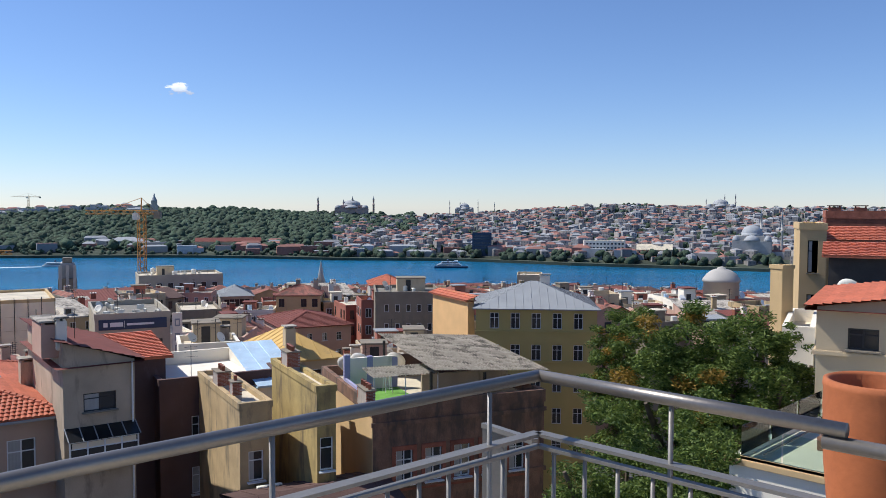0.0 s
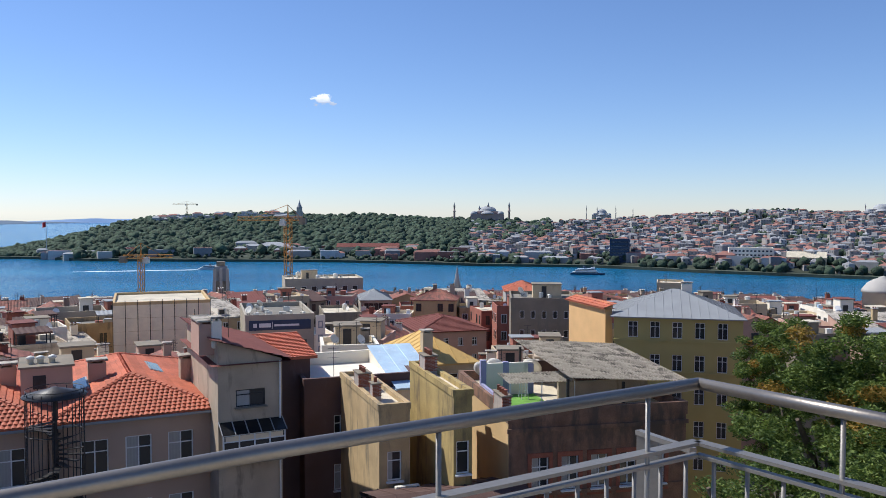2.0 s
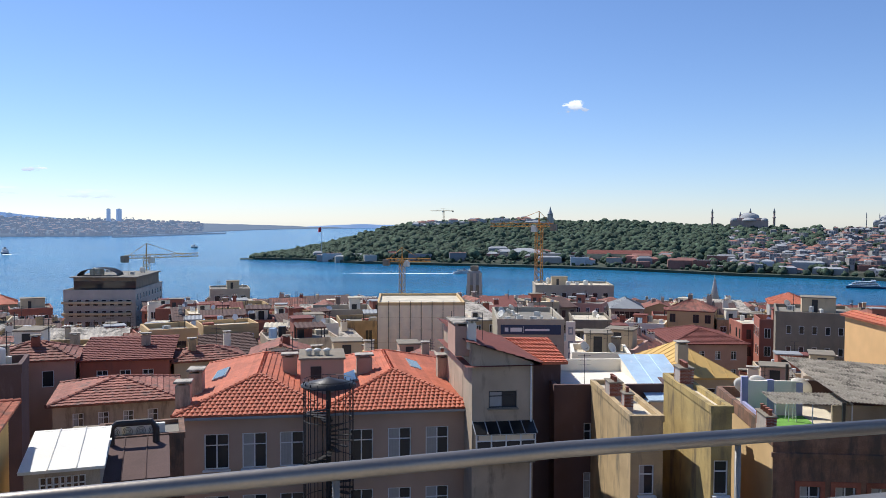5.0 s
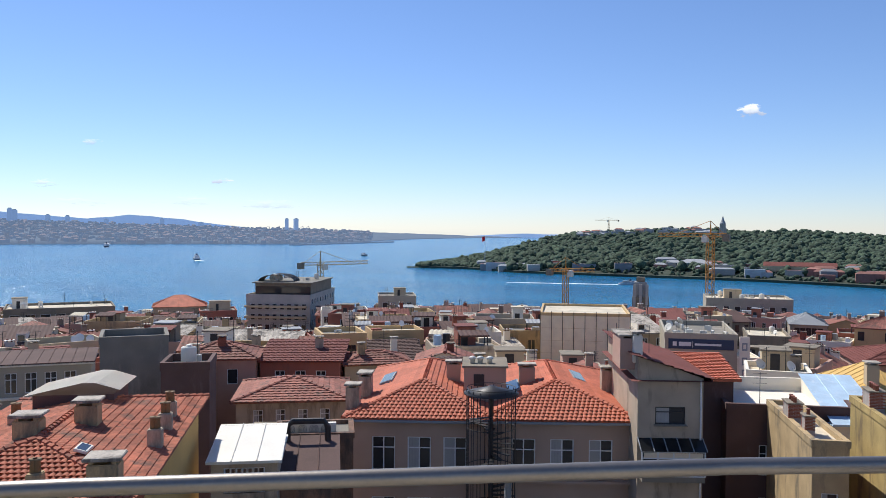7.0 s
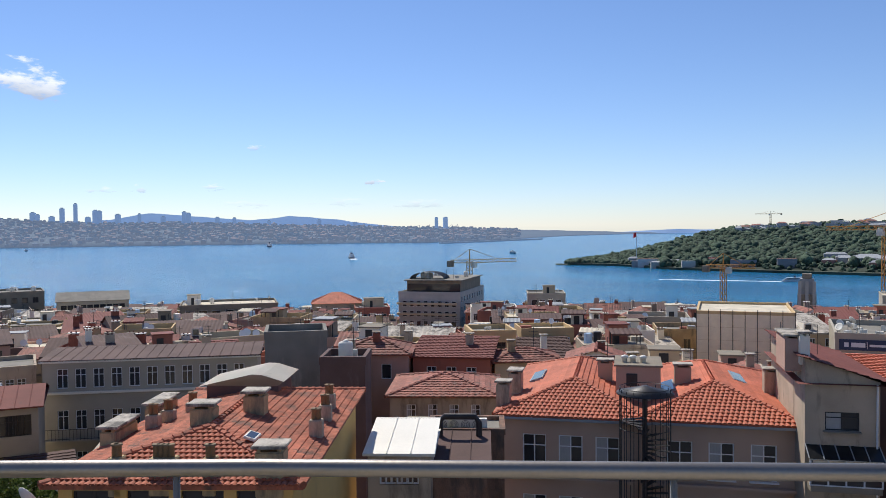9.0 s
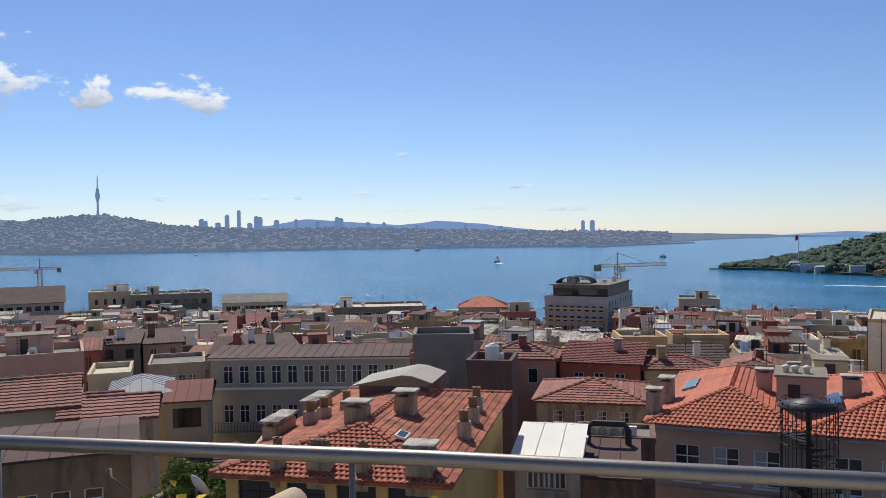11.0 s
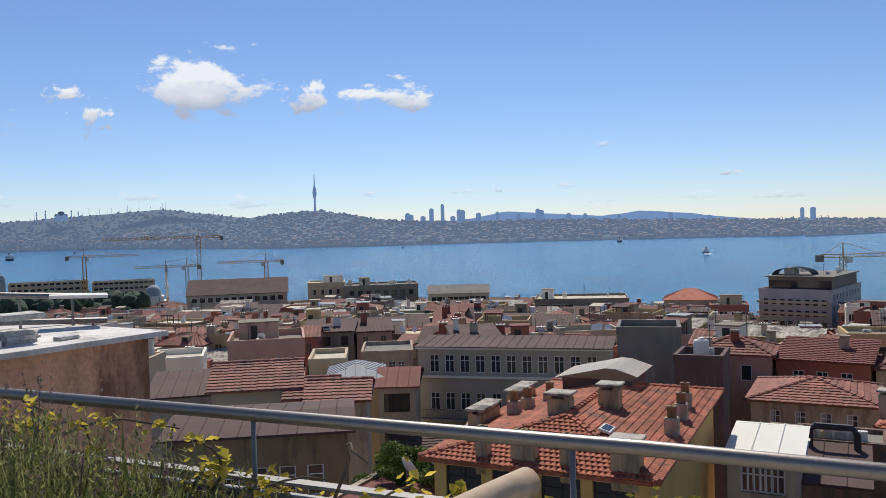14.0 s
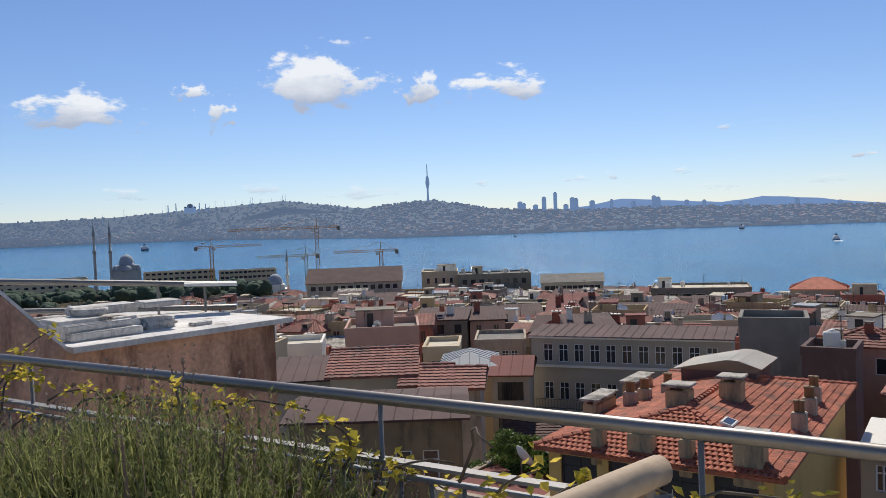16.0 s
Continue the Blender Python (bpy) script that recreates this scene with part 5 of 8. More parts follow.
tree_at("tall green tree closing the gap between two crowns", -18.2, 40, -4.5, 2.8, 21, leaves=30000, size=0.26, gold=0.05)



# ---- woods on the headland ----
ICO = bmesh.new()
bmesh.ops.create_icosphere(ICO, subdivisions=2, radius=1)
ICO_V = np.array([v.co[:] for v in ICO.verts])
ICO_F = [[v.index for v in f.verts] for f in ICO.faces]
ICO.free()


def woods(name, label, spots, seed, leaf="wood_far"):
    """Many tree crowns of uneven outline as one mesh; spots: (x, y, z, radius)."""
    r = np.random.RandomState(seed)
    V, F = [], []
    for x, y, z, rad in spots:
        f = 0.72 + 0.5 * r.rand(len(ICO_V), 1)
        v = ICO_V * f * np.array([rad * r.uniform(0.8, 1.2), rad * r.uniform(0.8, 1.2), rad * r.uniform(0.7, 1.15)])
        a = r.rand() * 6.28
        c, s = math.cos(a), math.sin(a)
        v = np.stack([v[:, 0] * c - v[:, 1] * s + x, v[:, 0] * s + v[:, 1] * c + y, v[:, 2] + z], 1)
        k = len(V)
        V.extend(map(tuple, v))
        F.extend([[i + k for i in q] for q in ICO_F])
    me = bpy.data.meshes.new(name)
    me.from_pydata(V, [], F)
    me.materials.append(M[leaf])
    me.polygons.foreach_set("use_smooth", [True] * len(F))
    return tagged(new(name, me), label, "woods", kind="stuff")


spots = []
for k in range(9500):
    az = rng.uniform(2, 40.2)
    s = rng.random() ** 0.8
    lo = stepped([(2, 0.5), (8, 0.22), (12, 0.06), (30, 0.04), (36, 0.02), (41, 0.02)], az)
    s = lo + (1.02 - lo) * s
    if az < 7 and rng.random() < 0.5:
        continue
    d, z = land_z(az, s, OLD_SHORE, OLD_SKY, old_depth)
    rad = rng.choice([rng.uniform(2.0, 3.6), rng.uniform(3.0, 5.0), rng.uniform(4.0, 7.0)]) if az < 34 else rng.uniform(2.0, 4.6)
    p = polar(az, d, z + rad * 0.55)
    spots.append((p.x, p.y, p.z, rad))
for k in range(650):
    az = rng.uniform(7, 39.5)
    d, z = land_z(az, rng.uniform(0.008, 0.12), OLD_SHORE, OLD_SKY, old_depth)
    rad = rng.uniform(1.4, 2.9)
    p = polar(az, d + 3, z + rad * 0.6)
    spots.append((p.x, p.y, p.z, rad))
woods("woods", "dense green woods covering the palace headland", spots, 3)
spots = []
for k in range(1500):
    az = rng.uniform(-30, 9)
    d, z = land_z(az, rng.uniform(0.015, 1.0) ** 1.4, OLD_SHORE, OLD_SKY, old_depth)
    p = polar(az, d, z + 3)
    spots.append((p.x, p.y, p.z, rng.uniform(2.5, 5)))
woods("scattered_trees", "scattered trees between the old city roofs", spots, 4)
spots = []
for k in range(2600):
    az = rng.uniform(93.5, 114)
    d = rng.uniform(250, 440)
    top = EYE - d * math.tan(radians(3.35 + 0.5 * noise.noise(Vector((az * 0.6, 0, 0))))) - 3
    p = polar(az, d, rng.uniform(0.5, 1.0) * top)
    spots.append((p.x, p.y, p.z, rng.uniform(1.4, 3.2)))
woods("park_trees", "row of dark green park trees before the waterfront mosque", spots, 5)


# ---- far houses ----
def far_houses(name, label, rows, mats, seed, dots=True):
    """Many small houses as one mesh; rows: (x, y, z, turn, w, d, h, roof height, wall index, roof index)."""
    V, F, I = [], [], []
    for x, y, z, turn, w, d, h, rh, wi, ri in rows:
        c, s = math.cos(radians(turn)), math.sin(radians(turn))
        loc = [(-w / 2, -d / 2, -4), (w / 2, -d / 2, -4), (w / 2, d / 2, -4), (-w / 2, d / 2, -4), (-w / 2, -d / 2, h), (w / 2, -d / 2, h), (w / 2, d / 2, h), (-w / 2, d / 2, h)]
        fs = [((0, 1, 5, 4), wi), ((1, 2, 6, 5), wi), ((2, 3, 7, 6), wi), ((3, 0, 4, 7), wi)]
        if rh > 0:
            m = min(w, d) * 0.4
            loc += [(-w / 2 + m, 0, h + rh), (w / 2 - m, 0, h + rh)]
            fs += [((4, 5, 9, 8), ri), ((5, 6, 9), ri), ((6, 7, 8, 9), ri), ((7, 4, 8), ri)]
        else:
            fs.append(((4, 5, 6, 7), ri))
        if dots:
            n = max(2, int(w / 3))
            for st in range(max(1, int((h - 0.5) / 3.1))):
                zt = h - 0.9 - st * 3.1
                for q in range(n):
                    xa = -w / 2 + w * (q + 0.3) / n
                    xb = xa + w * 0.4 / n
                    b = len(loc)
                    loc += [(xa, -d / 2 - 0.06, zt - 1.6), (xb, -d / 2 - 0.06, zt - 1.6), (xb, -d / 2 - 0.06, zt), (xa, -d / 2 - 0.06, zt)]
                    fs.append(((b, b + 1, b + 2, b + 3), len(mats) - 1))
        k = len(V)
        V.extend((x + a * c - b * s, y + a * s + b * c, z + e) for a, b, e in loc)
        for q, i in fs:
            F.append([j + k for j in q])
            I.append(i)
    me = bpy.data.meshes.new(name)
    me.from_pydata(V, [], F)
    for k in mats:
        me.materials.append(M[k])
    me.polygons.foreach_set("material_index", I)
    return tagged(new(name, me), label, "houses", kind="stuff")


TOWN = ["grey_wall", "cream", "pale_grey", "white_wall", "concrete", "pink", "tan", "ochre_grey", "red_wall", "tile_old", "tile", "tile_dark", "bitumen", "screed", "brown_sheet", "zinc", "white_sheet", "glass", "white_frame", "dark_frame", "blue_sheet", "brick", "asbestos"]
TI = {k: i for i, k in enumerate(TOWN)}


class TownMesh:
    """Gathers the faces of many small houses, each with its own roof, openings and roof clutter."""

    def __init__(self):
        self.V, self.F, self.I = [], [], []

    def stand(self, x, y, z, turn):
        self.o = (x, y, z, math.cos(radians(turn)), math.sin(radians(turn)))

    def face(self, pts, key):
        x, y, z, c, s = self.o
        k = len(self.V)
        self.V.extend((x + a * c - b * s, y + a * s + b * c, z + e) for a, b, e in pts)
        self.F.append(list(range(k, k + len(pts))))
        self.I.append(TI[key])

    def block(self, x0, y0, z0, x1, y1, z1, key, top=None):
        for p in (((x0, y0), (x1, y0)), ((x1, y0), (x1, y1)), ((x1, y1), (x0, y1)), ((x0, y1), (x0, y0))):
            (a, b), (c, d) = p
            self.face(((a, b, z0), (c, d, z0), (c, d, z1), (a, b, z1)), key)
        self.face(((x0, y0, z1), (x1, y0, z1), (x1, y1, z1), (x0, y1, z1)), top or key)

    def window(self, side, u, w2, d2, z, ww, wh, frame_key):
        def at(t, out, e):
            return {"front": (t, -d2 - out, e), "left": (-w2 - out, -t, e), "right": (w2 + out, t, e)}[side]
        self.face([at(u, 0.05, z), at(u + ww, 0.05, z), at(u + ww, 0.05, z + wh), at(u, 0.05, z + wh)], frame_key)
        b, m = 0.09, ww / 2
        for p, q in ((u + b, u + m - b * 0.4), (u + m + b * 0.4, u + ww - b)):
            self.face([at(p, 0.06, z + b), at(q, 0.06, z + b), at(q, 0.06, z + wh - b), at(p, 0.06, z + wh - b)], "glass")

    def slope(self, a, b, c, d, key):
        """A ribbed roof plane; a, b along the eave, c, d along the top."""
        a, b, c, d = (Vector(p) for p in (a, b, c, d))
        n = max(2, int((b - a).length / 0.28))
        for k in range(n):
            u, v = k / n, (k + 1) / n
            z0, z1 = (0.07, 0.0) if k % 2 else (0.0, 0.07)
            self.face([a.lerp(b, u) + Vector((0, 0, z0)), a.lerp(b, v) + Vector((0, 0, z1)), d.lerp(c, v) + Vector((0, 0, z1)), d.lerp(c, u) + Vector((0, 0, z0))], key)
        lo = Vector((0, 0, -0.16))
        self.face([a + lo, b + lo, b + Vector((0, 0, 0.05)), a + Vector((0, 0, 0.05))], key)

    def drum(self, x, y, z, r, h, key):
        ring = [(x + r * math.cos(k * math.tau / 7), y + r * math.sin(k * math.tau / 7)) for k in range(7)]
        for (a, b), (c, d) in zip(ring, ring[1:] + ring[:1]):
            self.face(((a, b, z), (c, d, z), (c, d, z + h), (a, b, z + h)), key)
        self.face([(a, b, z + h) for a, b in ring], key)

    def chimney(self, x, y, z, h, key, r):
        w, d = r.uniform(0.3, 0.6), r.uniform(0.25, 0.4)
        self.block(x - w, y - d, z - 0.8, x + w, y + d, z + h, key)
        self.block(x - w - 0.08, y - d - 0.08, z + h + 0.14, x + w + 0.08, y + d + 0.08, z + h + 0.24, r.choice(["screed", "concrete", "white_sheet"]))
        for k in range(2):
            px = x - w * 0.5 + w * k
            self.drum(px, y, z + h, 0.1, 0.4, "tile_dark")

    def aerial(self, x, y, z, h):
        self.block(x - 0.03, y - 0.03, z, x + 0.03, y + 0.03, z + h, "dark_frame")
        for e in (0.7, 0.85, 1.0):
            self.block(x - 0.45, y - 0.02, z + h * e - 0.03, x + 0.45, y + 0.02, z + h * e, "dark_frame")

    def dish(self, x, y, z, r):
        a = r.uniform(-0.6, 0.6)
        rad = r.uniform(0.4, 0.6)
        self.block(x - 0.04, y + 0.05, z, x + 0.04, y + 0.13, z + 0.7, "dark_frame")
        self.face([(x + math.cos(k * math.tau / 9) * rad * math.cos(a), y + math.cos(k * math.tau / 9) * rad * math.sin(a) + math.sin(k * math.tau / 9) * rad * 0.4, z + 0.8 + math.sin(k * math.tau / 9) * rad * 0.9) for k in range(9)], "white_frame")

    def clutter(self, x0, y0, x1, y1, z, r, many):
        for k in range(many):
            x, y = r.uniform(x0, x1), r.uniform(y0, y1)
            t = r.random()
            if t < 0.3:
                w, d, h = r.uniform(0.35, 0.5), 0.18, r.uniform(0.55, 0.75)
                self.block(x - w, y - d, z + 0.1, x + w, y + d, z + 0.1 + h, "white_frame")
                self.drum(x, y - d - 0.02, z + 0.25, 0.02, 0.4, "dark_frame")
            elif t < 0.45:
                self.drum(x, y, z + 0.25, r.uniform(0.4, 0.6), r.uniform(0.8, 1.3), r.choice(["white_sheet", "zinc", "blue_sheet", "dark_frame"]))
            elif t < 0.6:
                self.dish(x, y, z, r)
            elif t < 0.8:
                self.aerial(x, y, z, r.uniform(1.4, 3.2))
            else:
                w, d = r.uniform(0.3, 0.9), r.uniform(0.3, 0.7)
                self.block(x - w, y - d, z, x + w, y + d, z + r.uniform(0.4, 1.2), r.choice(["zinc", "concrete", "dark_frame", "red_wall", "screed"]))

    def house(self, x, y, z, turn, w, d, h, rh, kind, wall, roof, r):
        self.stand(x, y, z, turn)
        w2, d2 = w / 2, d / 2
        self.block(-w2, -d2, -4, w2, d2, h, wall, roof if kind == "flat" else wall)
        fr = r.choice(["white_frame", "white_frame", "dark_frame", wall])
        ww, wh = r.uniform(0.8, 1.3), r.uniform(1.2, 1.8)
        for side, wide in (("front", w), ("left", d), ("right", d)):
            n = max(1, int(wide / 2.1))
            for st in range(2):
                for k in range(n):
                    if r.random() < 0.85:
                        self.window(side, -wide / 2 + wide * (k + 0.5) / n - ww / 2, w2, d2, h - 0.7 - wh - st * 3.1, ww, wh, fr)
        if r.random() < 0.4:
            bx = r.uniform(-w2 * 0.6, w2 * 0.1)
            self.block(bx, -d2 - 0.9, h - 3.0, bx + w * 0.4, -d2, h - 2.1, r.choice([wall, "concrete", "dark_frame"]))
        o = r.uniform(0.15, 0.4)
        X0, X1, Y0, Y1 = -w2 - o, w2 + o, -d2 - o, d2 + o
        t = h + rh
        if kind == "flat":
            p = r.uniform(0.25, 0.9)
            for a in ((-w2, -d2, w2, -d2 + 0.2), (-w2, d2 - 0.2, w2, d2), (-w2, -d2 + 0.2, -w2 + 0.2, d2 - 0.2), (w2 - 0.2, -d2 + 0.2, w2, d2 - 0.2)):
                self.block(a[0], a[1], h - 0.1, a[2], a[3], h + p, wall)
            if r.random() < 0.6:
                hx, hw, hd, hh = r.uniform(-w2 + 0.3, w2 - 2.4), r.uniform(1.6, 2.6), r.uniform(1.6, 2.6), r.uniform(1.4, 2.3)
                self.block(hx, 0, h, hx + hw, hd, h + hh, r.choice([wall, "white_wall", "red_wall", "concrete"]))
                self.block(hx - 0.2, -0.25, h + hh, hx + hw + 0.2, hd + 0.2, h + hh + 0.14, r.choice(["concrete", "tile_dark", "zinc", "screed"]))
                self.face(((hx + 0.4, -0.03, h), (hx + 1.2, -0.03, h), (hx + 1.2, -0.03, h + 1.3), (hx + 0.4, -0.03, h + 1.3)), "dark_frame")
            if r.random() < 0.3:
                ax = r.uniform(-w2 + 0.3, 0)
                aw, ah = r.uniform(1.8, 3.0), r.uniform(1.5, 2.0)
                for px in (ax, ax + aw):
                    for py in (-d2 + 0.4, -d2 + 2.2):
                        self.block(px - 0.05, py - 0.05, h, px + 0.05, py + 0.05, h + ah, "dark_frame")
                self.slope((ax - 0.2, -d2 + 0.2, h + ah), (ax + aw + 0.2, -d2 + 0.2, h + ah), (ax + aw + 0.2, -d2 + 2.5, h + ah + 0.35), (ax - 0.2, -d2 + 2.5, h + ah + 0.35), r.choice(["screed", "zinc", "tile_dark", "brown_sheet"]))
            self.clutter(-w2 + 0.6, -d2 + 0.6, w2 - 0.6, d2 - 0.6, h, r, r.randint(2, 5))
            return
        if kind == "hip":
            m = min(w, d) * 0.42
            a, b = (-w2 + m, 0, t), (w2 - m, 0, t)
            self.slope((X0, Y0, h), (X1, Y0, h), b, a, roof)
            self.slope((X1, Y1, h), (X0, Y1, h), a, b, roof)
            self.slope((X0, Y1, h), (X0, Y0, h), a, a, roof)
            self.slope((X1, Y0, h), (X1, Y1, h), b, b, roof)
        elif kind == "gable_x":
            self.slope((X0, Y0, h), (X1, Y0, h), (X1, 0, t), (X0, 0, t), roof)
            self.slope((X1, Y1, h), (X0, Y1, h), (X0, 0, t), (X1, 0, t), roof)
            for e in (-w2, w2):
                self.face(((e, -d2, h), (e, d2, h), (e, 0, t - 0.05)), wall)
        elif kind == "gable_y":
            self.slope((X1, Y0, h), (X1, Y1, h), (0, Y1, t), (0, Y0, t), roof)
            self.slope((X0, Y1, h), (X0, Y0, h), (0, Y0, t), (0, Y1, t), roof)
            for e in (-d2, d2):
                self.face(((-w2, e, h), (w2, e, h), (0, e, t - 0.05)), wall)
        else:
            self.slope((X0, Y0, h), (X1, Y0, h), (X1, Y1, t), (X0, Y1, t), roof)
            for e in (-w2, w2):
                self.face(((e, -d2, h), (e, d2, h), (e, d2, t - 0.05)), wall)
        for k in range(r.randint(0, 2)):
            self.chimney(r.uniform(-w2 + 0.6, w2 - 0.6), r.uniform(-d2 * 0.4, d2 * 0.7), h + rh * 0.5, rh * 0.5 + r.uniform(0.3, 1.0), r.choice(["grey_wall", "brick", "ochre_grey", "white_wall", "concrete"]), r)
        if r.random() < 0.4:
            self.aerial(r.uniform(-w2 * 0.7, w2 * 0.7), 0, t - 0.2, r.uniform(1.5, 2.8))
        if r.random() < 0.3:
            x0 = r.uniform(-w2 * 0.6, w2 * 0.2)
            self.block(x0, -d2 * 0.75, h + 0.2, x0 + 1.2, 0, h + rh * 0.8, r.choice([wall, "white_wall"]), roof)
            self.face(((x0 + 0.2, -d2 * 0.75 - 0.02, h + 0.4), (x0 + 1.0, -d2 * 0.75 - 0.02, h + 0.4), (x0 + 1.0, -d2 * 0.75 - 0.02, h + rh * 0.7), (x0 + 0.2, -d2 * 0.75 - 0.02, h + rh * 0.7)), "glass")

    def build(self, name, label):
        me = bpy.data.meshes.new(name)
        me.from_pydata(self.V, [], self.F)
        for k in TOWN:
            me.materials.append(M[k])
        me.polygons.foreach_set("material_index", self.I)
        return tagged(new(name, me), label, "houses", kind="stuff")


town = TownMesh()
rt = random.Random(31)
for row in TOWN_ROWS:
    town.house(*row, rt)
town.build("slope_houses", "crowded small tiled and flat-roofed houses down the slope")
# Haze is put into these colours: greyed walls, dulled tiles, lightened openings.
M["o_white"] = mat("old city pale walls", (0.47, 0.46, 0.46), 0.95, 0.1, 0.05, 0.5, 0.0, random_hue=0.35)
M["o_cream"] = mat("old city stone walls", (0.38, 0.35, 0.32), 0.95, 0.1, 0.05, 0.5, 0.0, random_hue=0.35)
M["o_grey"] = mat("old city grey walls", (0.28, 0.28, 0.29), 0.95, 0.1, 0.05, 0.5, 0.0, random_hue=0.35)
M["o_roof"] = mat("old city haze-dulled tiles", (0.33, 0.16, 0.125), 0.95, 0.2, 0.05, 0.5, 0.0, random_hue=0.35)
M["o_dark"] = mat("old city dark openings", (0.17, 0.17, 0.18), 0.9, 0.1, 0.05, 0.5, 0.0)
MATS = ["o_white", "o_cream", "o_grey", "o_cream", "o_grey", "o_roof", "o_roof", "o_grey", "lead", "o_dark"]
rows = []
for k in range(3900):
    az = rng.uniform(-34, 7.5)
    s = rng.uniform(0.0, 1.0)
    if az > 1 and s > 0.62 and rng.random() < 0.8:
        continue
    if s < 0.05 and rng.random() < 0.6:
        continue
    d, z = land_z(az, s, OLD_SHORE, OLD_SKY, old_depth)
    d += 12
    p = polar(az, d, z)
    w = rng.choice([rng.uniform(5, 9), rng.uniform(7, 14)])
    hh = rng.uniform(5, 12) if s < 0.9 else rng.uniform(3, 6)
    rows.append((p.x, p.y, p.z, az + rng.uniform(-45, 45), w, rng.uniform(6, 10), hh * rng.uniform(0.5, 1.1), rng.choice([0, 1.0, 1.4, 2.0]), rng.choice([0, 1, 1, 2, 3, 3, 4]), rng.choice([5, 5, 6, 7, 7, 8])))
far_houses("old_city_houses", "crowded old city houses climbing the far hill", rows, MATS, 1)
rows = []
for k in range(120):
    az = rng.uniform(-30, 36)
    d, z = land_z(az, rng.uniform(0.02, 0.16), OLD_SHORE, OLD_SKY, old_depth)
    p = polar(az, d, z)
    rows.append((p.x, p.y, p.z, az + rng.uniform(-12, 12), rng.uniform(9, 30), 8, rng.uniform(4, 8), rng.choice([0, 1.5, 2.2]), rng.choice([0, 1, 1, 2, 5]), rng.choice([5, 6, 7, 8])))
for k in range(60):
    az = rng.uniform(19.5, 29)
    d, z = land_z(az, rng.uniform(0.86, 0.98), OLD_SHORE, OLD_SKY, old_depth)
    p = polar(az, d, z)
    rows.append((p.x, p.y, p.z + 5, az + rng.uniform(-12, 12), rng.uniform(8, 20), 9, rng.uniform(3, 6), rng.choice([0, 2]), rng.choice([0, 0, 1]), rng.choice([6, 8, 8])))
far_houses("shore_houses", "quay sheds and palace pavilions of the headland", rows, MATS, 2, dots=False)
bm = bmesh.new()
prev = None
for i in range(141):
    az = -30 + i * 0.5
    d0 = stepped(OLD_SHORE, az)
    cur = [bm.verts.new(polar(az, d0 + x, z)) for x, z in ((-3.0, -2), (-3.0, 2.6), (0.5, 3.0), (2.5, 3.0), (2.5, 1.0))]
    if prev:
        for k in range(4):
            bm.faces.new((prev[k], cur[k], cur[k + 1], prev[k + 1]))
    prev = cur
tagged(new("wall_quay", mesh_of("wall_quay", bm, "far_ground")), "dark stone quay wall along the far shore", "quay wall", kind="structure")
# Far-shore base colours are greyed and blued to paint in haze.
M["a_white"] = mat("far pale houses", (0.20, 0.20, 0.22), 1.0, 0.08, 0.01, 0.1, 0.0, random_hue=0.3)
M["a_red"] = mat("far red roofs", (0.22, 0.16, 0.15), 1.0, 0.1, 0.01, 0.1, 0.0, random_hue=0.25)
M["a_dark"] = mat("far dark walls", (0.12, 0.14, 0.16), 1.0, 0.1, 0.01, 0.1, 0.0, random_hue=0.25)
# Tower colour is blued and paled to paint in the haze.
M["a_tower"] = mat("far haze-blue towers", (0.36, 0.45, 0.58), 1.0, 0.06, 0.01, 0.1, 0.0)
# Air haze before the far shore is painted on as bluish emission.
for key, c, e in (("a_white", (0.58, 0.70, 0.92), 0.24), ("a_red", (0.52, 0.62, 0.84), 0.27), ("a_dark", (0.45, 0.6, 0.87), 0.29), ("a_tower", (0.45, 0.62, 0.9), 0.26), ("asia_ground", (0.45, 0.6, 0.88), 0.30), ("hill_haze", (0.5, 0.66, 0.92), 0.34)):
    haze_glow(key, c, e)
rows = []
for k in range(5200):
    az = rng.uniform(43.5, 112)
    s = rng.random() ** (1.6 if az > 76 else 0.9)
    if az > 86 and s > 0.3 and rng.random() < 0.45 + 0.5 * s:
        continue
    d, z = land_z(az, s, ASIA_SHORE, ASIA_SKY, asia_depth)
    p = polar(az, d + 10, z)
    rows.append((p.x, p.y, p.z, az + rng.uniform(-30, 30), rng.uniform(7, 20), 12, rng.uniform(5, 11), rng.choice([0, 0, 3]), rng.choice([0, 0, 2]), rng.choice([1, 1, 2, 0])))
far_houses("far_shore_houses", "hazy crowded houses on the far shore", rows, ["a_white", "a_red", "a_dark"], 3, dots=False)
spots = []
for k in range(1900):
    az = rng.choice([rng.uniform(44, 90), rng.uniform(82, 113)])
    d, z = land_z(az, rng.random() ** 0.7, ASIA_SHORE, ASIA_SKY, asia_depth)
    p = polar(az, d, z + 3)
    spots.append((p.x, p.y, p.z, rng.uniform(4, 8)))
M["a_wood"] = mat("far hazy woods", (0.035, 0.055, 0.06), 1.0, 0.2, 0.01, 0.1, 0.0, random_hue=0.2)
# The same painted haze glow for the far trees.
haze_glow("a_wood", (0.44, 0.59, 0.87), 0.31)
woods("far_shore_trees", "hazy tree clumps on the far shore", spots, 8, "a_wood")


# ---- the terrace: floor, handrail, posts, old balustrade ----
def along(a, p, z=0.0):
    """A spot by its metres along and out from the terrace's long edge."""
    r = math.sqrt(0.5)
    return Vector(((a - p) * r, (a + p) * r, EYE + z))


def rail_p(a):
    return stepped([(-7.5, 1.5), (-4.5, 1.673), (-0.92, 1.893), (0.69, 1.91), (2.3, 1.806)], a)


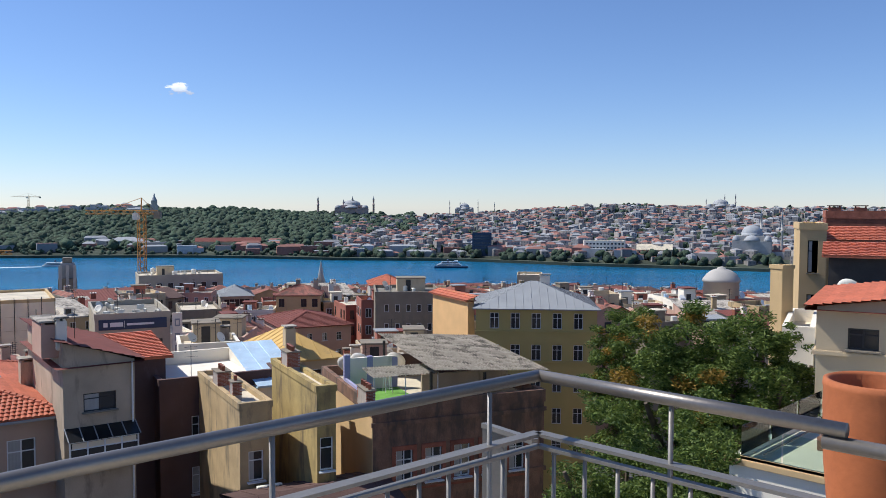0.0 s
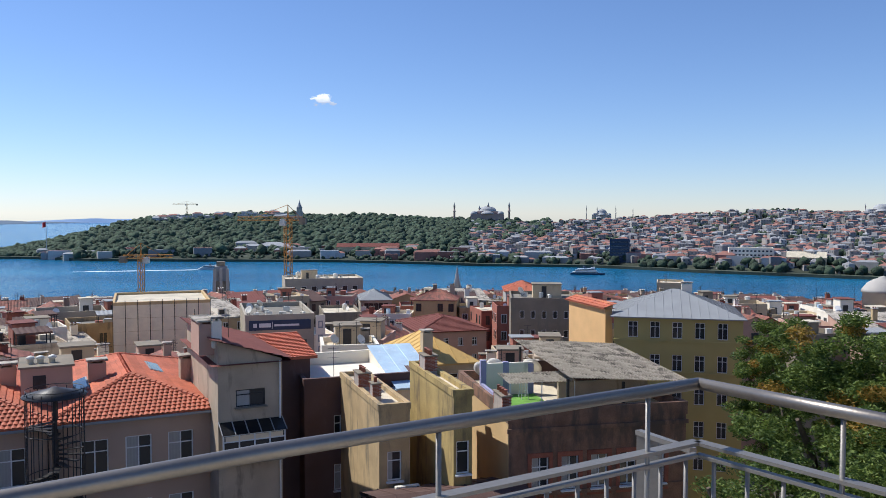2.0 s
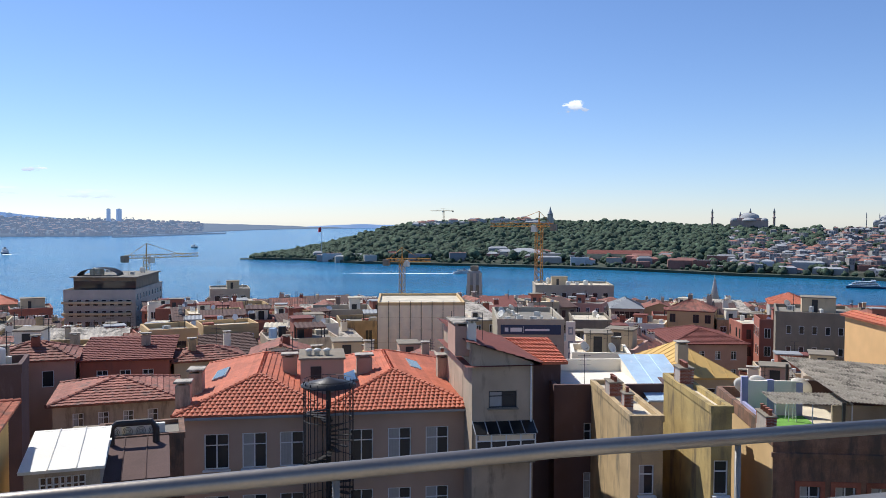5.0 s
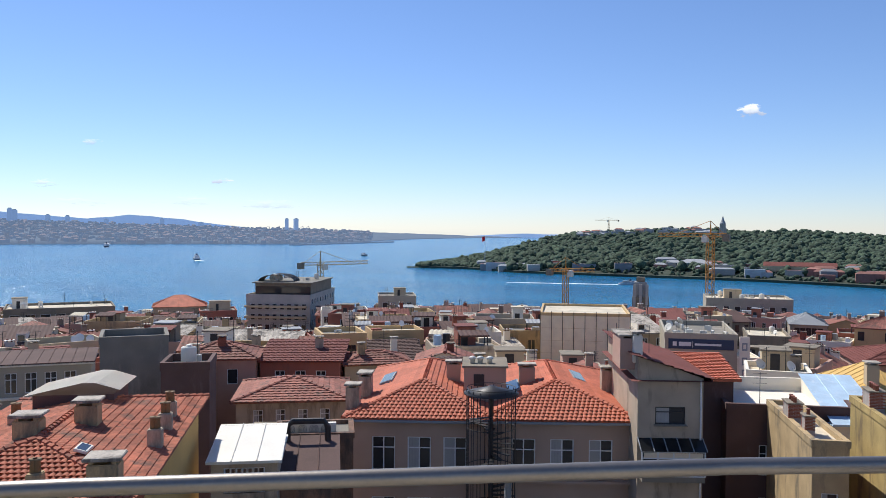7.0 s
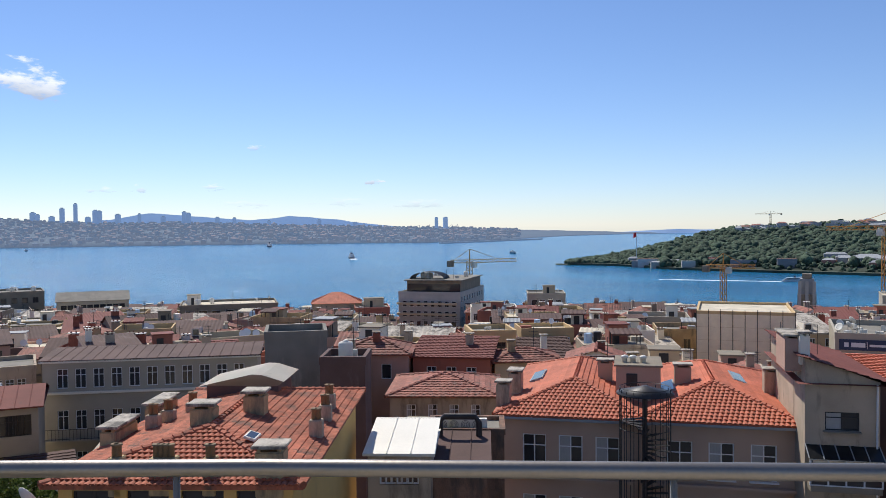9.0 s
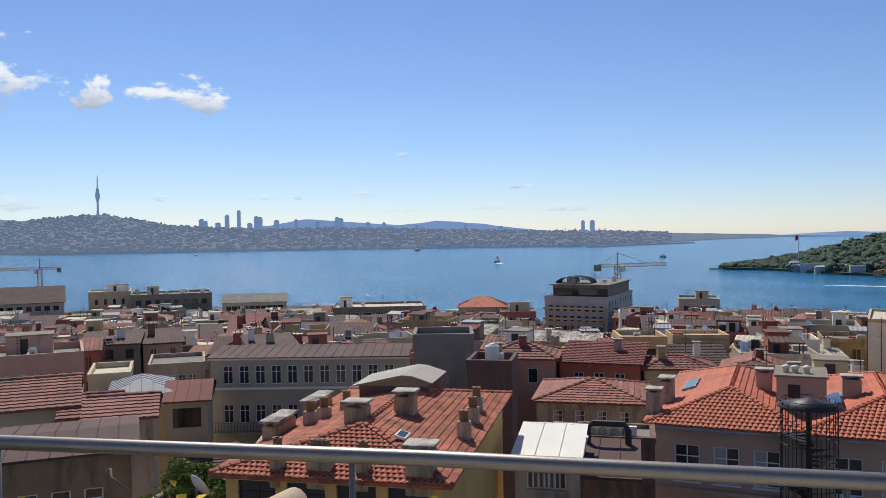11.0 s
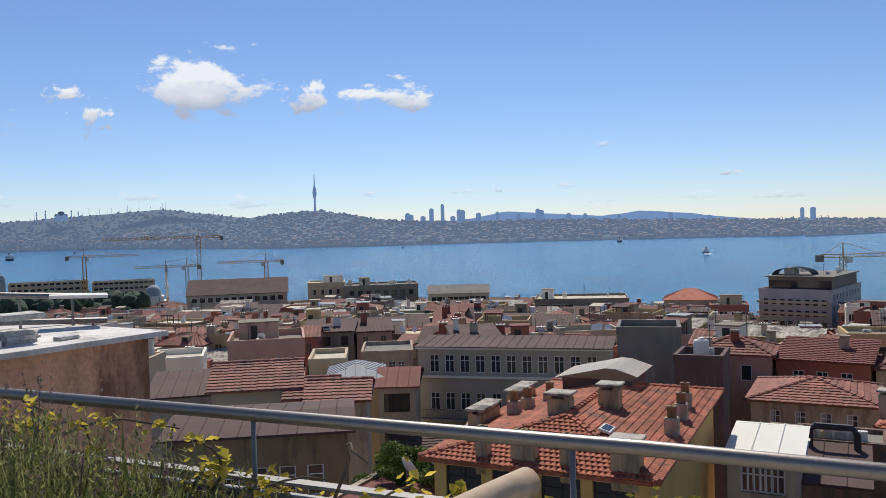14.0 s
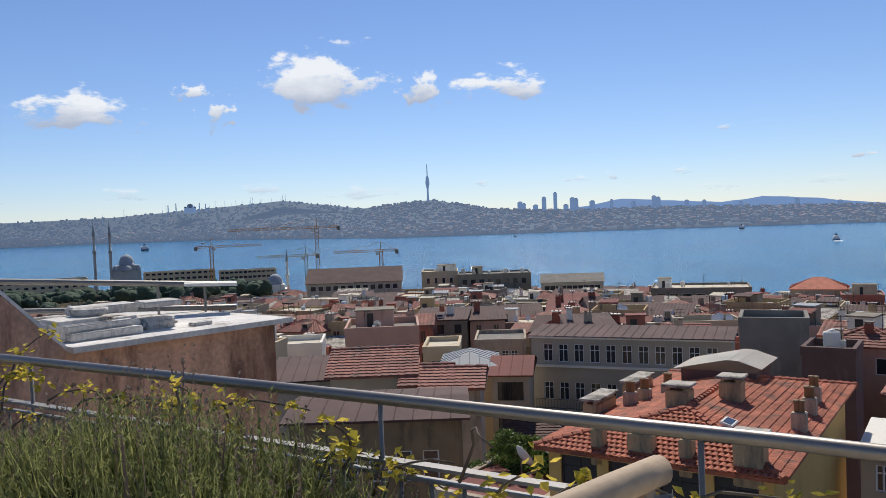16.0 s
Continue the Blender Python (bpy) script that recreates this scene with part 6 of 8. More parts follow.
RAIL_Z = -0.60
CORNER = along(2.297, 1.806, RAIL_Z)
RAIL = [CORNER, along(0.69, 1.91, RAIL_Z), along(-0.92, 1.893, RAIL_Z), along(-4.5, 1.673, RAIL_Z), along(-7.5, 1.5, RAIL_Z)]
SIDE = (Vector((2.6, 0.75, 0)) - Vector((CORNER.x, CORNER.y, 0))).normalized()


def side(s, z=0.0, out=0.0):
    """A spot s metres along the short edge from the corner."""
    n = Vector((-SIDE.y, SIDE.x, 0))
    return Vector((CORNER.x, CORNER.y, EYE + z)) + SIDE * s + n * out


rail = thing("terrace_railing", "stainless tube handrail on posts above an old grey balustrade", "railing")
for pts in (RAIL, [CORNER, side(1.04, RAIL_Z)], [side(0.98, RAIL_Z - 0.04), side(3.6, RAIL_Z - 0.04)]):
    bm = bmesh.new()
    tube(bm, pts, 0.0215, 16)
    part("handrail", bm, "stainless", rail, smooth=True)
POSTS = [along(a, rail_p(a)) for a in (2.05, 1.22, 0.1, -1.13, -2.21, -3.24, -4.3, -5.4, -6.5)] + [side(s) for s in (0.52, 1.2, 2.3, 3.3)]
for q in POSTS:
    bm = bmesh.new()
    tube(bm, ((q.x, q.y, EYE - 1.6), (q.x, q.y, EYE + RAIL_Z - 0.015)), 0.0085, 10)
    part("post", bm, "steel", rail, smooth=True)

LOW = -0.81
old = thing("old_balustrade", "old grey balustrade of flat bars and thin pickets", "balustrade")


def flat_bar(bm, p, q, wide, thick):
    d = (q - p).normalized()
    n = Vector((-d.y, d.x, 0)) * wide / 2
    u = Vector((0, 0, thick / 2))
    va = [bm.verts.new(p + s) for s in (n + u, n - u, -n - u, -n + u)]
    vb = [bm.verts.new(q + s) for s in (n + u, n - u, -n - u, -n + u)]
    for k in range(4):
        bm.faces.new((va[k], va[(k + 1) % 4], vb[(k + 1) % 4], vb[k]))
    bm.faces.new(va[::-1])
    bm.faces.new(vb)


def lowered(p, z):
    return Vector((p.x, p.y, EYE + z))


for a, b in zip(RAIL, RAIL[1:]):
    for z, wide, thick in ((LOW, 0.045, 0.012), (LOW - 0.045, 0.03, 0.012), (-1.5, 0.04, 0.012)):
        bm = bmesh.new()
        flat_bar(bm, lowered(a, z), lowered(b, z), wide, thick)
        part("bar", bm, "steel", old)
for z, wide, thick in ((LOW, 0.045, 0.012), (LOW - 0.045, 0.03, 0.012), (-1.5, 0.04, 0.012)):
    bm = bmesh.new()
    flat_bar(bm, side(0.0, z), side(3.5, z), wide, thick)
    part("bar", bm, "steel", old)
bm = bmesh.new()
tube(bm, ((0, 0, EYE - 1.5), (0, 0, EYE + LOW - 0.045)), 0.0075, 8)
PICKET = mesh_of("picket", bm, "steel", smooth=True)
a = 2.24
while a > -6.8:
    q = along(a, rail_p(a))
    part("picket", PICKET, None, old, m=Matrix.Translation((q.x, q.y, 0)))
    a -= 0.125
for k in range(26):
    q = side(0.07 + k * 0.13)
    part("picket", PICKET, None, old, m=Matrix.Translation((q.x, q.y, 0)))

# grey metal gate frame just outside the corner
gate = thing("gate_frame", "grey painted flat metal frame beside the railing corner", "metal frame")
g0, g1 = polar(-3.0, 3.35), polar(-4.5, 3.3)
bm = bmesh.new()
flat_bar(bm, Vector((g0.x, g0.y, EYE - 1.52)), Vector((g1.x, g1.y, EYE - 1.52)), 0.03, 1.22)
part("panel_post", bm, "steel", gate)
bm = bmesh.new()
flat_bar(bm, Vector((g0.x, g0.y, EYE - 0.90)), lowered(CORNER, LOW - 0.06) + Vector((0, 0.1, 0)), 0.03, 0.02)
part("top_bar", bm, "steel", gate)

# the terrace floor and the house below it
poly = [along(2.45, 1.95, -1.6), along(-7.7, 1.6, -1.6), along(-7.7, -9.0, -1.6), along(2.45, -9.0, -1.6)]
poly[0] = CORNER + Vector((0.02, 0.35, 0))
pts = [Vector((p.x, p.y, 0)) for p in (along(3.4, 1.95), along(0.69, 2.04), along(-0.92, 2.02), along(-7.6, 1.62), along(-7.6, -9.0), along(3.4, -9.0))]


def prism(bm, pts, z0, z1):
    lo = [bm.verts.new((p.x, p.y, z0)) for p in pts]
    hi = [bm.verts.new((p.x, p.y, z1)) for p in pts]
    n = len(pts)
    for k in range(n):
        bm.faces.new((lo[k], lo[(k + 1) % n], hi[(k + 1) % n], hi[k]))
    bm.faces.new(hi)
    bm.faces.new(lo[::-1])
    bmesh.ops.recalc_face_normals(bm, faces=bm.faces[:])


bm = bmesh.new()
prism(bm, pts, EYE - 1.85, EYE - 1.6)
tagged(new("floor", mesh_of("floor", bm, "screed")), "pale screed terrace floor", "floor", kind="structure")
inner = [p * 1.0 for p in pts]
bm = bmesh.new()
prism(bm, [Vector((p.x * 0.96, p.y * 0.96, 0)) for p in pts], 28.0, EYE - 1.86)
tagged(new("wall_terrace_house", mesh_of("wall_terrace_house", bm, "cream")), "cream walls of the house under the terrace", "wall", kind="structure")

# ---- terracotta pot by the short edge ----
c = polar(-28.4, 2.88)
pot = thing("plant_pot", "tall terracotta pot with a thick rim, half full of soil", "plant pot", pose(c.x, c.y, EYE - 1.6))
bm = bmesh.new()
lathe(bm, [(0.095, 0.0), (0.1, 0.02), (0.112, 0.4), (0.135, 0.62), (0.152, 0.8), (0.158, 0.98), (0.157, 1.03), (0.16, 1.045), (0.158, 1.062), (0.146, 1.066), (0.138, 1.055), (0.135, 0.9), (0.12, 0.85)], 48)
part("body", bm, "terracotta", pot, smooth=True)
bm = bmesh.new()
lathe(bm, [(0.134, 0.88), (0.08, 0.9), (0.012, 0.905)], 24)
part("soil", bm, "soil", pot)

# ---- planter with lavender inside the railing ----
r7 = random.Random(7)
pl = thing("planter", "long wooden planter of grey-green lavender beside the railing", "planter")
bm = bmesh.new()
q = [Vector((p.x, p.y, 0)) for p in (along(-1.85, rail_p(-1.85) - 0.12), along(-5.2, rail_p(-5.2) - 0.12), along(-5.2, rail_p(-5.2) - 0.5), along(-1.85, rail_p(-1.85) - 0.5))]
prism(bm, q, EYE - 1.599, EYE - 1.2)
part("box", bm, "wood", pl)
bm = bmesh.new()
prism(bm, [v + (sum(q, Vector()) / 4 - v) * 0.04 for v in q], EYE - 1.25, EYE - 1.19)
part("soil", bm, "soil", pl)
bm = bmesh.new()
bd = bmesh.new()
for k in range(5200):
    a = r7.uniform(-5.15, -1.8)
    pp = rail_p(a) - r7.uniform(0.1, 0.52)
    hump = 0.50 + 0.14 * noise.noise(Vector((a * 1.7, 0, 3))) + 0.08 * noise.noise(Vector((a * 5, pp * 5, 1)))
    hump *= stepped([(-5.2, 0.4), (-4.4, 0.48), (-3.6, 0.82), (-2.8, 1.1), (-2.2, 0.75), (-1.8, 0.3)], a)
    base = along(a, pp, -1.2)
    tip = base + Vector((r7.gauss(0, 0.09), r7.gauss(0, 0.09), hump * r7.uniform(0.55, 1.15)))
    mid = (base + tip) * 0.5 + Vector((r7.gauss(0, 0.02), r7.gauss(0, 0.02), 0.03))
    dry = r7.random() < 0.07
    w = Vector((r7.uniform(-1, 1), r7.uniform(-1, 1), 0)).normalized() * (0.003 if dry else 0.003)
    if dry:
        tip = tip + Vector((0, 0, 0.12))
    t = bd if dry else bm
    v = [t.verts.new(p) for p in (base - w, base + w, mid + w, tip, mid - w)]
    t.faces.new(v)
    for j in range(13 if not dry else 9):
        f = r7.uniform(0.35, 1.0) if not dry else r7.uniform(0.75, 1.02)
        o = base.lerp(tip, f)
        e = Vector((r7.uniform(-1, 1), r7.uniform(-1, 1), r7.uniform(0.3, 1.4))).normalized() * (0.03 if not dry else 0.014)
        s = e.cross(Vector((r7.uniform(-1, 1), r7.uniform(-1, 1), 0.2))).normalized() * (0.0026 if not dry else 0.006)
        t.faces.new([t.verts.new(p) for p in (o - s, o + s, o + e)])
part("lavender", bm, "leaf_lav", pl, "grey-green lavender stalks")
part("dry_bloom", bd, "leaf_dry", pl, "dry brown flower stalks")

# ---- vines winding along the railing ----
vine = thing("vine", "thin brown vine with yellow-green leaves winding on the railing", "climbing plant")
bm = bmesh.new()
lf = bmesh.new()
r9 = random.Random(9)
for k in range(19):
    a = -4.9 + k * 0.215 + r9.uniform(-0.1, 0.1)
    p = along(a, rail_p(a) - r9.uniform(0.03, 0.12), r9.uniform(-0.95, -0.72))
    pts = [p.copy()]
    d = Vector((r9.uniform(-0.2, 0.9), r9.uniform(0.0, 0.9), 1.1)).normalized()
    for j in range(r9.randint(4, 8)):
        d = (d + Vector((r9.gauss(0.1, 0.25), r9.gauss(0.1, 0.25), r9.gauss(-0.16, 0.16)))).normalized()
        p = p + d * 0.075
        pts.append(p.copy())
    tube(bm, pts, 0.006, 5, r_end=0.003)
    for c0 in pts[1:]:
        if r9.random() < 0.5:
            continue
        for j in range(r9.randint(9, 16)):
            o = c0 + Vector((r9.gauss(0, 0.024), r9.gauss(0, 0.024), r9.gauss(0.0, 0.02)))
            e = Vector((r9.uniform(-1, 1), r9.uniform(-1, 1), r9.uniform(-0.7, 0.5))).normalized() * r9.uniform(0.026, 0.048)
            s = e.cross(Vector((r9.uniform(-0.5, 0.5), r9.uniform(-0.5, 0.5), 1))).normalized() * e.length * 0.36
            up = Vector((0, 0, 0.006))
            m0, m1, m2 = lf.verts.new(o), lf.verts.new(o + e * 0.5 - up), lf.verts.new(o + e)
            l1, r1 = lf.verts.new(o + e * 0.45 + s + up), lf.verts.new(o + e * 0.45 - s + up)
            lf.faces.new((m0, m1, l1))
            lf.faces.new((m1, m2, l1))
            lf.faces.new((m0, r1, m1))
            lf.faces.new((m1, r1, m2))
part("stem", bm, "bark", vine, smooth=True)["kind"] = "stuff"
part("leaves", lf, "leaf_vine", vine)
vine.location = (0, 0, 0)

# ---- deck chair ----
chair = thing("deck_chair", "pale timber deck chair with a folded striped cloth", "chair")
OFF = Vector((-0.077, -0.477, 0))
p0, p1 = OFF + polar(66.6, 1.52, EYE - 0.47), OFF + polar(77.0, 1.22, EYE - 0.475)
bm = bmesh.new()
pts = [p0 + (p1 - p0) * (k / 6) + Vector((0, 0, -0.008 * (k / 6 - 0.2) ** 2)) for k in range(7)]
tube(bm, pts, 0.028, 14)
part("back_rail", bm, "wood", chair, smooth=True)
for q in (p0.lerp(p1, 0.12), p0.lerp(p1, 0.9)):
    bm = bmesh.new()
    tube(bm, ((q.x, q.y, EYE - 1.6), (q.x, q.y, q.z - 0.01)), 0.018, 10)
    part("leg", bm, "wood", chair, smooth=True)
bm = bmesh.new()
n = 10
rows = []
for k in range(n + 1):
    u = k / n
    row = []
    for j in range(7):
        w = j / 6
        p = p0.lerp(p1, 0.02 + 0.2 * u) + Vector((0.015, 0.02, -0.03 - 0.3 * w)) + Vector((0.03, 0.02, 0)) * math.sin(w * 3 + u * 6) * 0.35
        row.append(bm.verts.new(p))
    rows.append(row)
for a, b in zip(rows, rows[1:]):
    for j in range(6):
        bm.faces.new((a[j], a[j + 1], b[j + 1], b[j]))
bmesh.ops.solidify(bm, geom=bm.faces[:], thickness=0.006)
part("cloth", bm, "curtain", chair, "pale striped cloth", smooth=True)

# ---- the neighbouring roof wall with white slabs ----
J, RR, K = OFF + polar(106.1, 7.0), OFF + polar(93.0, 7.95), OFF + polar(113.9, 6.0)
zJ = EYE - 0.925
M["grimy_slab"] = mat("grimy white stone slabs", (0.62, 0.58, 0.52), 0.95, 0.3, 2.2, 30, 0.4, stain=(0.10, 0.085, 0.07), stain_at=0.5)
M["grimy_coping"] = mat("weathered white coping", (0.70, 0.66, 0.60), 0.95, 0.2, 2.5, 30, 0.2, stain=(0.24, 0.19, 0.15), stain_at=0.55)
M["clay_render"] = mat("peeling terracotta render", (0.62, 0.36, 0.23), 0.95, 0.3, 1.6, 25, 0.4, stain=(0.24, 0.12, 0.075), stain_at=0.54)
nb = thing("neighbour_roof", "peeling terracotta-rendered roof wall with white slabs on top", "roof wall")
back = Vector((-(RR - J).y, (RR - J).x, 0)).normalized()
if back.dot(J) < 0:
    back = -back
bm = bmesh.new()
prism(bm, [J, RR, RR + back * 2.6, J + back * 2.6], 26.0, zJ)
part("wall", bm, "clay_render", nb)
bm = bmesh.new()
prism(bm, [J - back * 0.1, RR - back * 0.1 + (RR - J).normalized() * 0.15, RR + back * 2.6, J + back * 2.6], zJ + 0.002, zJ + 0.05)
part("coping", bm, "grimy_coping", nb)
u = (RR - J).normalized()
for a, w, h, y in ((0.05, 0.75, 0.17, 0.25), (0.82, 0.42, 0.15, 0.3), (1.3, 0.5, 0.1, 0.32), (0.15, 0.6, 0.14, 0.8), (1.7, 0.16, 0.08, 0.35)):
    o = J + u * (a * 0.62) + back * y
    bm = bmesh.new()
    prism(bm, [o, o + u * w * 0.62, o + u * w * 0.62 + back * 0.45, o + back * 0.45], zJ + 0.05, zJ + 0.05 + h)
    bmesh.ops.bevel(bm, geom=bm.edges[:], offset=0.03, segments=2, affect="EDGES", clamp_overlap=True)
    part("slab", bm, "grimy_slab", nb)
for a, y, w, dd, h, rz, tip in ((0.12, 0.16, 0.9, 0.30, 0.07, 2, 0.0), (0.10, 0.2, 0.85, 0.28, 0.06, 5, 0.07), (1.0, 0.3, 0.5, 0.3, 0.05, -9, 0.2), (1.15, 0.5, 0.35, 0.22, 0.04, 21, 0.0), (0.5, 0.75, 0.8, 0.3, 0.08, -3, 0.14), (1.5, 0.15, 0.3, 0.12, 0.03, 8, 0.0)):
    o = J + u * a * 0.8 + back * y
    bm = rounded(0, 0, 0, w * 0.7, dd, h, r=0.012)
    part("slab", bm, "grimy_slab", nb, m=Matrix.Translation((o.x, o.y, zJ + 0.052 + tip)) @ pose(0, 0, 0, 0, 0, math.degrees(math.atan2(u.y, u.x)) + rz))
o = J + u * 0.42 + back * 0.55
bm = bmesh.new()
lathe(bm, [(0.08, 0.0), (0.14, 0.03), (0.16, 0.08), (0.14, 0.085), (0.11, 0.04), (0.02, 0.03)], 18)
part("bowl", bm, "grimy_slab", nb, "round stone bowl", m=Matrix.Translation((o.x, o.y, zJ + 0.2)))
# its gable rises towards the back of the terrace
gb = thing("neighbour_gable", "peeling rendered gable with a pale sloping coping", "gable wall")
bm = bmesh.new()
zK = EYE + 0.1
th = Vector((0.2, 0.05, 0))
th = Vector((-(K - J).y, (K - J).x, 0)).normalized() * 0.25
if th.dot(J) < 0:
    th = -th
v = [bm.verts.new(p) for p in (Vector((J.x, J.y, 26)), Vector((K.x, K.y, 26)), Vector((K.x, K.y, zK)), Vector((J.x, J.y, zJ)))]
w = [bm.verts.new(x.co + th) for x in v]
bm.faces.new(v)
bm.faces.new(w[::-1])
for k in range(4):
    bm.faces.new((v[k], w[k], w[(k + 1) % 4], v[(k + 1) % 4]))
part("wall", bm, "clay_render", gb)
bm = bmesh.new()
pa, pb = Vector((J.x, J.y, zJ + 0.03)) + th * 0.5, Vector((K.x, K.y, zK + 0.03)) + th * 0.5
flat_bar(bm, pa, pb, 0.3, 0.035)
part("coping", bm, "grimy_coping", gb)
# pipe frame over the neighbouring roof
pf = thing("pipe_frame", "thin grey pipe frame over the neighbouring roof", "pipe frame")
for az0, el0, az1, el1, d in ((116, -2.2, 96.5, -3.75, 9.0), (116, -4.2, 95.5, -5.35, 9.2)):
    bm = bmesh.new()
    tube(bm, (OFF + polar(az0, d, EYE + d * math.tan(radians(el0))), OFF + polar(az1, d, EYE + d * math.tan(radians(el1)))), 0.03, 8)
    part("pipe", bm, "steel", pf)
for az0, e0 in ((110.5, -2.6), (100.5, -3.4), (97.5, -3.65)):
    q = OFF + polar(az0, 9.0, 0)
    bm = bmesh.new()
    tube(bm, ((q.x, q.y, zJ + 0.04), (q.x, q.y, EYE + 9.0 * math.tan(radians(e0)))), 0.015, 6)
    part("upright", bm, "steel", pf)
bm = bmesh.new()
flat_bar(bm, OFF + polar(98.8, 8.9, EYE - 8.9 * math.tan(radians(3.6))), OFF + polar(95.4, 8.9, EYE - 8.9 * math.tan(radians(3.75))), 0.35, 0.03)
part("cover", bm, "white_sheet", pf)


# ---- landmarks, cranes, ships, clouds ----
def spot(az, el, d):
    return polar(az, d, EYE + d * math.tan(radians(el)))


def minaret(parent, x, y, z0, h, r, stone="stone"):
    bm = bmesh.new()
    lathe(bm, [(r * 1.5, 0), (r * 1.5, h * 0.1), (r, h * 0.16), (r * 0.95, h * 0.55), (r * 1.5, h * 0.575), (r * 1.5, h * 0.6), (r * 0.85, h * 0.6), (r * 0.8, h * 0.80), (r * 1.05, h * 0.805)], 12, (x, y, z0))
    m = part("minaret", bm, stone, parent)
    bm = bmesh.new()
    lathe(bm, [(r * 1.05, h * 0.805), (r * 0.5, h * 0.91), (0.06, h), (0.02, h * 1.02)], 12, (x, y, z0))
    part("cap", bm, "lead", m)


def mosque(label, az, d, base_el, dome_el, width, mins, body="stone", semi=True, mr=0.0):
    """A domed mosque; mins: (azimuth, elevation of the tip)."""
    o = spot(az, base_el, d)
    top = EYE + d * math.tan(radians(dome_el))
    h = top - o.z
    ob = thing("mosque", label, "mosque", Matrix.Translation(o) @ pose(0, 0, 0, 0, 0, az))
    w = width
    part("body", rounded(-w * 0.5, -w * 0.4, -8, w * 0.5, w * 0.5, h * 0.46, r=w * 0.02), body, ob)
    part("body", rounded(-w * 0.34, -w * 0.3, h * 0.44, w * 0.34, w * 0.4, h * 0.62, r=w * 0.02), body, ob)
    bm = bmesh.new()
    R = w * 0.27
    lathe(bm, [(R, h * 0.6), (R, h * 0.68)] + [(R * math.cos(t * math.pi / 18), h * 0.68 + (h * 0.3) * math.sin(t * math.pi / 18)) for t in range(0, 9)] + [(0.02 * R, h * 0.985), (0.02 * R, h * 1.06)], 24)
    part("dome", bm, "lead", ob)
    if semi:
        for x, y, q in ((-0.33, 0, 0.15), (0.33, 0, 0.15), (0, -0.3, 0.2), (-0.4, -0.3, 0.1), (0.4, -0.3, 0.1)):
            bm = bmesh.new()
            lathe(bm, [(w * q * math.cos(t * math.pi / 12), h * 0.44 + h * 0.2 * math.sin(t * math.pi / 12)) for t in range(0, 6)], 16, (x * w, y * w, 0))
            part("half_dome", bm, "lead", ob)
    inv = (Matrix.Translation(o) @ pose(0, 0, 0, 0, 0, az)).inverted()
    for k, (ma, me) in enumerate(mins):
        p = inv @ spot(ma, me, d + (-6 if k % 2 else 14))
        minaret(ob, p.x, p.y, -6, p.z + 6, mr or max(0.9, w * 0.018), body)
    return ob


M["pink_stone"] = mat("pinkish weathered stone", (0.40, 0.31, 0.28), 0.95, 0.1, 0.1, 2, 0.0)
mosque("great domed mosque with four minarets on the old city ridge", 6.4, 1480, -0.45, 0.55, 60, [(8.71, 0.81), (6.33, 0.83), (4.87, 0.84), (6.95, 0.6)], "pink_stone", mr=1.9)
mosque("domed mosque with slender minarets on the skyline", -1.5, 1500, -0.45, 0.36, 34, [(-0.47, 0.58), (-1.2, 0.55), (-2.46, 0.59), (-3.61, 0.43)], mr=0.8)
mosque("hilltop mosque with a wide dome and minarets", -18.8, 1380, -0.2, 0.66, 44, [(-17.89, 0.69), (-19.73, 1.07), (-19.05, 1.0)], mr=1.0)
mosque("harbour mosque with stacked half domes", -20.8, 800, -2.9, -1.0, 34, [(-21.35, 0.1), (-22.62, -0.04)], mr=1.0)
mosque("waterfront mosque with a lead dome and twin minarets", 102.4, 560, -3.4, -1.4, 17, [(104.3, 0.74), (102.0 + 1.35, 0.78)], mr=0.9)
mosque("small domed mosque with one minaret among trees", 92.9, 330, -5.2, -3.2, 11, [(92.05, -1.55)], "white_wall", mr=0.6, semi=False)
mosque("hazy domed mosque with thin minarets on the far hill", 98.2, 4500, 1.25, 1.75, 60, [(99.6, 1.75), (99.1, 1.85), (97.6, 1.85), (97.2, 1.75)], "a_tower", mr=3)

# palace tower
o = spot(19.5, -0.5, 1330)
pt = thing("palace_tower", "square stone palace tower with a pointed grey spire", "tower", Matrix.Translation(o))
part("shaft", rounded(-4.5, -4.5, -10, 4.5, 4.5, 15, r=0.3), "stone", pt)
part("belfry", rounded(-3.6, -3.6, 15, 3.6, 3.6, 21, r=0.3), "stone", pt)
bm = bmesh.new()
lathe(bm, [(5.2, 21), (4.4, 22), (2.0, 27), (0.6, 32), (0.1, 34)], 8)
part("spire", bm, "lead", pt)

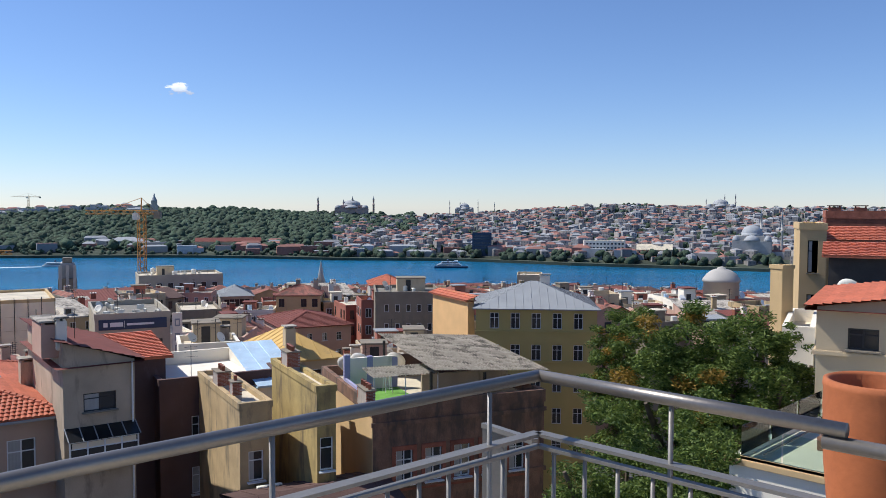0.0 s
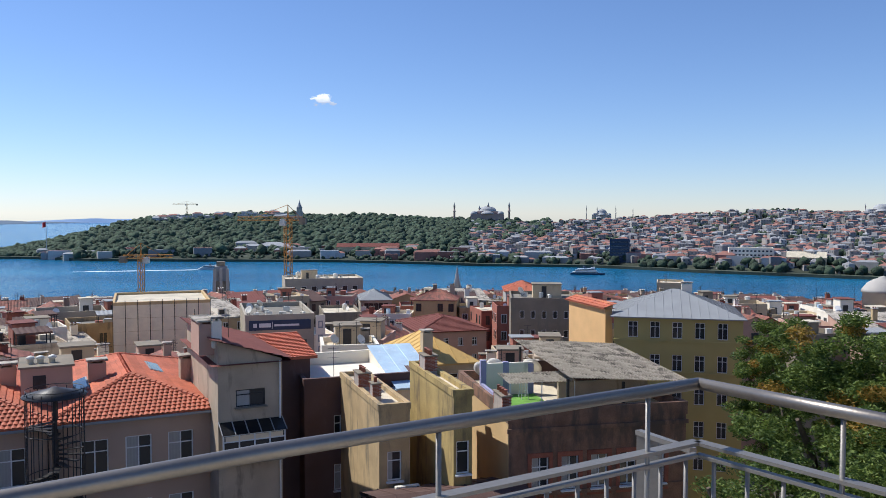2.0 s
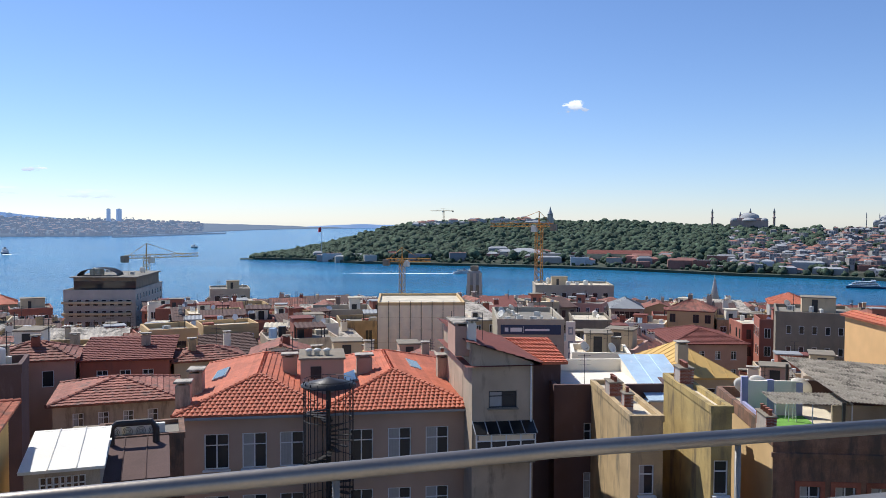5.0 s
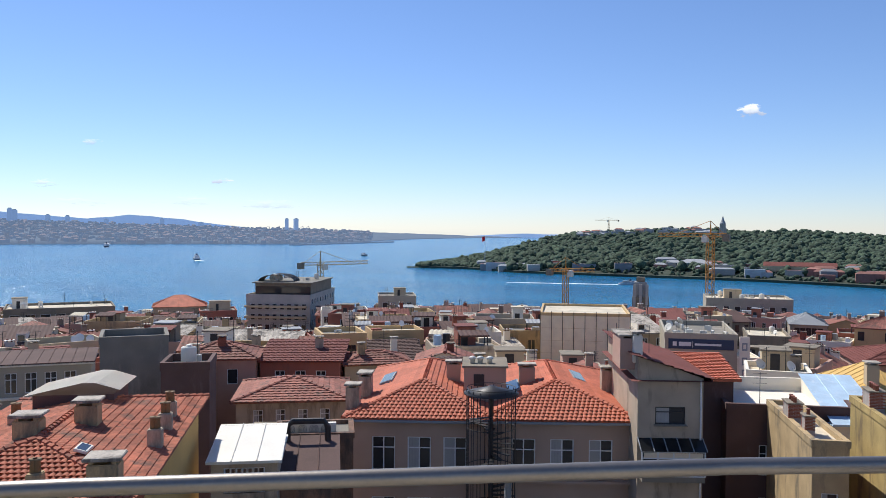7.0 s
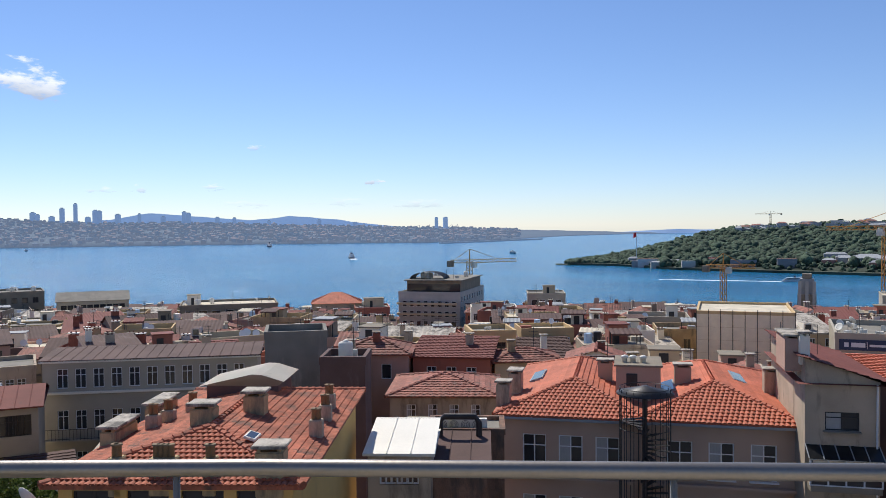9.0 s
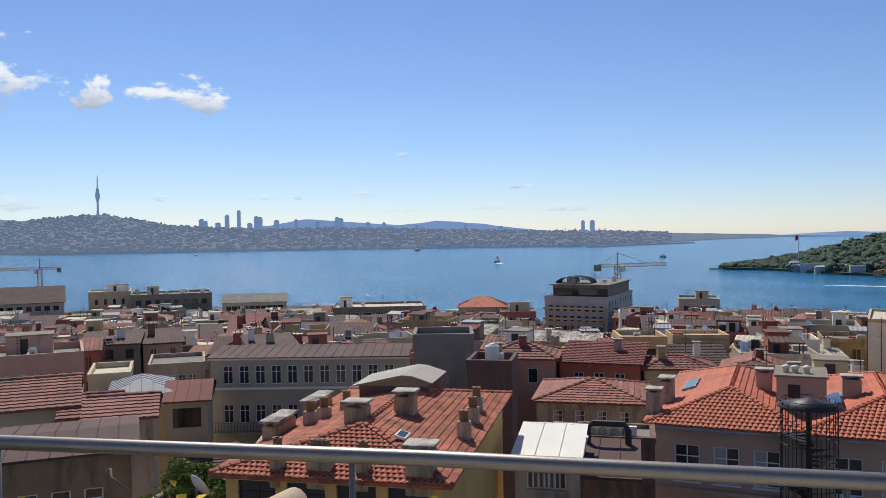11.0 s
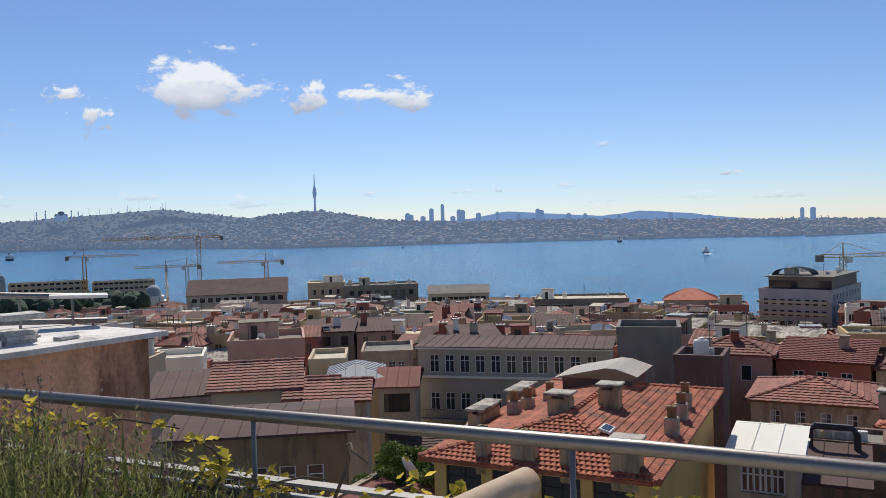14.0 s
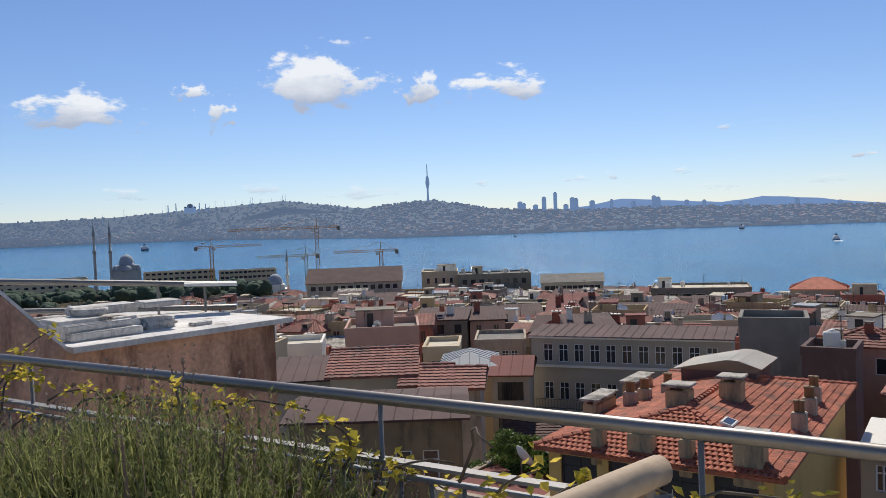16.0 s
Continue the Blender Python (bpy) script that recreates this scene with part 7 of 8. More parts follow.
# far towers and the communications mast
# Haze is painted into the masts as pale blue colour and glow.
M["mast"] = mat("far haze-pale mast", (0.34, 0.42, 0.54), 1.0, 0.05, 0.1, 1, 0.0)
haze_glow("mast", (0.45, 0.62, 0.9), 0.22)
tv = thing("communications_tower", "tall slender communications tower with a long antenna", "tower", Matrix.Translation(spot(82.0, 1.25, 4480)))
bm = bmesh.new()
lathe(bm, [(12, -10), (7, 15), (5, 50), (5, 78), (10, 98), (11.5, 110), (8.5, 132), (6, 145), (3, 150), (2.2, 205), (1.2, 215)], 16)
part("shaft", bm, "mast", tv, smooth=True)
for a, e in ((73.12, 1.67), (73.9, 1.38), (71.7, 1.2), (71.95, 1.25), (75.57, 1.1), (75.3, 0.98), (69.28, 1.02), (66.46, 1.14), (66.2, 1.05), (64.33, 0.76), (49.31, 0.65), (48.68, 0.65), (70.6, 0.98), (72.4, 0.8), (74.5, 0.85), (67.8, 0.8), (63.2, 0.72), (60.9, 0.5), (57.5, 0.55), (55.0, 0.35)):
    d = 4420 if a > 52 else 4150
    q = spot(a, e, d)
    w = rng.uniform(8, 12) if e > 0.9 else rng.uniform(8, 13)
    tw = thing("tower_block", "hazy grey high-rise tower on the far shore", "tower block", pose(q.x, q.y, 0, 0, 0, a + rng.uniform(-20, 20)), "far high-rise towers")
    h = q.z
    bm = rounded(-w, -w, -5, w, w, h * 0.97, r=1.0)
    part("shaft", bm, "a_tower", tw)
    part("crown", rounded(-w * 0.6, -w * 0.6, h * 0.96, w * 0.6, w * 0.6, h, r=0.8), "a_dark", tw)
for k in range(26):
    a = rng.choice([rng.uniform(87, 105), rng.uniform(92, 99)])
    e = stepped(ASIA_SKY, a)
    q = spot(a, e + rng.uniform(0.12, 0.5), 4560)
    ms = thing("radio_mast", "thin radio mast on the far hilltop", "mast", pose(q.x, q.y, 0), "hilltop radio masts")
    bm = bmesh.new()
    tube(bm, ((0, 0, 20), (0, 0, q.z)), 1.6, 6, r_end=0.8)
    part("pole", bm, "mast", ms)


def lattice(bm, p, q, w, n, r):
    """A square lattice mast between p and q."""
    p, q = Vector(p), Vector(q)
    d = (q - p).normalized()
    a = Vector((0, 0, 1)) if abs(d.z) < 0.9 else Vector((1, 0, 0))
    s = (a - d * a.dot(d)).normalized() * w / 2
    t = d.cross(s)
    cs = (s + t, s - t, -s - t, -s + t)
    for c in cs:
        tube(bm, (p + c, q + c), r, 4)
    for k in range(n):
        u, v = p.lerp(q, k / n), p.lerp(q, (k + 1) / n)
        for i in range(4):
            tube(bm, (u + cs[i], v + cs[(i + 1) % 4]), r * 0.7, 3, cap=False)


def crane(label, az, d, base_z, top_el, jib_az, counter_az, paint, w=1.7, jib_el=None):
    b = polar(az, d, base_z)
    top = spot(az, top_el, d)
    ob = thing("tower_crane", label, "crane")
    bm = bmesh.new()
    n = max(4, int((top.z - b.z) / 2.2))
    lattice(bm, b, top, w, n, 0.16)
    part("mast", bm, paint, ob)["kind"] = "stuff"
    e1 = top_el if jib_el is None else jib_el
    j = spot(jib_az, e1, d)
    c = spot(counter_az, top_el, d)
    bm = bmesh.new()
    lattice(bm, Vector((top.x, top.y, top.z)), j, 1.2, max(6, int((j - top).length / 2)), 0.12)
    part("jib", bm, paint, ob)["kind"] = "stuff"
    bm = bmesh.new()
    lattice(bm, top, c, 1.2, 4, 0.13)
    part("counter_jib", bm, paint, ob)["kind"] = "stuff"
    cw = rounded(-1.2, -1.0, -2.2, 1.2, 1.0, 0.3, r=0.1)
    part("counterweight", cw, "concrete", ob, m=Matrix.Translation(c))
    bm = bmesh.new()
    apex = top + Vector((0, 0, 5))
    tube(bm, (top, apex), 0.35, 6, r_end=0.15)
    part("head", bm, paint, ob)
    bm = bmesh.new()
    tube(bm, (apex, top.lerp(j, 0.7)), 0.09, 4)
    part("tie", bm, paint, ob)
    bm = bmesh.new()
    tube(bm, (apex, top.lerp(c, 0.9)), 0.09, 4)
    part("tie", bm, paint, ob)
    part("cab", rounded(-1.0, -1.0, -2.6, 1.0, 1.0, -0.2, r=0.15), "white_sheet", ob, m=Matrix.Translation(top + (j - top).normalized() * 1.8))
    return ob


crane("orange tower crane above the waterfront roofs", 20.3, 300, 2, -0.35, 23.7, 19.3, "crane_o", 2.2)
crane("orange tower crane over the quay", 29.9, 320, 1, -2.85, 27.9, 31.0, "crane_o")
crane("faded yellow tower crane behind the hotel", 47.05, 330, 1, -2.5, 43.76, 48.4, "crane_y", jib_el=-2.4)
crane("faded orange tower crane on the waterfront", 89.9, 520, 1, -0.15, 95.9, 88.4, "crane_o", 2.2)
crane("faded orange tower crane beside the quay", 85.5, 480, 1, -1.95, 88.8, 84.4, "crane_o", 2.0)
crane("pale tower crane between the waterfront roofs", 90.7, 500, 1, -2.05, 94.0, 89.9, "crane_y", 1.8)
crane("faded orange tower crane beyond the long quay building", 97.0, 560, 1, -1.2, 93.7, 98.0, "crane_o", 2.0)
crane("pale tower crane on the palace hill", 26.95, 1450, 40, 0.62, 27.9, 26.3, "crane_y", 2.2)

# quay tower and steeple
q = polar(24.8, 300)
qt = thing("quay_tower", "grey concrete quay tower with a stepped crown", "tower", pose(q.x, q.y, 1.5, 0, 0, 24))
h = EYE - 300 * math.tan(radians(3.25)) - 1.5
part("shaft", rounded(-2.9, -2.9, 0, 2.9, 2.9, h * 0.8, r=0.15), "concrete", qt)
for x in (-2.2, 0, 2.2):
    part("fin", rounded(x - 0.5, -3.3, h * 0.1, x + 0.5, -2.92, h * 0.93, r=0.08), "stone", qt)
part("lantern", rounded(-2.2, -2.2, h * 0.8, 2.2, 2.2, h * 0.95, r=0.15), "zinc", qt)
part("crown", rounded(-1.5, -1.5, h * 0.95, 1.5, 1.5, h, r=0.15), "concrete", qt)
q = polar(8.53, 235)
stp = thing("steeple", "pale stone minaret with a pointed cap among the roofs", "minaret", pose(q.x, q.y, 4))
minaret(stp, 0, 0, 0, EYE - 235 * math.tan(radians(3.72)) - 4, 1.25, "cream")
q = polar(-18.95, 160)
dm = thing("domed_bath", "pale ribbed lead dome of an old bath house", "dome", pose(q.x, q.y, 8))
bm = bmesh.new()
zt = EYE - 160 * math.tan(radians(3.95)) - 8
lathe(bm, [(3.2, 0), (3.2, zt - 2.4), (3.5, zt - 2.4), (3.3, zt - 1.9), (2.6, zt - 0.9), (1.6, zt - 0.25), (0.8, zt), (0.75, zt + 0.15), (0.1, zt + 0.4)], 20)
part("dome", bm, "stone", dm)

# flag on the headland
q = spot(35.5, -2.5, 1060)
fl = thing("flag", "large red flag on a tall white pole", "flag", Matrix.Translation(q))
bm = bmesh.new()
tube(bm, ((0, 0, -6), (0, 0, 37)), 0.5, 8, r_end=0.25)
part("pole", bm, "hull", fl)
bm = bmesh.new()
rows = []
for k in range(9):
    x = k * 1.0
    rows.append([bm.verts.new((-x * 0.83, x * 0.3 + math.sin(k * 0.9) * 0.5, 36.5 - j * 1.5 - x * 0.22)) for j in range(5)])
for a, b in zip(rows, rows[1:]):
    for j in range(4):
        bm.faces.new((a[j], a[j + 1], b[j + 1], b[j]))
part("cloth", bm, "red_paint", fl, smooth=True)


def ship(label, az, el, heading, length, decks=2, wake=0.0, paint="navy"):
    d = EYE / math.tan(radians(-el))
    p = polar(az, d)
    ob = thing("ferry", label, "ship", pose(p.x, p.y, 0, 0, 0, heading))
    b = length * 0.12
    bm = bmesh.new()
    secs = [(-0.5, 0.75), (-0.3, 1.0), (0.2, 1.0), (0.4, 0.6), (0.5, 0.05)]
    rings = []
    for s, w in secs:
        rings.append([bm.verts.new((s * length, y * b * w, z)) for y, z in ((-0.8, -0.6), (0.8, -0.6), (1.0, length * 0.05), (-1.0, length * 0.05))])
    for r0, r1 in zip(rings, rings[1:]):
        for k in range(4):
            bm.faces.new((r0[k], r0[(k + 1) % 4], r1[(k + 1) % 4], r1[k]))
    bm.faces.new(rings[0][::-1])
    bm.faces.new(rings[-1])
    part("hull", bm, paint, ob)
    z = length * 0.05
    for k in range(decks):
        f = 1 - 0.16 * k
        part("deck", rounded(-0.44 * length * f, -b * 0.92 * f, z, 0.3 * length * f, b * 0.92 * f, z + length * 0.04, r=0.2), "hull", ob)
        part("window_band", one_box(-0.42 * length * f, -b * 0.94 * f, z + length * 0.014, 0.28 * length * f, b * 0.94 * f, z + length * 0.03), "glass", ob)
        z += length * 0.045
    part("bridge", rounded(0.08 * length, -b * 0.5, z, 0.2 * length, b * 0.5, z + length * 0.035, r=0.2), "hull", ob)
    bm = bmesh.new()
    lathe(bm, [(b * 0.28, z), (b * 0.24, z + length * 0.07), (b * 0.15, z + length * 0.07)], 12, (-0.1 * length, 0, 0))
    part("funnel", bm, "navy", ob)
    if wake:
        bm = bmesh.new()
        rr = random.Random(int(az))
        left, right = [], []
        for k in range(14):
            x = -0.45 * length - wake * k / 13
            w = b * (0.9 + 0.7 * math.sqrt(k / 13)) * rr.uniform(0.7, 1.1) * (1 if k < 12 else 0.4)
            left.append(bm.verts.new((x, w, 0.06)))
            right.append(bm.verts.new((x, -w, 0.06)))
        for k in range(13):
            bm.faces.new((left[k], left[k + 1], right[k + 1], right[k]))
        part("wake", bm, "foam", ob, "white foaming wake")
    return ob


ship("white passenger ferry with a long wake off the headland", 25.3, -3.8, 26, 27, 2, 110, "hull")
ship("dark ferry heading in with a short wake", 55.3, -2.2, 150, 40, 3, 40)
ship("low white ferry far out on the strait", 60.9, -1.33, 150, 62, 2, 20)
ship("grey ship moored off the far waterfront", 101.2, -1.25, 12, 90, 2)
ship("long grey ship at the far quay", 6.2, -3.55, 8, 46, 2)
ship("small white ferry near the far shore", 44.0, -1.95, 150, 30, 2)
ship("white cruise ship behind the quay roofs", -0.6, -4.2, 0, 30, 3)
ship("small boat near the far shore", 97.5, -0.95, 20, 34, 1)
ship("small boat under the far shore", 76.0, -1.35, 170, 30, 1)
# harbour cranes on the far shore
for a in (49.9, 48.3, 47.9, 50.6):
    q = polar(a, 2900)
    hc = thing("harbour_crane", "reddish quay crane on the far shore", "crane", pose(q.x, q.y, 0, 0, 0, a), "far quay cranes")
    bm = bmesh.new()
    for x in (-9, 9):
        tube(bm, ((x, 0, 0), (x, 0, 38)), 1.4, 6)
    tube(bm, ((-26, 0, 38), (20, 0, 40)), 1.3, 6)
    tube(bm, ((9, 0, 38), (4, 0, 58)), 1.0, 6)
    tube(bm, ((4, 0, 58), (-22, 0, 39)), 0.5, 5)
    part("gantry", bm, "a_red", hc)
# breakwater
bm = bmesh.new()
flat_bar(bm, polar(42, 3050, 1.5), polar(49, 2450, 1.5), 14, 5)
tagged(new("breakwater", mesh_of("breakwater", bm, "a_dark")), "low grey breakwater across the bay", "breakwater", kind="structure")
# long quay building before the waterfront mosque
for a, b, z in ((101.4, 97.0, 24.5), (96.6, 93.0, 23.0), (110.5, 104.9, 23.5)):
    p, q = polar(a, 585), polar(b, 570)
    building("office_block", "long low grey quay building with ribbon windows", p.x, p.y, (a + b) / 2, (q - p).length, 16, z, "cream", "flat", 0.6, "bitumen", front=grid_holes((q - p).length, z, 12, 3, 2.6, 1.7, 0.8, 3.6), style="plain", simple=True, category="quay building", base=1)


def cloud_mat(seed, soft=1.0):
    m = bpy.data.materials.new("white fair-weather cloud")
    m.use_nodes = True
    nt = m.node_tree
    nt.nodes.remove(nt.nodes["Principled BSDF"])
    tc = nt.nodes.new("ShaderNodeTexCoord")
    sep = nt.nodes.new("ShaderNodeVectorMath")
    sep.operation = "LENGTH"
    nt.links.new(tc.outputs["Object"], sep.inputs[0])
    off = nt.nodes.new("ShaderNodeMapping")
    off.inputs["Location"].default_value = (seed * 3.7, seed * 1.3, 0)
    nt.links.new(tc.outputs["Object"], off.inputs[0])
    ns = nt.nodes.new("ShaderNodeTexNoise")
    ns.inputs["Scale"].default_value = 1.9
    ns.inputs["Detail"].default_value = 8
    ns.inputs["Roughness"].default_value = 0.6
    nt.links.new(off.outputs[0], ns.inputs["Vector"])
    a = nt.nodes.new("ShaderNodeMath")
    a.operation = "MULTIPLY_ADD"
    a.inputs[1].default_value = -0.8
    nt.links.new(sep.outputs["Value"], a.inputs[0])
    amp = nt.nodes.new("ShaderNodeMath")
    amp.operation = "MULTIPLY_ADD"
    amp.inputs[1].default_value = 2.6
    amp.inputs[2].default_value = -0.85
    nt.links.new(ns.outputs["Fac"], amp.inputs[0])
    nt.links.new(amp.outputs[0], a.inputs[2])
    mr = nt.nodes.new("ShaderNodeMapRange")
    mr.interpolation_type = "SMOOTHSTEP"
    mr.inputs[1].default_value = 0.0
    mr.inputs[2].default_value = 0.34 * soft
    nt.links.new(a.outputs[0], mr.inputs[0])
    sx = nt.nodes.new("ShaderNodeSeparateXYZ")
    nt.links.new(tc.outputs["Object"], sx.inputs[0])
    add = nt.nodes.new("ShaderNodeMath")
    add.operation = "MULTIPLY_ADD"
    add.inputs[1].default_value = 0.9
    nt.links.new(ns.outputs["Fac"], add.inputs[0])
    nt.links.new(sx.outputs["Z"], add.inputs[2])
    # Cloud shading is painted by height and noise: grey undersides, white tops.
    ramp = nt.nodes.new("ShaderNodeValToRGB")
    ramp.color_ramp.elements[0].position = 0.12
    ramp.color_ramp.elements[0].color = (0.50, 0.55, 0.66, 1)
    ramp.color_ramp.elements[1].position = 0.72
    ramp.color_ramp.elements[1].color = (1.0, 1.0, 1.0, 1)
    nt.links.new(add.outputs[0], ramp.inputs[0])
    # Sunlight on the cloud is put in as emission.
    em = nt.nodes.new("ShaderNodeEmission")
    em.inputs[1].default_value = 1.05
    nt.links.new(ramp.outputs[0], em.inputs[0])
    tr = nt.nodes.new("ShaderNodeBsdfTransparent")
    mx = nt.nodes.new("ShaderNodeMixShader")
    mul = nt.nodes.new("ShaderNodeMath")
    mul.operation = "MULTIPLY"
    mul.inputs[1].default_value = 1.0 if soft < 1.5 else 0.55
    nt.links.new(mr.outputs[0], mul.inputs[0])
    nt.links.new(mul.outputs[0], mx.inputs[0])
    nt.links.new(tr.outputs[0], mx.inputs[1])
    nt.links.new(em.outputs[0], mx.inputs[2])
    nt.links.new(mx.outputs[0], nt.nodes["Material Output"].inputs[0])
    return m


# clouds: azimuth, elevation, width and height in degrees, softness
CLOUDS = [(17.73, 7.82, 2.0, 0.9, 1), (105.2, 7.8, 7.2, 3.0, 1), (97.6, 9.1, 2.3, 1.5, 1.3), (96.1, 7.8, 2.6, 2.6, 1), (89.2, 9.6, 8.0, 4.4, 0.9), (82.1, 9.2, 3.2, 2.8, 1.2), (76.9, 9.0, 6.0, 2.4, 1.1), (61.7, 5.45, 1.3, 0.5, 1.6), (71.5, 2.5, 2.0, 0.45, 1.6), (69.1, 2.6, 1.3, 0.6, 1.6), (78.3, 2.55, 1.6, 0.5, 1.6), (64.6, 2.75, 1.4, 0.45, 1.6), (53.7, 3.15, 1.6, 0.6, 1.4), (102.4, 2.5, 3.2, 1.0, 2), (86.6, 2.2, 5.0, 1.2, 2), (93.5, 2.6, 3.5, 0.8, 2), (50.5, 1.6, 3.6, 0.8, 2), (56.0, 1.7, 4.0, 0.7, 2), (62.5, 1.6, 3.0, 0.6, 2), (110.5, 2.4, 4.0, 1.0, 2)]
for k, (a, e, w, h, soft) in enumerate(CLOUDS):
    D = 4890
    c = spot(a, e, D)
    bm = bmesh.new()
    n = 8
    grid = [[bm.verts.new((x / n * 2 - 1, 0.1 * ((x / n * 2 - 1) ** 2 + (z / n * 2 - 1) ** 2), z / n * 2 - 1)) for z in range(n + 1)] for x in range(n + 1)]
    for x in range(n):
        for z in range(n):
            bm.faces.new((grid[x][z], grid[x + 1][z], grid[x + 1][z + 1], grid[x][z + 1]))
    me = bpy.data.meshes.new("cloud")
    bm.to_mesh(me)
    bm.free()
    me.materials.append(cloud_mat(k + 1, soft))
    ob = new("cloud", me)
    ob.matrix_world = Matrix.Translation(c) @ pose(0, 0, 0, 0, 0, a) @ Matrix.Diagonal((D * math.tan(radians(w * 0.75)), 60, D * math.tan(radians(h * 0.75)), 1))
    tagged(ob, "white fair-weather cloud over the strait", "cloud", kind="structure")


# ---- details on the nearer houses ----
def on(start):
    """The frame and size of the house whose label begins so."""
    for label, (ob, w, d, h) in HOUSES.items():
        if label.startswith(start):
            return ob.matrix_basis.copy(), w, d, h
    raise KeyError(start)


BRICK = mesh_of("brick", rounded(0, 0, 0, 0.24, 0.115, 0.062, r=0.006), "brick")


def brick_chimney(m, nx=4, ny=2, courses=9, pots=2):
    """A stack of single bricks round a mortar core."""
    w, d, h = nx * 0.25, ny * 0.25, courses * 0.075
    ob = thing("chimney", "red brick chimney stack with clay pots on a parapet", "chimney", m, "brick chimneys")
    part("core", one_box(0.012, 0.012, -0.3, w - 0.012, d - 0.012, h), "mortar", ob)
    for c in range(courses):
        sh = 0.125 if c % 2 else 0.0
        z = c * 0.075
        for i in range(nx):
            x = min(i * 0.25 + sh, w - 0.24)
            part("brick", BRICK, None, ob, m=Matrix.Translation((x, 0, z)))
        for i in range(ny):
            y = min(i * 0.25 + sh, d - 0.24)
            part("brick", BRICK, None, ob, m=pose(0.115, y, z, 0, 0, 90))
            part("brick", BRICK, None, ob, m=pose(w, y, z, 0, 0, 90))
    part("cap", rounded(-0.06, -0.06, h, w + 0.06, d + 0.06, h + 0.07, r=0.015), "concrete", ob)
    for k in range(pots):
        bm = bmesh.new()
        x = w * (k + 0.5) / pots
        lathe(bm, [(0.1, h + 0.06), (0.085, h + 0.3), (0.11, h + 0.31), (0.11, h + 0.36), (0.07, h + 0.36)], 10, (x, d / 2, 0))
        part("pot", bm, "tile_old", ob)
    return ob


T = Matrix.Translation
# ochre and mustard houses with brick stacks
m, w, d, h = on("mouldy ochre house with brick")
brick_chimney(m @ T((0.75, 4.6, h + 0.25)) @ pose(0, 0, 0, 0, 0, 90), 5, 3, 10, 3)
brick_chimney(m @ T((0.65, 1.9, h + 0.25)) @ pose(0, 0, 0, 0, 0, 90), 3, 2, 9, 1)
for x in (0.6, 1.0):
    ac_unit(m @ T((x * 1.2 + 0.3, -1.0, h - 4.6)) @ pose(0, 0, 0))
m2, w2, d2, h2 = m, w, d, h
m, w, d, h = on("narrow mustard")
brick_chimney(m @ T((0.8, 5.4, h + 0.2)) @ pose(0, 0, 0, 0, 0, 90), 5, 3, 11, 4)
m, w, d, h = on("sooty brown brick house")
brick_chimney(m @ T((0.3, 0.5, h + 0.5)) @ pose(0, 0, 0, 0, 0, 90), 7, 2, 9, 4)
part("side_render", one_box(-0.03, 0.02, 0.0, -0.004, d - 0.02, h - 0.12), "tan", HOUSES["sooty brown brick house with tall white windows"][0], "smooth tan render")
# the low brown roof in the yard between them
M0, w0, d0, h0 = on("mouldy ochre house with brick")
p = M0 @ Vector((0, -7.5, 0))
building("house", "low yard building with a brown sheet roof and vents", p.x - 1.0, p.y, 28, 7.0, 6.3, EYE - 14.6, "brown_brick", "gable_x", 0.9, "brown_sheet", near=0, base=p.z)

# white house: side parapet wall and aerials
m, w, d, h = on("white-walled house with a sunlit")
aer = thing("aerial", "thin rusty television aerial on the white terrace", "aerial", m @ T((2.0, 0.4, h)))
bm = bmesh.new()
tube(bm, ((0, 0, -0.02), (0, 0, 2.2)), 0.02, 5)
part("mast", bm, "dark_frame", aer)
for z in (1.5, 1.8, 2.1):
    bm = bmesh.new()
    tube(bm, ((-0.4, 0, z), (0.4, 0, z)), 0.01, 4)
    part("rod", bm, "dark_frame", aer)

# sooty brown house: fibre cement roof, terrace walls, awning, dishes
m, w, d, h = on("sooty brown brick house")


def corrugated(name, label, m, w, d, pitch, material, parent=None, amp=0.035):
    """A thin corrugated sheet, waves running up the slope."""
    bm = bmesh.new()
    n = int(w / 0.045)
    rows = []
    for k in range(n + 1):
        x = w * k / n
        z = amp * math.sin(x * math.tau / 0.18)
        row = []
        for j in range(7):
            y = d * j / 6
            row.append(bm.verts.new((x, y, y * pitch + z + 0.03 * noise.noise(Vector((x * 0.6, y * 0.6, 2))))))
        rows.append(row)
    for a, b in zip(rows, rows[1:]):
        for j in range(6):
            bm.faces.new((a[j], b[j], b[j + 1], a[j + 1]))
    bmesh.ops.solidify(bm, geom=bm.faces[:], thickness=0.03)
    return part(name, bm, material, parent, label, m=m)


shed = thing("roof_shelter", "large lichen-grey corrugated roof shelter over the brown house", "roof shelter", m @ T((3.6, 1.2, h)))
corrugated("roof", "", T((0, -0.6, 2.05)) @ pose(0, 0, 0, 0, 4, 0), w - 2.9, d - 0.8, 0.05, "asbestos", shed)
for x in (0.1, (w - 3.4) * 0.5, w - 3.7):
    for y in (0.0, d - 2.6):
        bm = rounded(x - 0.07, y - 0.07, -0.02, x + 0.07, y + 0.07, 1.85 - x * 0.085 + y * 0.05, r=0.01)
        part("post", bm, "dark_frame", shed)
part("wall", one_box(0.4, 2.2, -0.02, w - 4.2, 2.4, 1.2), "grey_wall", shed)
part("wall", one_box(0.3, d - 3.2, -0.02, w - 4.0, d - 3.0, 1.4), "maroon", shed)
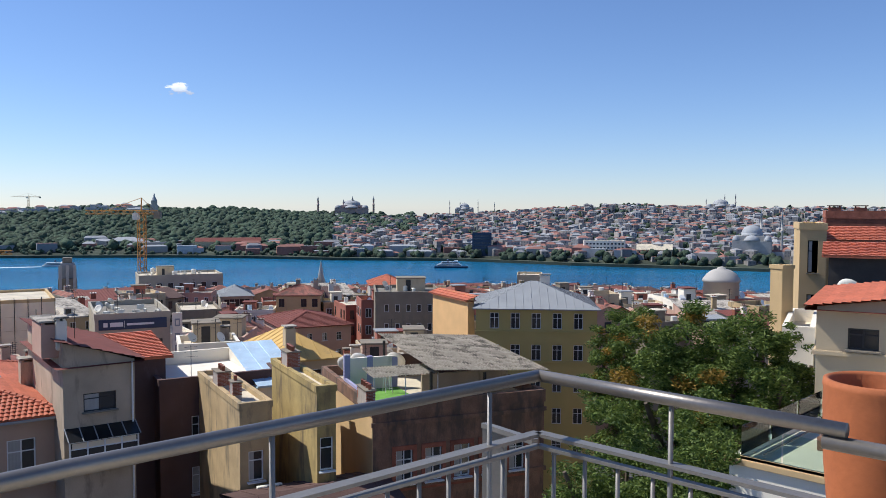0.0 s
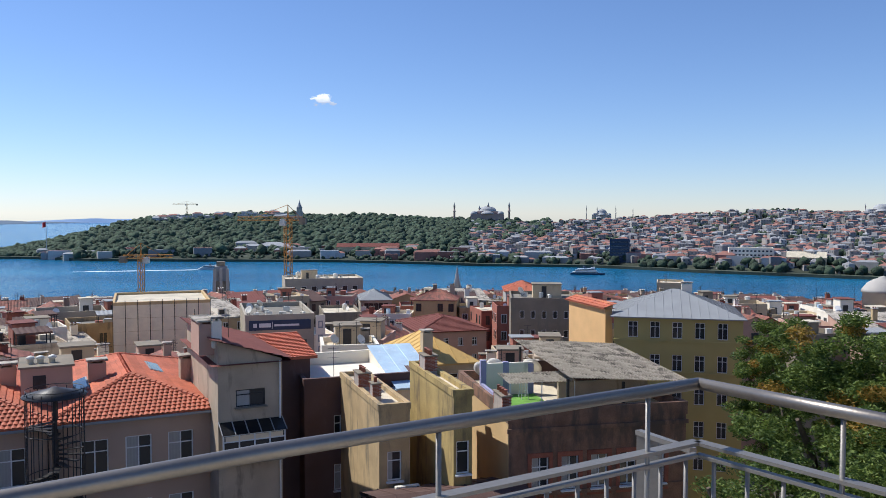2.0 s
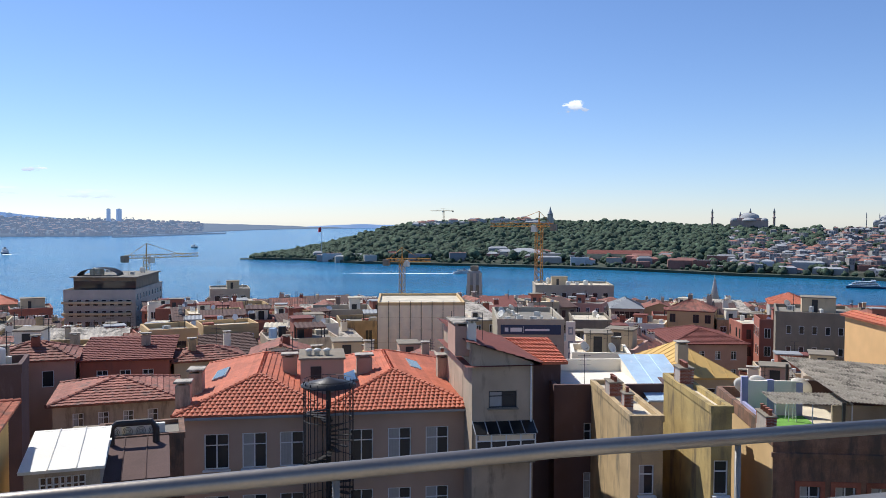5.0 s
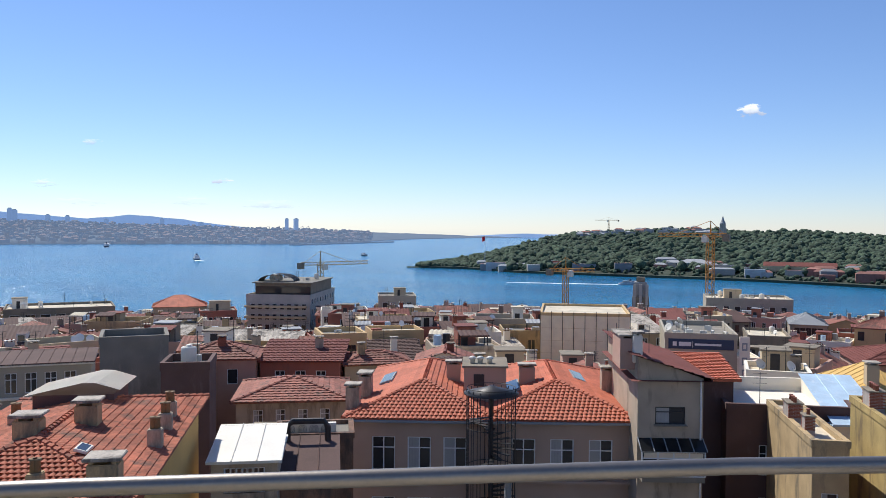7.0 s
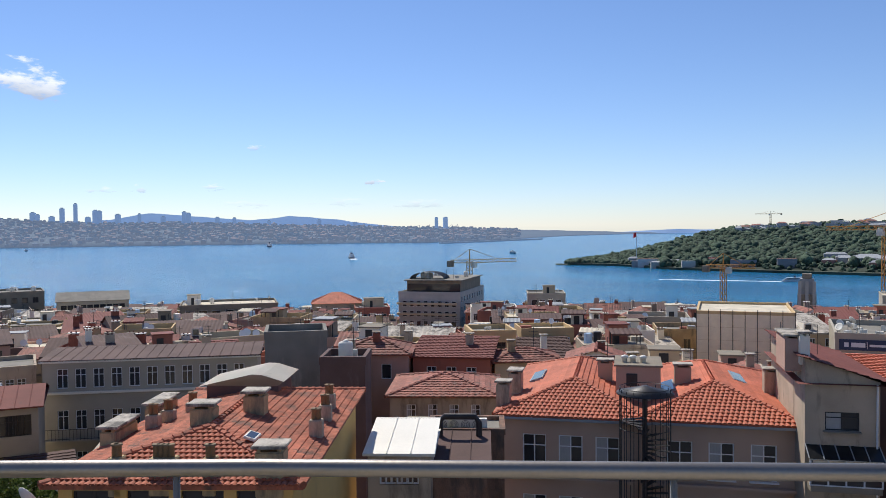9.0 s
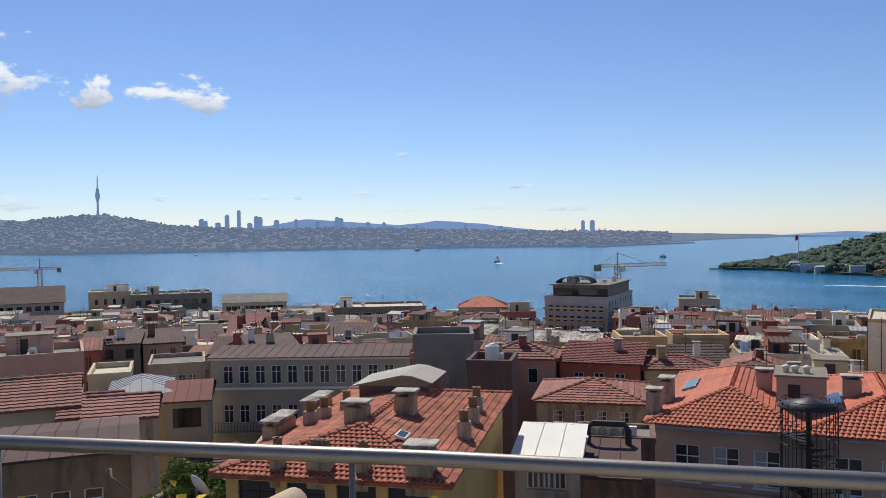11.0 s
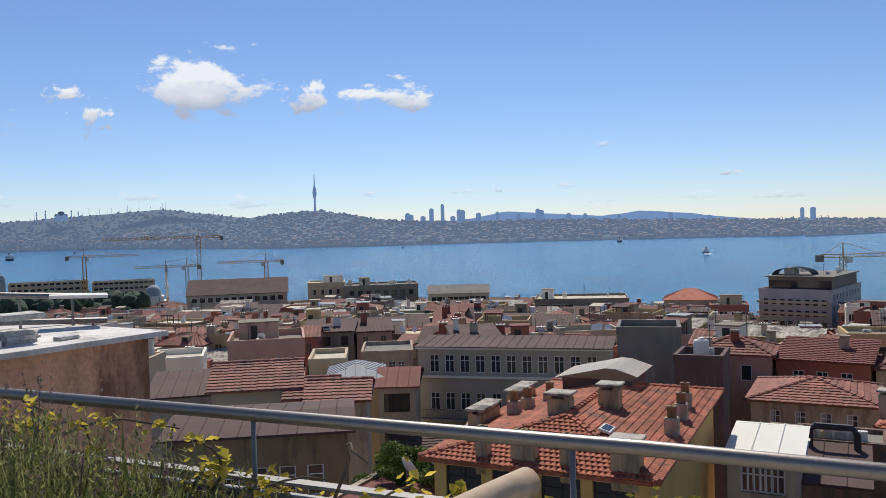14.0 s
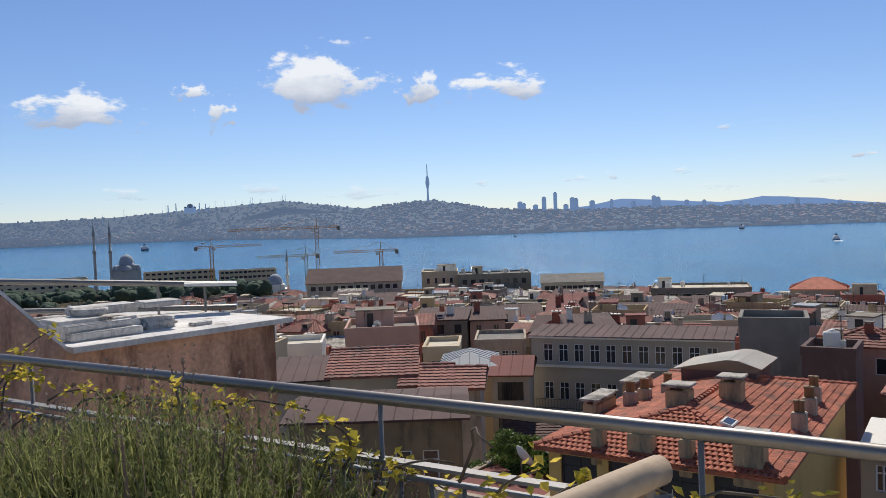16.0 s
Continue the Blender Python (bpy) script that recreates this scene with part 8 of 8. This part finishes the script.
tw = thing("terrace_wall", "white roof terrace wall with lilac pillars and grey drips", "wall", m @ T((0.2, 6.2, h)))
part("panel", one_box(0, 0, -0.02, 3.2, 0.18, 1.9), "white_wall", tw)
for x in (-0.05, 1.35, 2.9):
    part("pillar", rounded(x, -0.05, -0.02, x + 0.35, 0.23, 2.1 - x * 0.1, r=0.02), "lilac", tw)
part("side_panel", one_box(-0.05, -5.0, -0.02, 0.12, -0.06, 0.75), "lilac", tw)
aw = thing("roof_awning", "sagging corrugated awning on thin white posts", "awning", m @ T((0.5, 1.6, h)))
corrugated("sheet", "", T((0, 0, 1.65)), 3.9, 2.2, 0.06, "asbestos", aw, 0.03)
for x in (0.1, 1.9, 3.8):
    bm = bmesh.new()
    tube(bm, ((x, 0.1, -0.02), (x, 0.1, 1.64)), 0.03, 6)
    part("post", bm, "white_frame", aw)
turf = new("turf_mat", mesh_of("turf_mat", rounded(0.4, 0.3, h + 0.004 - 0.02, 3.4, 6.0, h + 0.03, r=0.01), "astroturf"))
turf.matrix_basis = m
tagged(turf, "green artificial turf mat on the roof terrace", "mat")
lad = thing("ladder", "white folding ladder standing on the terrace", "ladder", m @ T((2.2, 4.6, h + 0.02)))
for x, y0, y1 in ((0, 0, 0.25), (0.4, 0, 0.25), (0, 0.6, 0.3), (0.4, 0.6, 0.3)):
    bm = bmesh.new()
    tube(bm, ((x, y0, 0), (x * 0.8 + 0.04, y1, 1.5)), 0.022, 5)
    part("rail", bm, "white_frame", lad)
for k in range(5):
    bm = bmesh.new()
    z = 0.25 + k * 0.25
    tube(bm, ((0, z * 0.167, z), (0.4, z * 0.167, z)), 0.015, 5)
    part("rung", bm, "white_frame", lad)
for x, y in ((0.9, 8.6), (4.2, 8.9), (2.0, 9.5), (7.5, 9.8)):
    satellite_dish(m @ T((x, y, h - 0.02)) @ pose(0, 0, 0, 0, 0, 140) @ Matrix.Diagonal((1.3, 1.3, 1.3, 1)))
# brown house: moulded brick surrounds of its windows
for x0, x1, z0, z1 in grid_holes(w, h, 5, 3, 0.95, 1.85, 2.0, 3.7):
    bm = plate([x0 - 0.22, x0 - 0.01, x1 + 0.01, x1 + 0.22], [z0 - 0.3, z0 - 0.09, z1 + 0.01, z1 + 0.26], {(1, 1)}, 0.06)
    tr = new("trim_window", mesh_of("trim_window", bm, "brick"))
    tr.matrix_basis = m @ T((0, -0.062, 0))
    tagged(tr, "moulded red brick window surround", "trim", kind="structure")

# mauve house: roof boxes, chimneys, roof lights, balcony ledges
m, w, d, h = on("two-winged mauve apartment house under orange tiles, first")
mb, wb, db, hb = on("two-winged mauve apartment house under orange tiles, second")
sh = thing("roof_hut", "mauve rendered stair hut between the two tile roofs", "roof hut", m @ T((w - 1.5, 3.4, h)))
part("wall", one_box(0, 0, -0.1, 2.6, 3.4, 2.35), "mauve", sh)
part("slab", rounded(-0.12, -0.12, 2.35, 2.72, 3.52, 2.47, r=0.02), "concrete", sh)
part("hatch", rounded(0.6, -0.04, 1.2, 1.25, -0.003, 1.95, r=0.01), "dark_frame", sh)
for k, x in enumerate((0.5, 1.0, 1.6)):
    bm = bmesh.new()
    lathe(bm, [(0.16, 2.46), (0.16, 2.72), (0.24, 2.74), (0.2, 2.86), (0.05, 2.92)], 12, (x, 1.0, 0))
    part("vent", bm, "white_sheet", sh)
chimney(m @ T((w * 0.72, 7.0, h + 1.3)), 0.9, 0.8, 0.7, "mauve")
chimney(m @ T((0.25, 4.6, h + 0.6)), 0.8, 1.3, 1.0, "grey_wall", label="grey rendered chimney with a white slab")
chimney(m @ T((-0.1, 1.8, h + 0.4)), 0.8, 0.9, 1.0, "grey_wall", label="grey rendered chimney with a white slab")
chimney(mb @ T((wb * 0.3, 6.0, hb + 1.2)), 1.0, 0.8, 0.8, "mauve")
chimney(mb @ T((wb - 0.6, 6.5, hb + 0.5)), 0.9, 0.9, 1.3, "grey_wall")
for mm, x, y, dz, ry in ((m, 1.3, 8.5, 0.62, -19), (mb, 1.6, 5.5, 0.68, -19), (mb, wb - 2.3, 9.0, 0.75, 19)):
    rl = thing("roof_light", "flat grey glazed roof light among the tiles", "roof light", mm @ T((x, y, h + dz)) @ pose(0, 0, 0, 0, ry, 0), "roof lights")
    part("frame", rounded(-0.45, -1.6, 0.0, 0.45, 1.6, 0.14, r=0.02), "zinc", rl)
    part("pane", one_box(-0.36, -1.5, 0.141, 0.36, 1.5, 0.15), "glass", rl)
for mm, ww, hh in ((m, w, h), (mb, wb, hb)):
    bl = new("trim_ledge", mesh_of("trim_ledge", rounded(0.3, -0.45, hh - 3.62, ww - 0.3, -0.003, hh - 3.45, r=0.03), "mauve"))
    bl.matrix_basis = mm
    tagged(bl, "narrow mauve window ledge with pots", "ledge", kind="structure")
    gt = new("trim_gutter", mesh_of("trim_gutter", rounded(-0.45, -0.55, hh - 0.2, ww + 0.45, -0.42, hh - 0.06, r=0.03), "zinc"))
    gt.matrix_basis = mm
    tagged(gt, "grey eaves gutter", "gutter", kind="structure")
    dp = bmesh.new()
    tube(dp, ((ww - 0.1, -0.45, hh - 0.15), (ww - 0.12, -0.1, hh - 0.6), (ww - 0.12, -0.09, 2.0)), 0.055, 8)
    o2 = new("trim_downpipe", mesh_of("trim_downpipe", dp, "mauve"))
    o2.matrix_basis = mm
    tagged(o2, "rendered rainwater pipe", "downpipe", kind="structure")

# spiral escape stair in its cage
c = m @ Vector((w + 0.1, -1.45, 0))
st = thing("spiral_stair", "black iron spiral escape stair in a round bar cage", "staircase", pose(c.x, c.y, c.z))
top = h + 2.1
bm = bmesh.new()
tube(bm, ((0, 0, -0.5), (0, 0, top)), 0.1, 10)
part("column", bm, "dark_frame", st)
for k in range(18):
    a = k / 18 * math.tau
    bm = bmesh.new()
    tube(bm, ((math.cos(a) * 1.36, math.sin(a) * 1.36, -0.5), (math.cos(a) * 1.36, math.sin(a) * 1.36, top - 0.1)), 0.024, 5)
    part("cage_bar", bm, "dark_frame", st)
z = 0.3
while z < top:
    bm = bmesh.new()
    tube(bm, [(math.cos(k / 20 * math.tau) * 1.36, math.sin(k / 20 * math.tau) * 1.36, z) for k in range(21)], 0.022, 4)
    part("hoop", bm, "dark_frame", st)
    z += 2.2
bm = bmesh.new()
lathe(bm, [(1.52, top - 0.35), (1.54, top - 0.3), (0.3, top + 0.02), (0.12, top + 0.1)], 20)
part("canopy", bm, "dark_frame", st)
bm = bmesh.new()
box(bm, 0.08, -0.03, 0, 1.3, 0.24, 0.035)
TREAD = mesh_of("tread", bm, "dark_frame")
for k in range(int((top - 1.5) / 0.19)):
    part("tread", TREAD, None, st, m=pose(0, 0, 0.2 + k * 0.19, 0, 0, k * 25))

# narrow grey house: glazed sunroom, pipe, chimney wall
m, w, d, h = on("narrow stained grey house")
sr = thing("sunroom", "glazed white sunroom with a sloping glass roof and drapes", "sunroom", m @ T((0.1, -0.9, h - 5.1)))
part("floor_box", one_box(0, 0, -0.3, w - 0.2, 0.9, 0.0), "concrete", sr)
for k in range(5):
    x = (w - 0.2) * k / 4
    part("mullion", rounded(x - 0.04, 0, 0, x + 0.04, 0.08, 1.35, r=0.008), "white_frame", sr)
for z in (0.0, 0.95, 1.3):
    part("rail", rounded(0, -0.005, z, w - 0.2, 0.075, z + 0.06, r=0.008), "white_frame", sr)
part("pane", one_box(0.04, 0.03, 0.05, w - 0.24, 0.045, 1.3), "glass", sr)
part("drape", one_box(0.1, 0.012, 0.97, w - 0.3, 0.028, 1.28), "awning", sr, "cream drapes")
bm = bmesh.new()
vv = [bm.verts.new(p) for p in ((-0.1, -0.15, 1.38), (w - 0.1, -0.15, 1.38), (w - 0.1, 0.89, 1.85), (-0.1, 0.89, 1.85))]
bm.faces.new(vv)
bmesh.ops.solidify(bm, geom=bm.faces[:], thickness=0.04)
part("roof_glass", bm, "glass", sr)
for k in range(6):
    x = -0.08 + (w - 0.04) * k / 5
    bm = bmesh.new()
    tube(bm, ((x, -0.16, 1.40), (x, 0.88, 1.88)), 0.03, 4)
    part("bar", bm, "zinc", sr)
dp = bmesh.new()
tube(dp, ((w - 0.15, -0.1, h - 0.1), (w - 0.15, -0.1, 2.0)), 0.05, 8)
o2 = new("trim_downpipe", mesh_of("trim_downpipe", dp, "white_frame"))
o2.matrix_basis = m
tagged(o2, "white plastic rainwater pipe", "downpipe", kind="structure")
chimney(m @ T((-0.35, 2.2, h + 0.9)), 0.9, 2.6, 1.1, "pink", label="long pinkish chimney wall along the verge")
chimney(m @ T((0.1, 0.9, h + 1.3)), 0.5, 0.7, 0.9, "white_wall")
for x, y in ((0.5, 1.5), (1.2, 3.0), (-0.5, 4.0)):
    aer = thing("aerial", "thin iron rod aerial on the roof verge", "aerial", m @ T((x, y, h + 0.9)), "roof aerials")
    bm = bmesh.new()
    tube(bm, ((0, 0, -0.3), (0, 0, 1.6)), 0.018, 5)
    part("rod", bm, "dark_frame", aer)

# university block: sign band and tall vertical sign with plain shapes
m, w, d, h = on("university block")
sg = thing("sign", "dark blue sign band with pale bars for writing", "sign", m @ T((0.4, -0.12, h - 1.3)))
part("board", rounded(0, 0, 0, w - 0.8, 0.1, 1.2, r=0.02), "navy", sg)
for x0, x1, z0, z1 in ((0.5, 0.95, 0.35, 0.85), (1.2, 2.6, 0.35, 0.85), (2.75, 2.8, 0.2, 1.0), (3.0, 6.0, 0.45, 0.7)):
    part("bar", one_box(x0, -0.02, z0, min(x1, w - 1), -0.003, z1), "white_frame", sg)
vs = thing("sign", "tall white vertical sign with grey shapes", "sign", m @ T((w + 0.15, -0.6, h - 8.2)))
part("board", rounded(0, 0, 0, 1.15, 0.25, 8.6, r=0.03), "white_wall", vs)
for z, hh in ((7.0, 0.9), (5.3, 0.9), (3.9, 0.9), (2.5, 0.9), (0.9, 0.7)):
    bm = plate([0.28, 0.42, 0.73, 0.87], [z, z + 0.18, z + hh - 0.18, z + hh], {(1, 1)}, 0.02)
    part("shape", bm, "zinc", vs, m=T((0, -0.024, 0)))
for k in range(14):
    x, y = rng.uniform(0.5, w - 0.5), rng.uniform(1, d - 1)
    rng.choice([ac_unit, ac_unit, satellite_dish, roof_aerial])(m @ T((x, y, h - 0.02)) @ pose(0, 0, 0, 0, 0, rng.uniform(0, 360)))

# panelled blind wall
m, w, d, h = on("block with a beige panelled")
for i in range(8):
    for k in range(4):
        x0, x1 = w * i / 8, w * (i + 1) / 8
        z1 = h - 0.1 - k * 1.6
        pn = new("panel", mesh_of("panel", rounded(x0 + 0.035, -0.07, z1 - 1.57, x1 - 0.035, -0.003, z1, r=0.012), "awning"))
        pn.matrix_basis = Matrix()
        pn.parent = HOUSES["block with a beige panelled blind wall"][0]
for k in range(9):
    bm = one_box(w * k / 8 - 0.03, -0.1, h - 6.6, w * k / 8 + 0.03, -0.02, h + 0.5)
    part("rail", bm, "dark_frame", HOUSES["block with a beige panelled blind wall"][0])

# near tile house: chimneys along the eaves and ridge, dormer with a white roof
m, w, d, h = on("ochre house under a broad weathered")
for x, y, ww, dd, hh, dz in ((w * 0.24, 0.25, 0.5, 0.5, 0.75, 0.1), (w * 0.44, 0.3, 1.0, 0.5, 0.7, 0.12), (w * 0.64, 0.3, 0.5, 0.5, 0.7, 0.12), (w * 0.9, 0.35, 1.05, 0.8, 1.0, 0.1)):
    chimney(m @ T((x, y, h + dz)), ww * 0.85, dd, hh * 0.85, "ochre_grey", cap=ww > 1.02, pots=2 if ww < 0.8 else 4, label="weathered rendered chimney on the tiled eaves")
for x, y, ww, dd, hh, dz in ((3.2, 4.6, 0.85, 0.8, 0.55, 0.8), (4.6, 6.6, 0.8, 0.8, 0.6, 0.8), (-0.1, 9.0, 0.6, 2.2, 0.45, 0.1), (-0.2, 5.0, 0.6, 2.0, 0.45, 0.1)):
    chimney(m @ T((x, y, h + dz)), ww, dd, hh, "ochre_grey", label="broad weathered chimney with a pale flat slab")
for x, y in ((1.1, 6.6), (0.8, 5.8), (1.6, 8.0), (w - 0.3, 7.5), (w - 0.2, 5.0), (w - 0.5, 9.6)):
    chimney(m @ T((x, y, h + 0.25)), 0.5, 0.45, 0.55, "grey_wall", cap=False, label="small weathered chimney with clay pots")
dr = thing("dormer", "dark boarded roof dormer under a folded white metal sheet", "dormer", m @ T((1.4, 10.4, h + 0.1)))
part("wall", one_box(0, 0, -0.4, 3.2, 2.6, 0.9), "maroon", dr)
bm = bmesh.new()
rows = []
for k in range(9):
    x = -0.3 + 3.8 * k / 8
    z = stepped([(-0.3, 0.92), (2.3, 1.5), (3.5, 1.12)], x)
    rows.append([bm.verts.new((x, y, z)) for y in (-0.25, 2.9)])
for a, b in zip(rows, rows[1:]):
    bm.faces.new((a[0], b[0], b[1], a[1]))
bmesh.ops.solidify(bm, geom=bm.faces[:], thickness=0.05)
part("roof", bm, "white_sheet", dr, "folded white metal sheet", smooth=False)
rl = thing("roof_light", "small pale roof light lying in the tiles", "roof light", m @ T((w * 0.72, 3.0, h + 0.64)) @ pose(0, 0, 0, 0, 17, 0), "roof lights")
part("frame", rounded(-0.22, -0.42, 0, 0.22, 0.42, 0.1, r=0.02), "white_sheet", rl)
part("pane", one_box(-0.15, -0.34, 0.101, 0.15, 0.34, 0.106), "glass", rl)
for x, y in ((-2.4, 2.4), (-1.6, 3.2)):
    satellite_dish(m @ T((x, y, h - 2.2)) @ pose(0, 0, 0, 0, 0, 150))
M1, w1, d1, h1 = m, w, d, h
p = M1 @ Vector((-4.6, -0.5, 0))
building("house", "low yard building with a dark red sheet roof", p.x, p.y, 47, 4.2, 6.0, M1.translation.z + h1 - 2.2, "grey_wall", "flat", 0.08, "tile_dark", near=0)

# canopy house and its neighbour: machines on the roofs
m, w, d, h = on("low house with a brown sheet roof and air")
for k in range(4):
    ac_unit(m @ T((0.4 + k * 0.6, d + 0.6, h + 0.3)))
rack = thing("roof_duct", "dark bent ventilation duct on the brown roof", "duct", m @ T((0.2, d - 0.8, h + 0.4)))
bm = bmesh.new()
tube(bm, ((0, 0, -0.4), (0, 0, 0.8), (0.25, 0, 1.0), (1.8, 0, 1.0), (2.0, 0, 0.7), (2.0, 0, -0.35)), 0.16, 10)
part("duct", bm, "dark_frame", rack)
p = m @ Vector((-0.5, d + 0.1, 0))
building("house", "dark low house crowded with roof machines", p.x, p.y, 46, 4.0, 3.0, m.translation.z + h + 0.35, "brown_brick", "flat", 0.2, "bitumen", near=0, base=m.translation.z)

# long pale house: cornice, balcony rail
m, w, d, h = on("long pale grey house")
for z in (h - 0.25, h - 3.05):
    cn = new("trim_cornice", mesh_of("trim_cornice", rounded(-0.25, -0.3, z, w + 0.25, -0.003, z + 0.22, r=0.03), "white_wall"))
    cn.matrix_basis = m
    tagged(cn, "white moulded cornice", "cornice", kind="structure")
bc = thing("balcony", "long iron balcony along the pale facade", "balcony", m @ T((0.3, -0.9, h - 7.0)))
part("slab", rounded(0, 0, -0.15, w - 4.0, 0.895, 0, r=0.02), "pale_grey", bc)
for z in (0.1, 0.95):
    part("rail", one_box(0, 0.02, z, w - 4.0, 0.06, z + 0.04), "dark_frame", bc)
for k in range(int((w - 4) / 0.3)):
    part("baluster", one_box(k * 0.3, 0.025, 0.0, k * 0.3 + 0.03, 0.055, 0.98), "dark_frame", bc)
# mural patch on the maroon wall
m, w, d, h = on("maroon blind-walled")
mu = thing("mural", "faded pale mural patch on the maroon wall", "mural", m @ T((w * 0.35, -0.02, h - 3.0)))
bm = bmesh.new()
pts = [(math.cos(a / 14 * math.tau) * (0.8 + 0.2 * math.sin(a * 2.3)), 0, math.sin(a / 14 * math.tau) * (0.6 + 0.15 * math.cos(a * 1.7))) for a in range(14)]
bm.faces.new([bm.verts.new(p) for p in pts])
bmesh.ops.solidify(bm, geom=bm.faces[:], thickness=0.01)
part("patch", bm, "pink", mu)

# glass-walled roof terrace
m, w, d, h = on("white neighbour house with a glass")
gl = thing("glass_balustrade", "clear glass balustrade round a roof terrace", "balustrade", m @ T((0.25, 0.25, h + 0.12)))
L = 12.0
for k in range(4):
    part("pane", one_box(0, 0.02 + k * d / 4.2, 0.02, 0.016, (k + 0.97) * d / 4.2, 0.95), "clear", gl)
    part("pane", one_box(0.02 + k * min(w, L) / 4, 0, 0.02, (k + 0.97) * min(w, L) / 4, 0.016, 0.95), "clear", gl)
part("coping", rounded(-0.4, -0.4, -0.2, min(w, L), 0.12, 0.0, r=0.02), "tan", gl)
part("rail", rounded(0.5, 0.5, 0.0, 0.56, d - 1, 0.06, r=0.01), "steel", gl)
tb = thing("round_table", "small round white terrace table", "table", m @ T((3.2, 2.2, h)))
bm = bmesh.new()
lathe(bm, [(0.22, -0.02), (0.22, 0.02), (0.03, 0.05), (0.03, 0.7), (0.42, 0.71), (0.42, 0.74), (0.02, 0.745)], 24)
part("top", bm, "white_wall", tb)
bx = thing("plant_box", "dark planter box with shrubs on the terrace", "planter", m @ T((1.6, 3.0, h)))
part("box", rounded(0, 0, -0.02, 0.5, 1.6, 0.45, r=0.02), "brown_brick", bx)
bm = bmesh.new()
leaf_cloud(bm, (0.25, 0.8, 0.75), 0.55, 500, 0.14, rng)
part("shrub", bm, "leaf", bx)

# hotel roof clutter and stepped storeys
m, w, d, h = on("large pale hotel")
up = thing("roof_storey", "dark glazed top storey of the hotel with awnings", "roof storey", m @ T((2.0, 3.0, h)))
part("body", one_box(0, 0, -0.02, w - 2.5, d - 6, 4.2), "concrete", up)
part("glazing", one_box(0.2, -0.12, 0.3, w - 2.7, -0.01, 3.2), "glass", up)
part("slab", rounded(-0.8, -1.2, 4.2, w - 1.8, d - 5.5, 4.55, r=0.05), "bitumen", up)
bm = bmesh.new()
rows = [[bm.verts.new((w * 0.3 + math.cos(math.pi * k / 10) * 6, y, 4.55 + math.sin(math.pi * k / 10) * 2.4)) for y in (2.0, 9.0)] for k in range(11)]
for a, b in zip(rows, rows[1:]):
    bm.faces.new((a[0], b[0], b[1], a[1]))
bmesh.ops.solidify(bm, geom=bm.faces[:], thickness=0.2)
part("vault", bm, "dark_frame", up)
for k in range(16):
    q = m @ T((rng.uniform(2, w - 2), rng.uniform(2, d - 8), h + 4.5)) @ Matrix.Diagonal((1.5, 1.5, 1.4, 1))
    rng.choice([water_tank, ac_unit, roof_aerial])(q)
for k, z in enumerate((h - 3.4, h - 6.8)):
    tr = new("trim_balcony", mesh_of("trim_balcony", rounded(-0.3, -1.2, z, w * 0.95, -0.003, z + 0.7, r=0.05), "cream"))
    tr.matrix_basis = m
    tagged(tr, "cream balcony band along the hotel front", "balcony", kind="structure")

m, w, d, h = on("white-walled house with a sunlit")
pw = thing("terrace_wall", "low whitewashed wall along the roof terrace", "wall", m @ T((0, d - 0.25, h)))
part("panel", rounded(-0.06, 0, -0.02, w + 0.06, 0.25, 0.85, r=0.02), "white_wall", pw)
# clutter on the other flat roofs by the water
for start, n in (("square grey waterfront", 6), ("low white waterfront block with", 12), ("dark red waterfront", 5), ("flat grey waterfront", 14), ("white waterfront block", 16), ("tall beige", 5), ("white stepped", 5), ("raw grey concrete", 8), ("dusty pink house with", 7), ("cream house with tall", 4), ("maroon blind", 3)):
    m, w, d, h = on(start)
    for k in range(n):
        big = rng.uniform(1.0, 1.4) if w > 10 else 1.0
        q = m @ T((rng.uniform(1, w - 1), rng.uniform(0.8, d - 1), h - 0.02)) @ pose(0, 0, 0, 0, 0, rng.uniform(0, 360)) @ Matrix.Diagonal((big, big, big, 1))
        rng.choice([water_tank, ac_unit, ac_unit, satellite_dish, roof_aerial, roof_aerial])(q)
    if w > 8:
        stair_hut(m @ T((rng.uniform(1, w - 6), d * 0.45, h - 0.02)), rng.uniform(3, 6), 3.5, rng.uniform(2, 2.8))
# dishes on the pale terrace, a cornice on the cream house, stacks on the brick house
m, w, d, h = on("pale terrace house with a low")
for x, y, q in ((1.0, 1.6, 1.25), (1.9, 1.0, 1.0), (2.8, 1.3, 1.1), (3.8, 1.5, 1.2)):
    satellite_dish(m @ T((x, y, h)) @ pose(0, 0, 0, 0, 0, 150 + 14 * x) @ Matrix.Diagonal((q, q, q, 1)))
m, w, d, h = on("cream house with a red tile verge")
part("cornice", rounded(-0.12, -0.14, h - 1.95, w, -0.003, h - 1.75, r=0.03), "cream", HOUSES["cream house with a red tile verge"][0])
part("side_cornice", rounded(-0.14, -0.1, h - 1.94, -0.003, d, h - 1.76, r=0.03), "cream", HOUSES["cream house with a red tile verge"][0])
m, w, d, h = on("dark red brick house")
for x in (0.8, 3.0, 6.0):
    chimney(m @ T((x, d * 0.3, h + 0.2)), 1.1, 0.7, 0.7, "brick")
m, w, d, h = on("olive yellow")
chimney(m @ T((w * 0.6, d * 0.6, h + 2.0)), 1.2, 0.8, 1.1, "white_wall")
m, w, d, h = on("low house with an ochre")
chimney(m @ T((1.6, 1.2, h + 0.4)), 0.8, 0.8, 1.9, "cream", label="tall cream chimney with a flat cap")
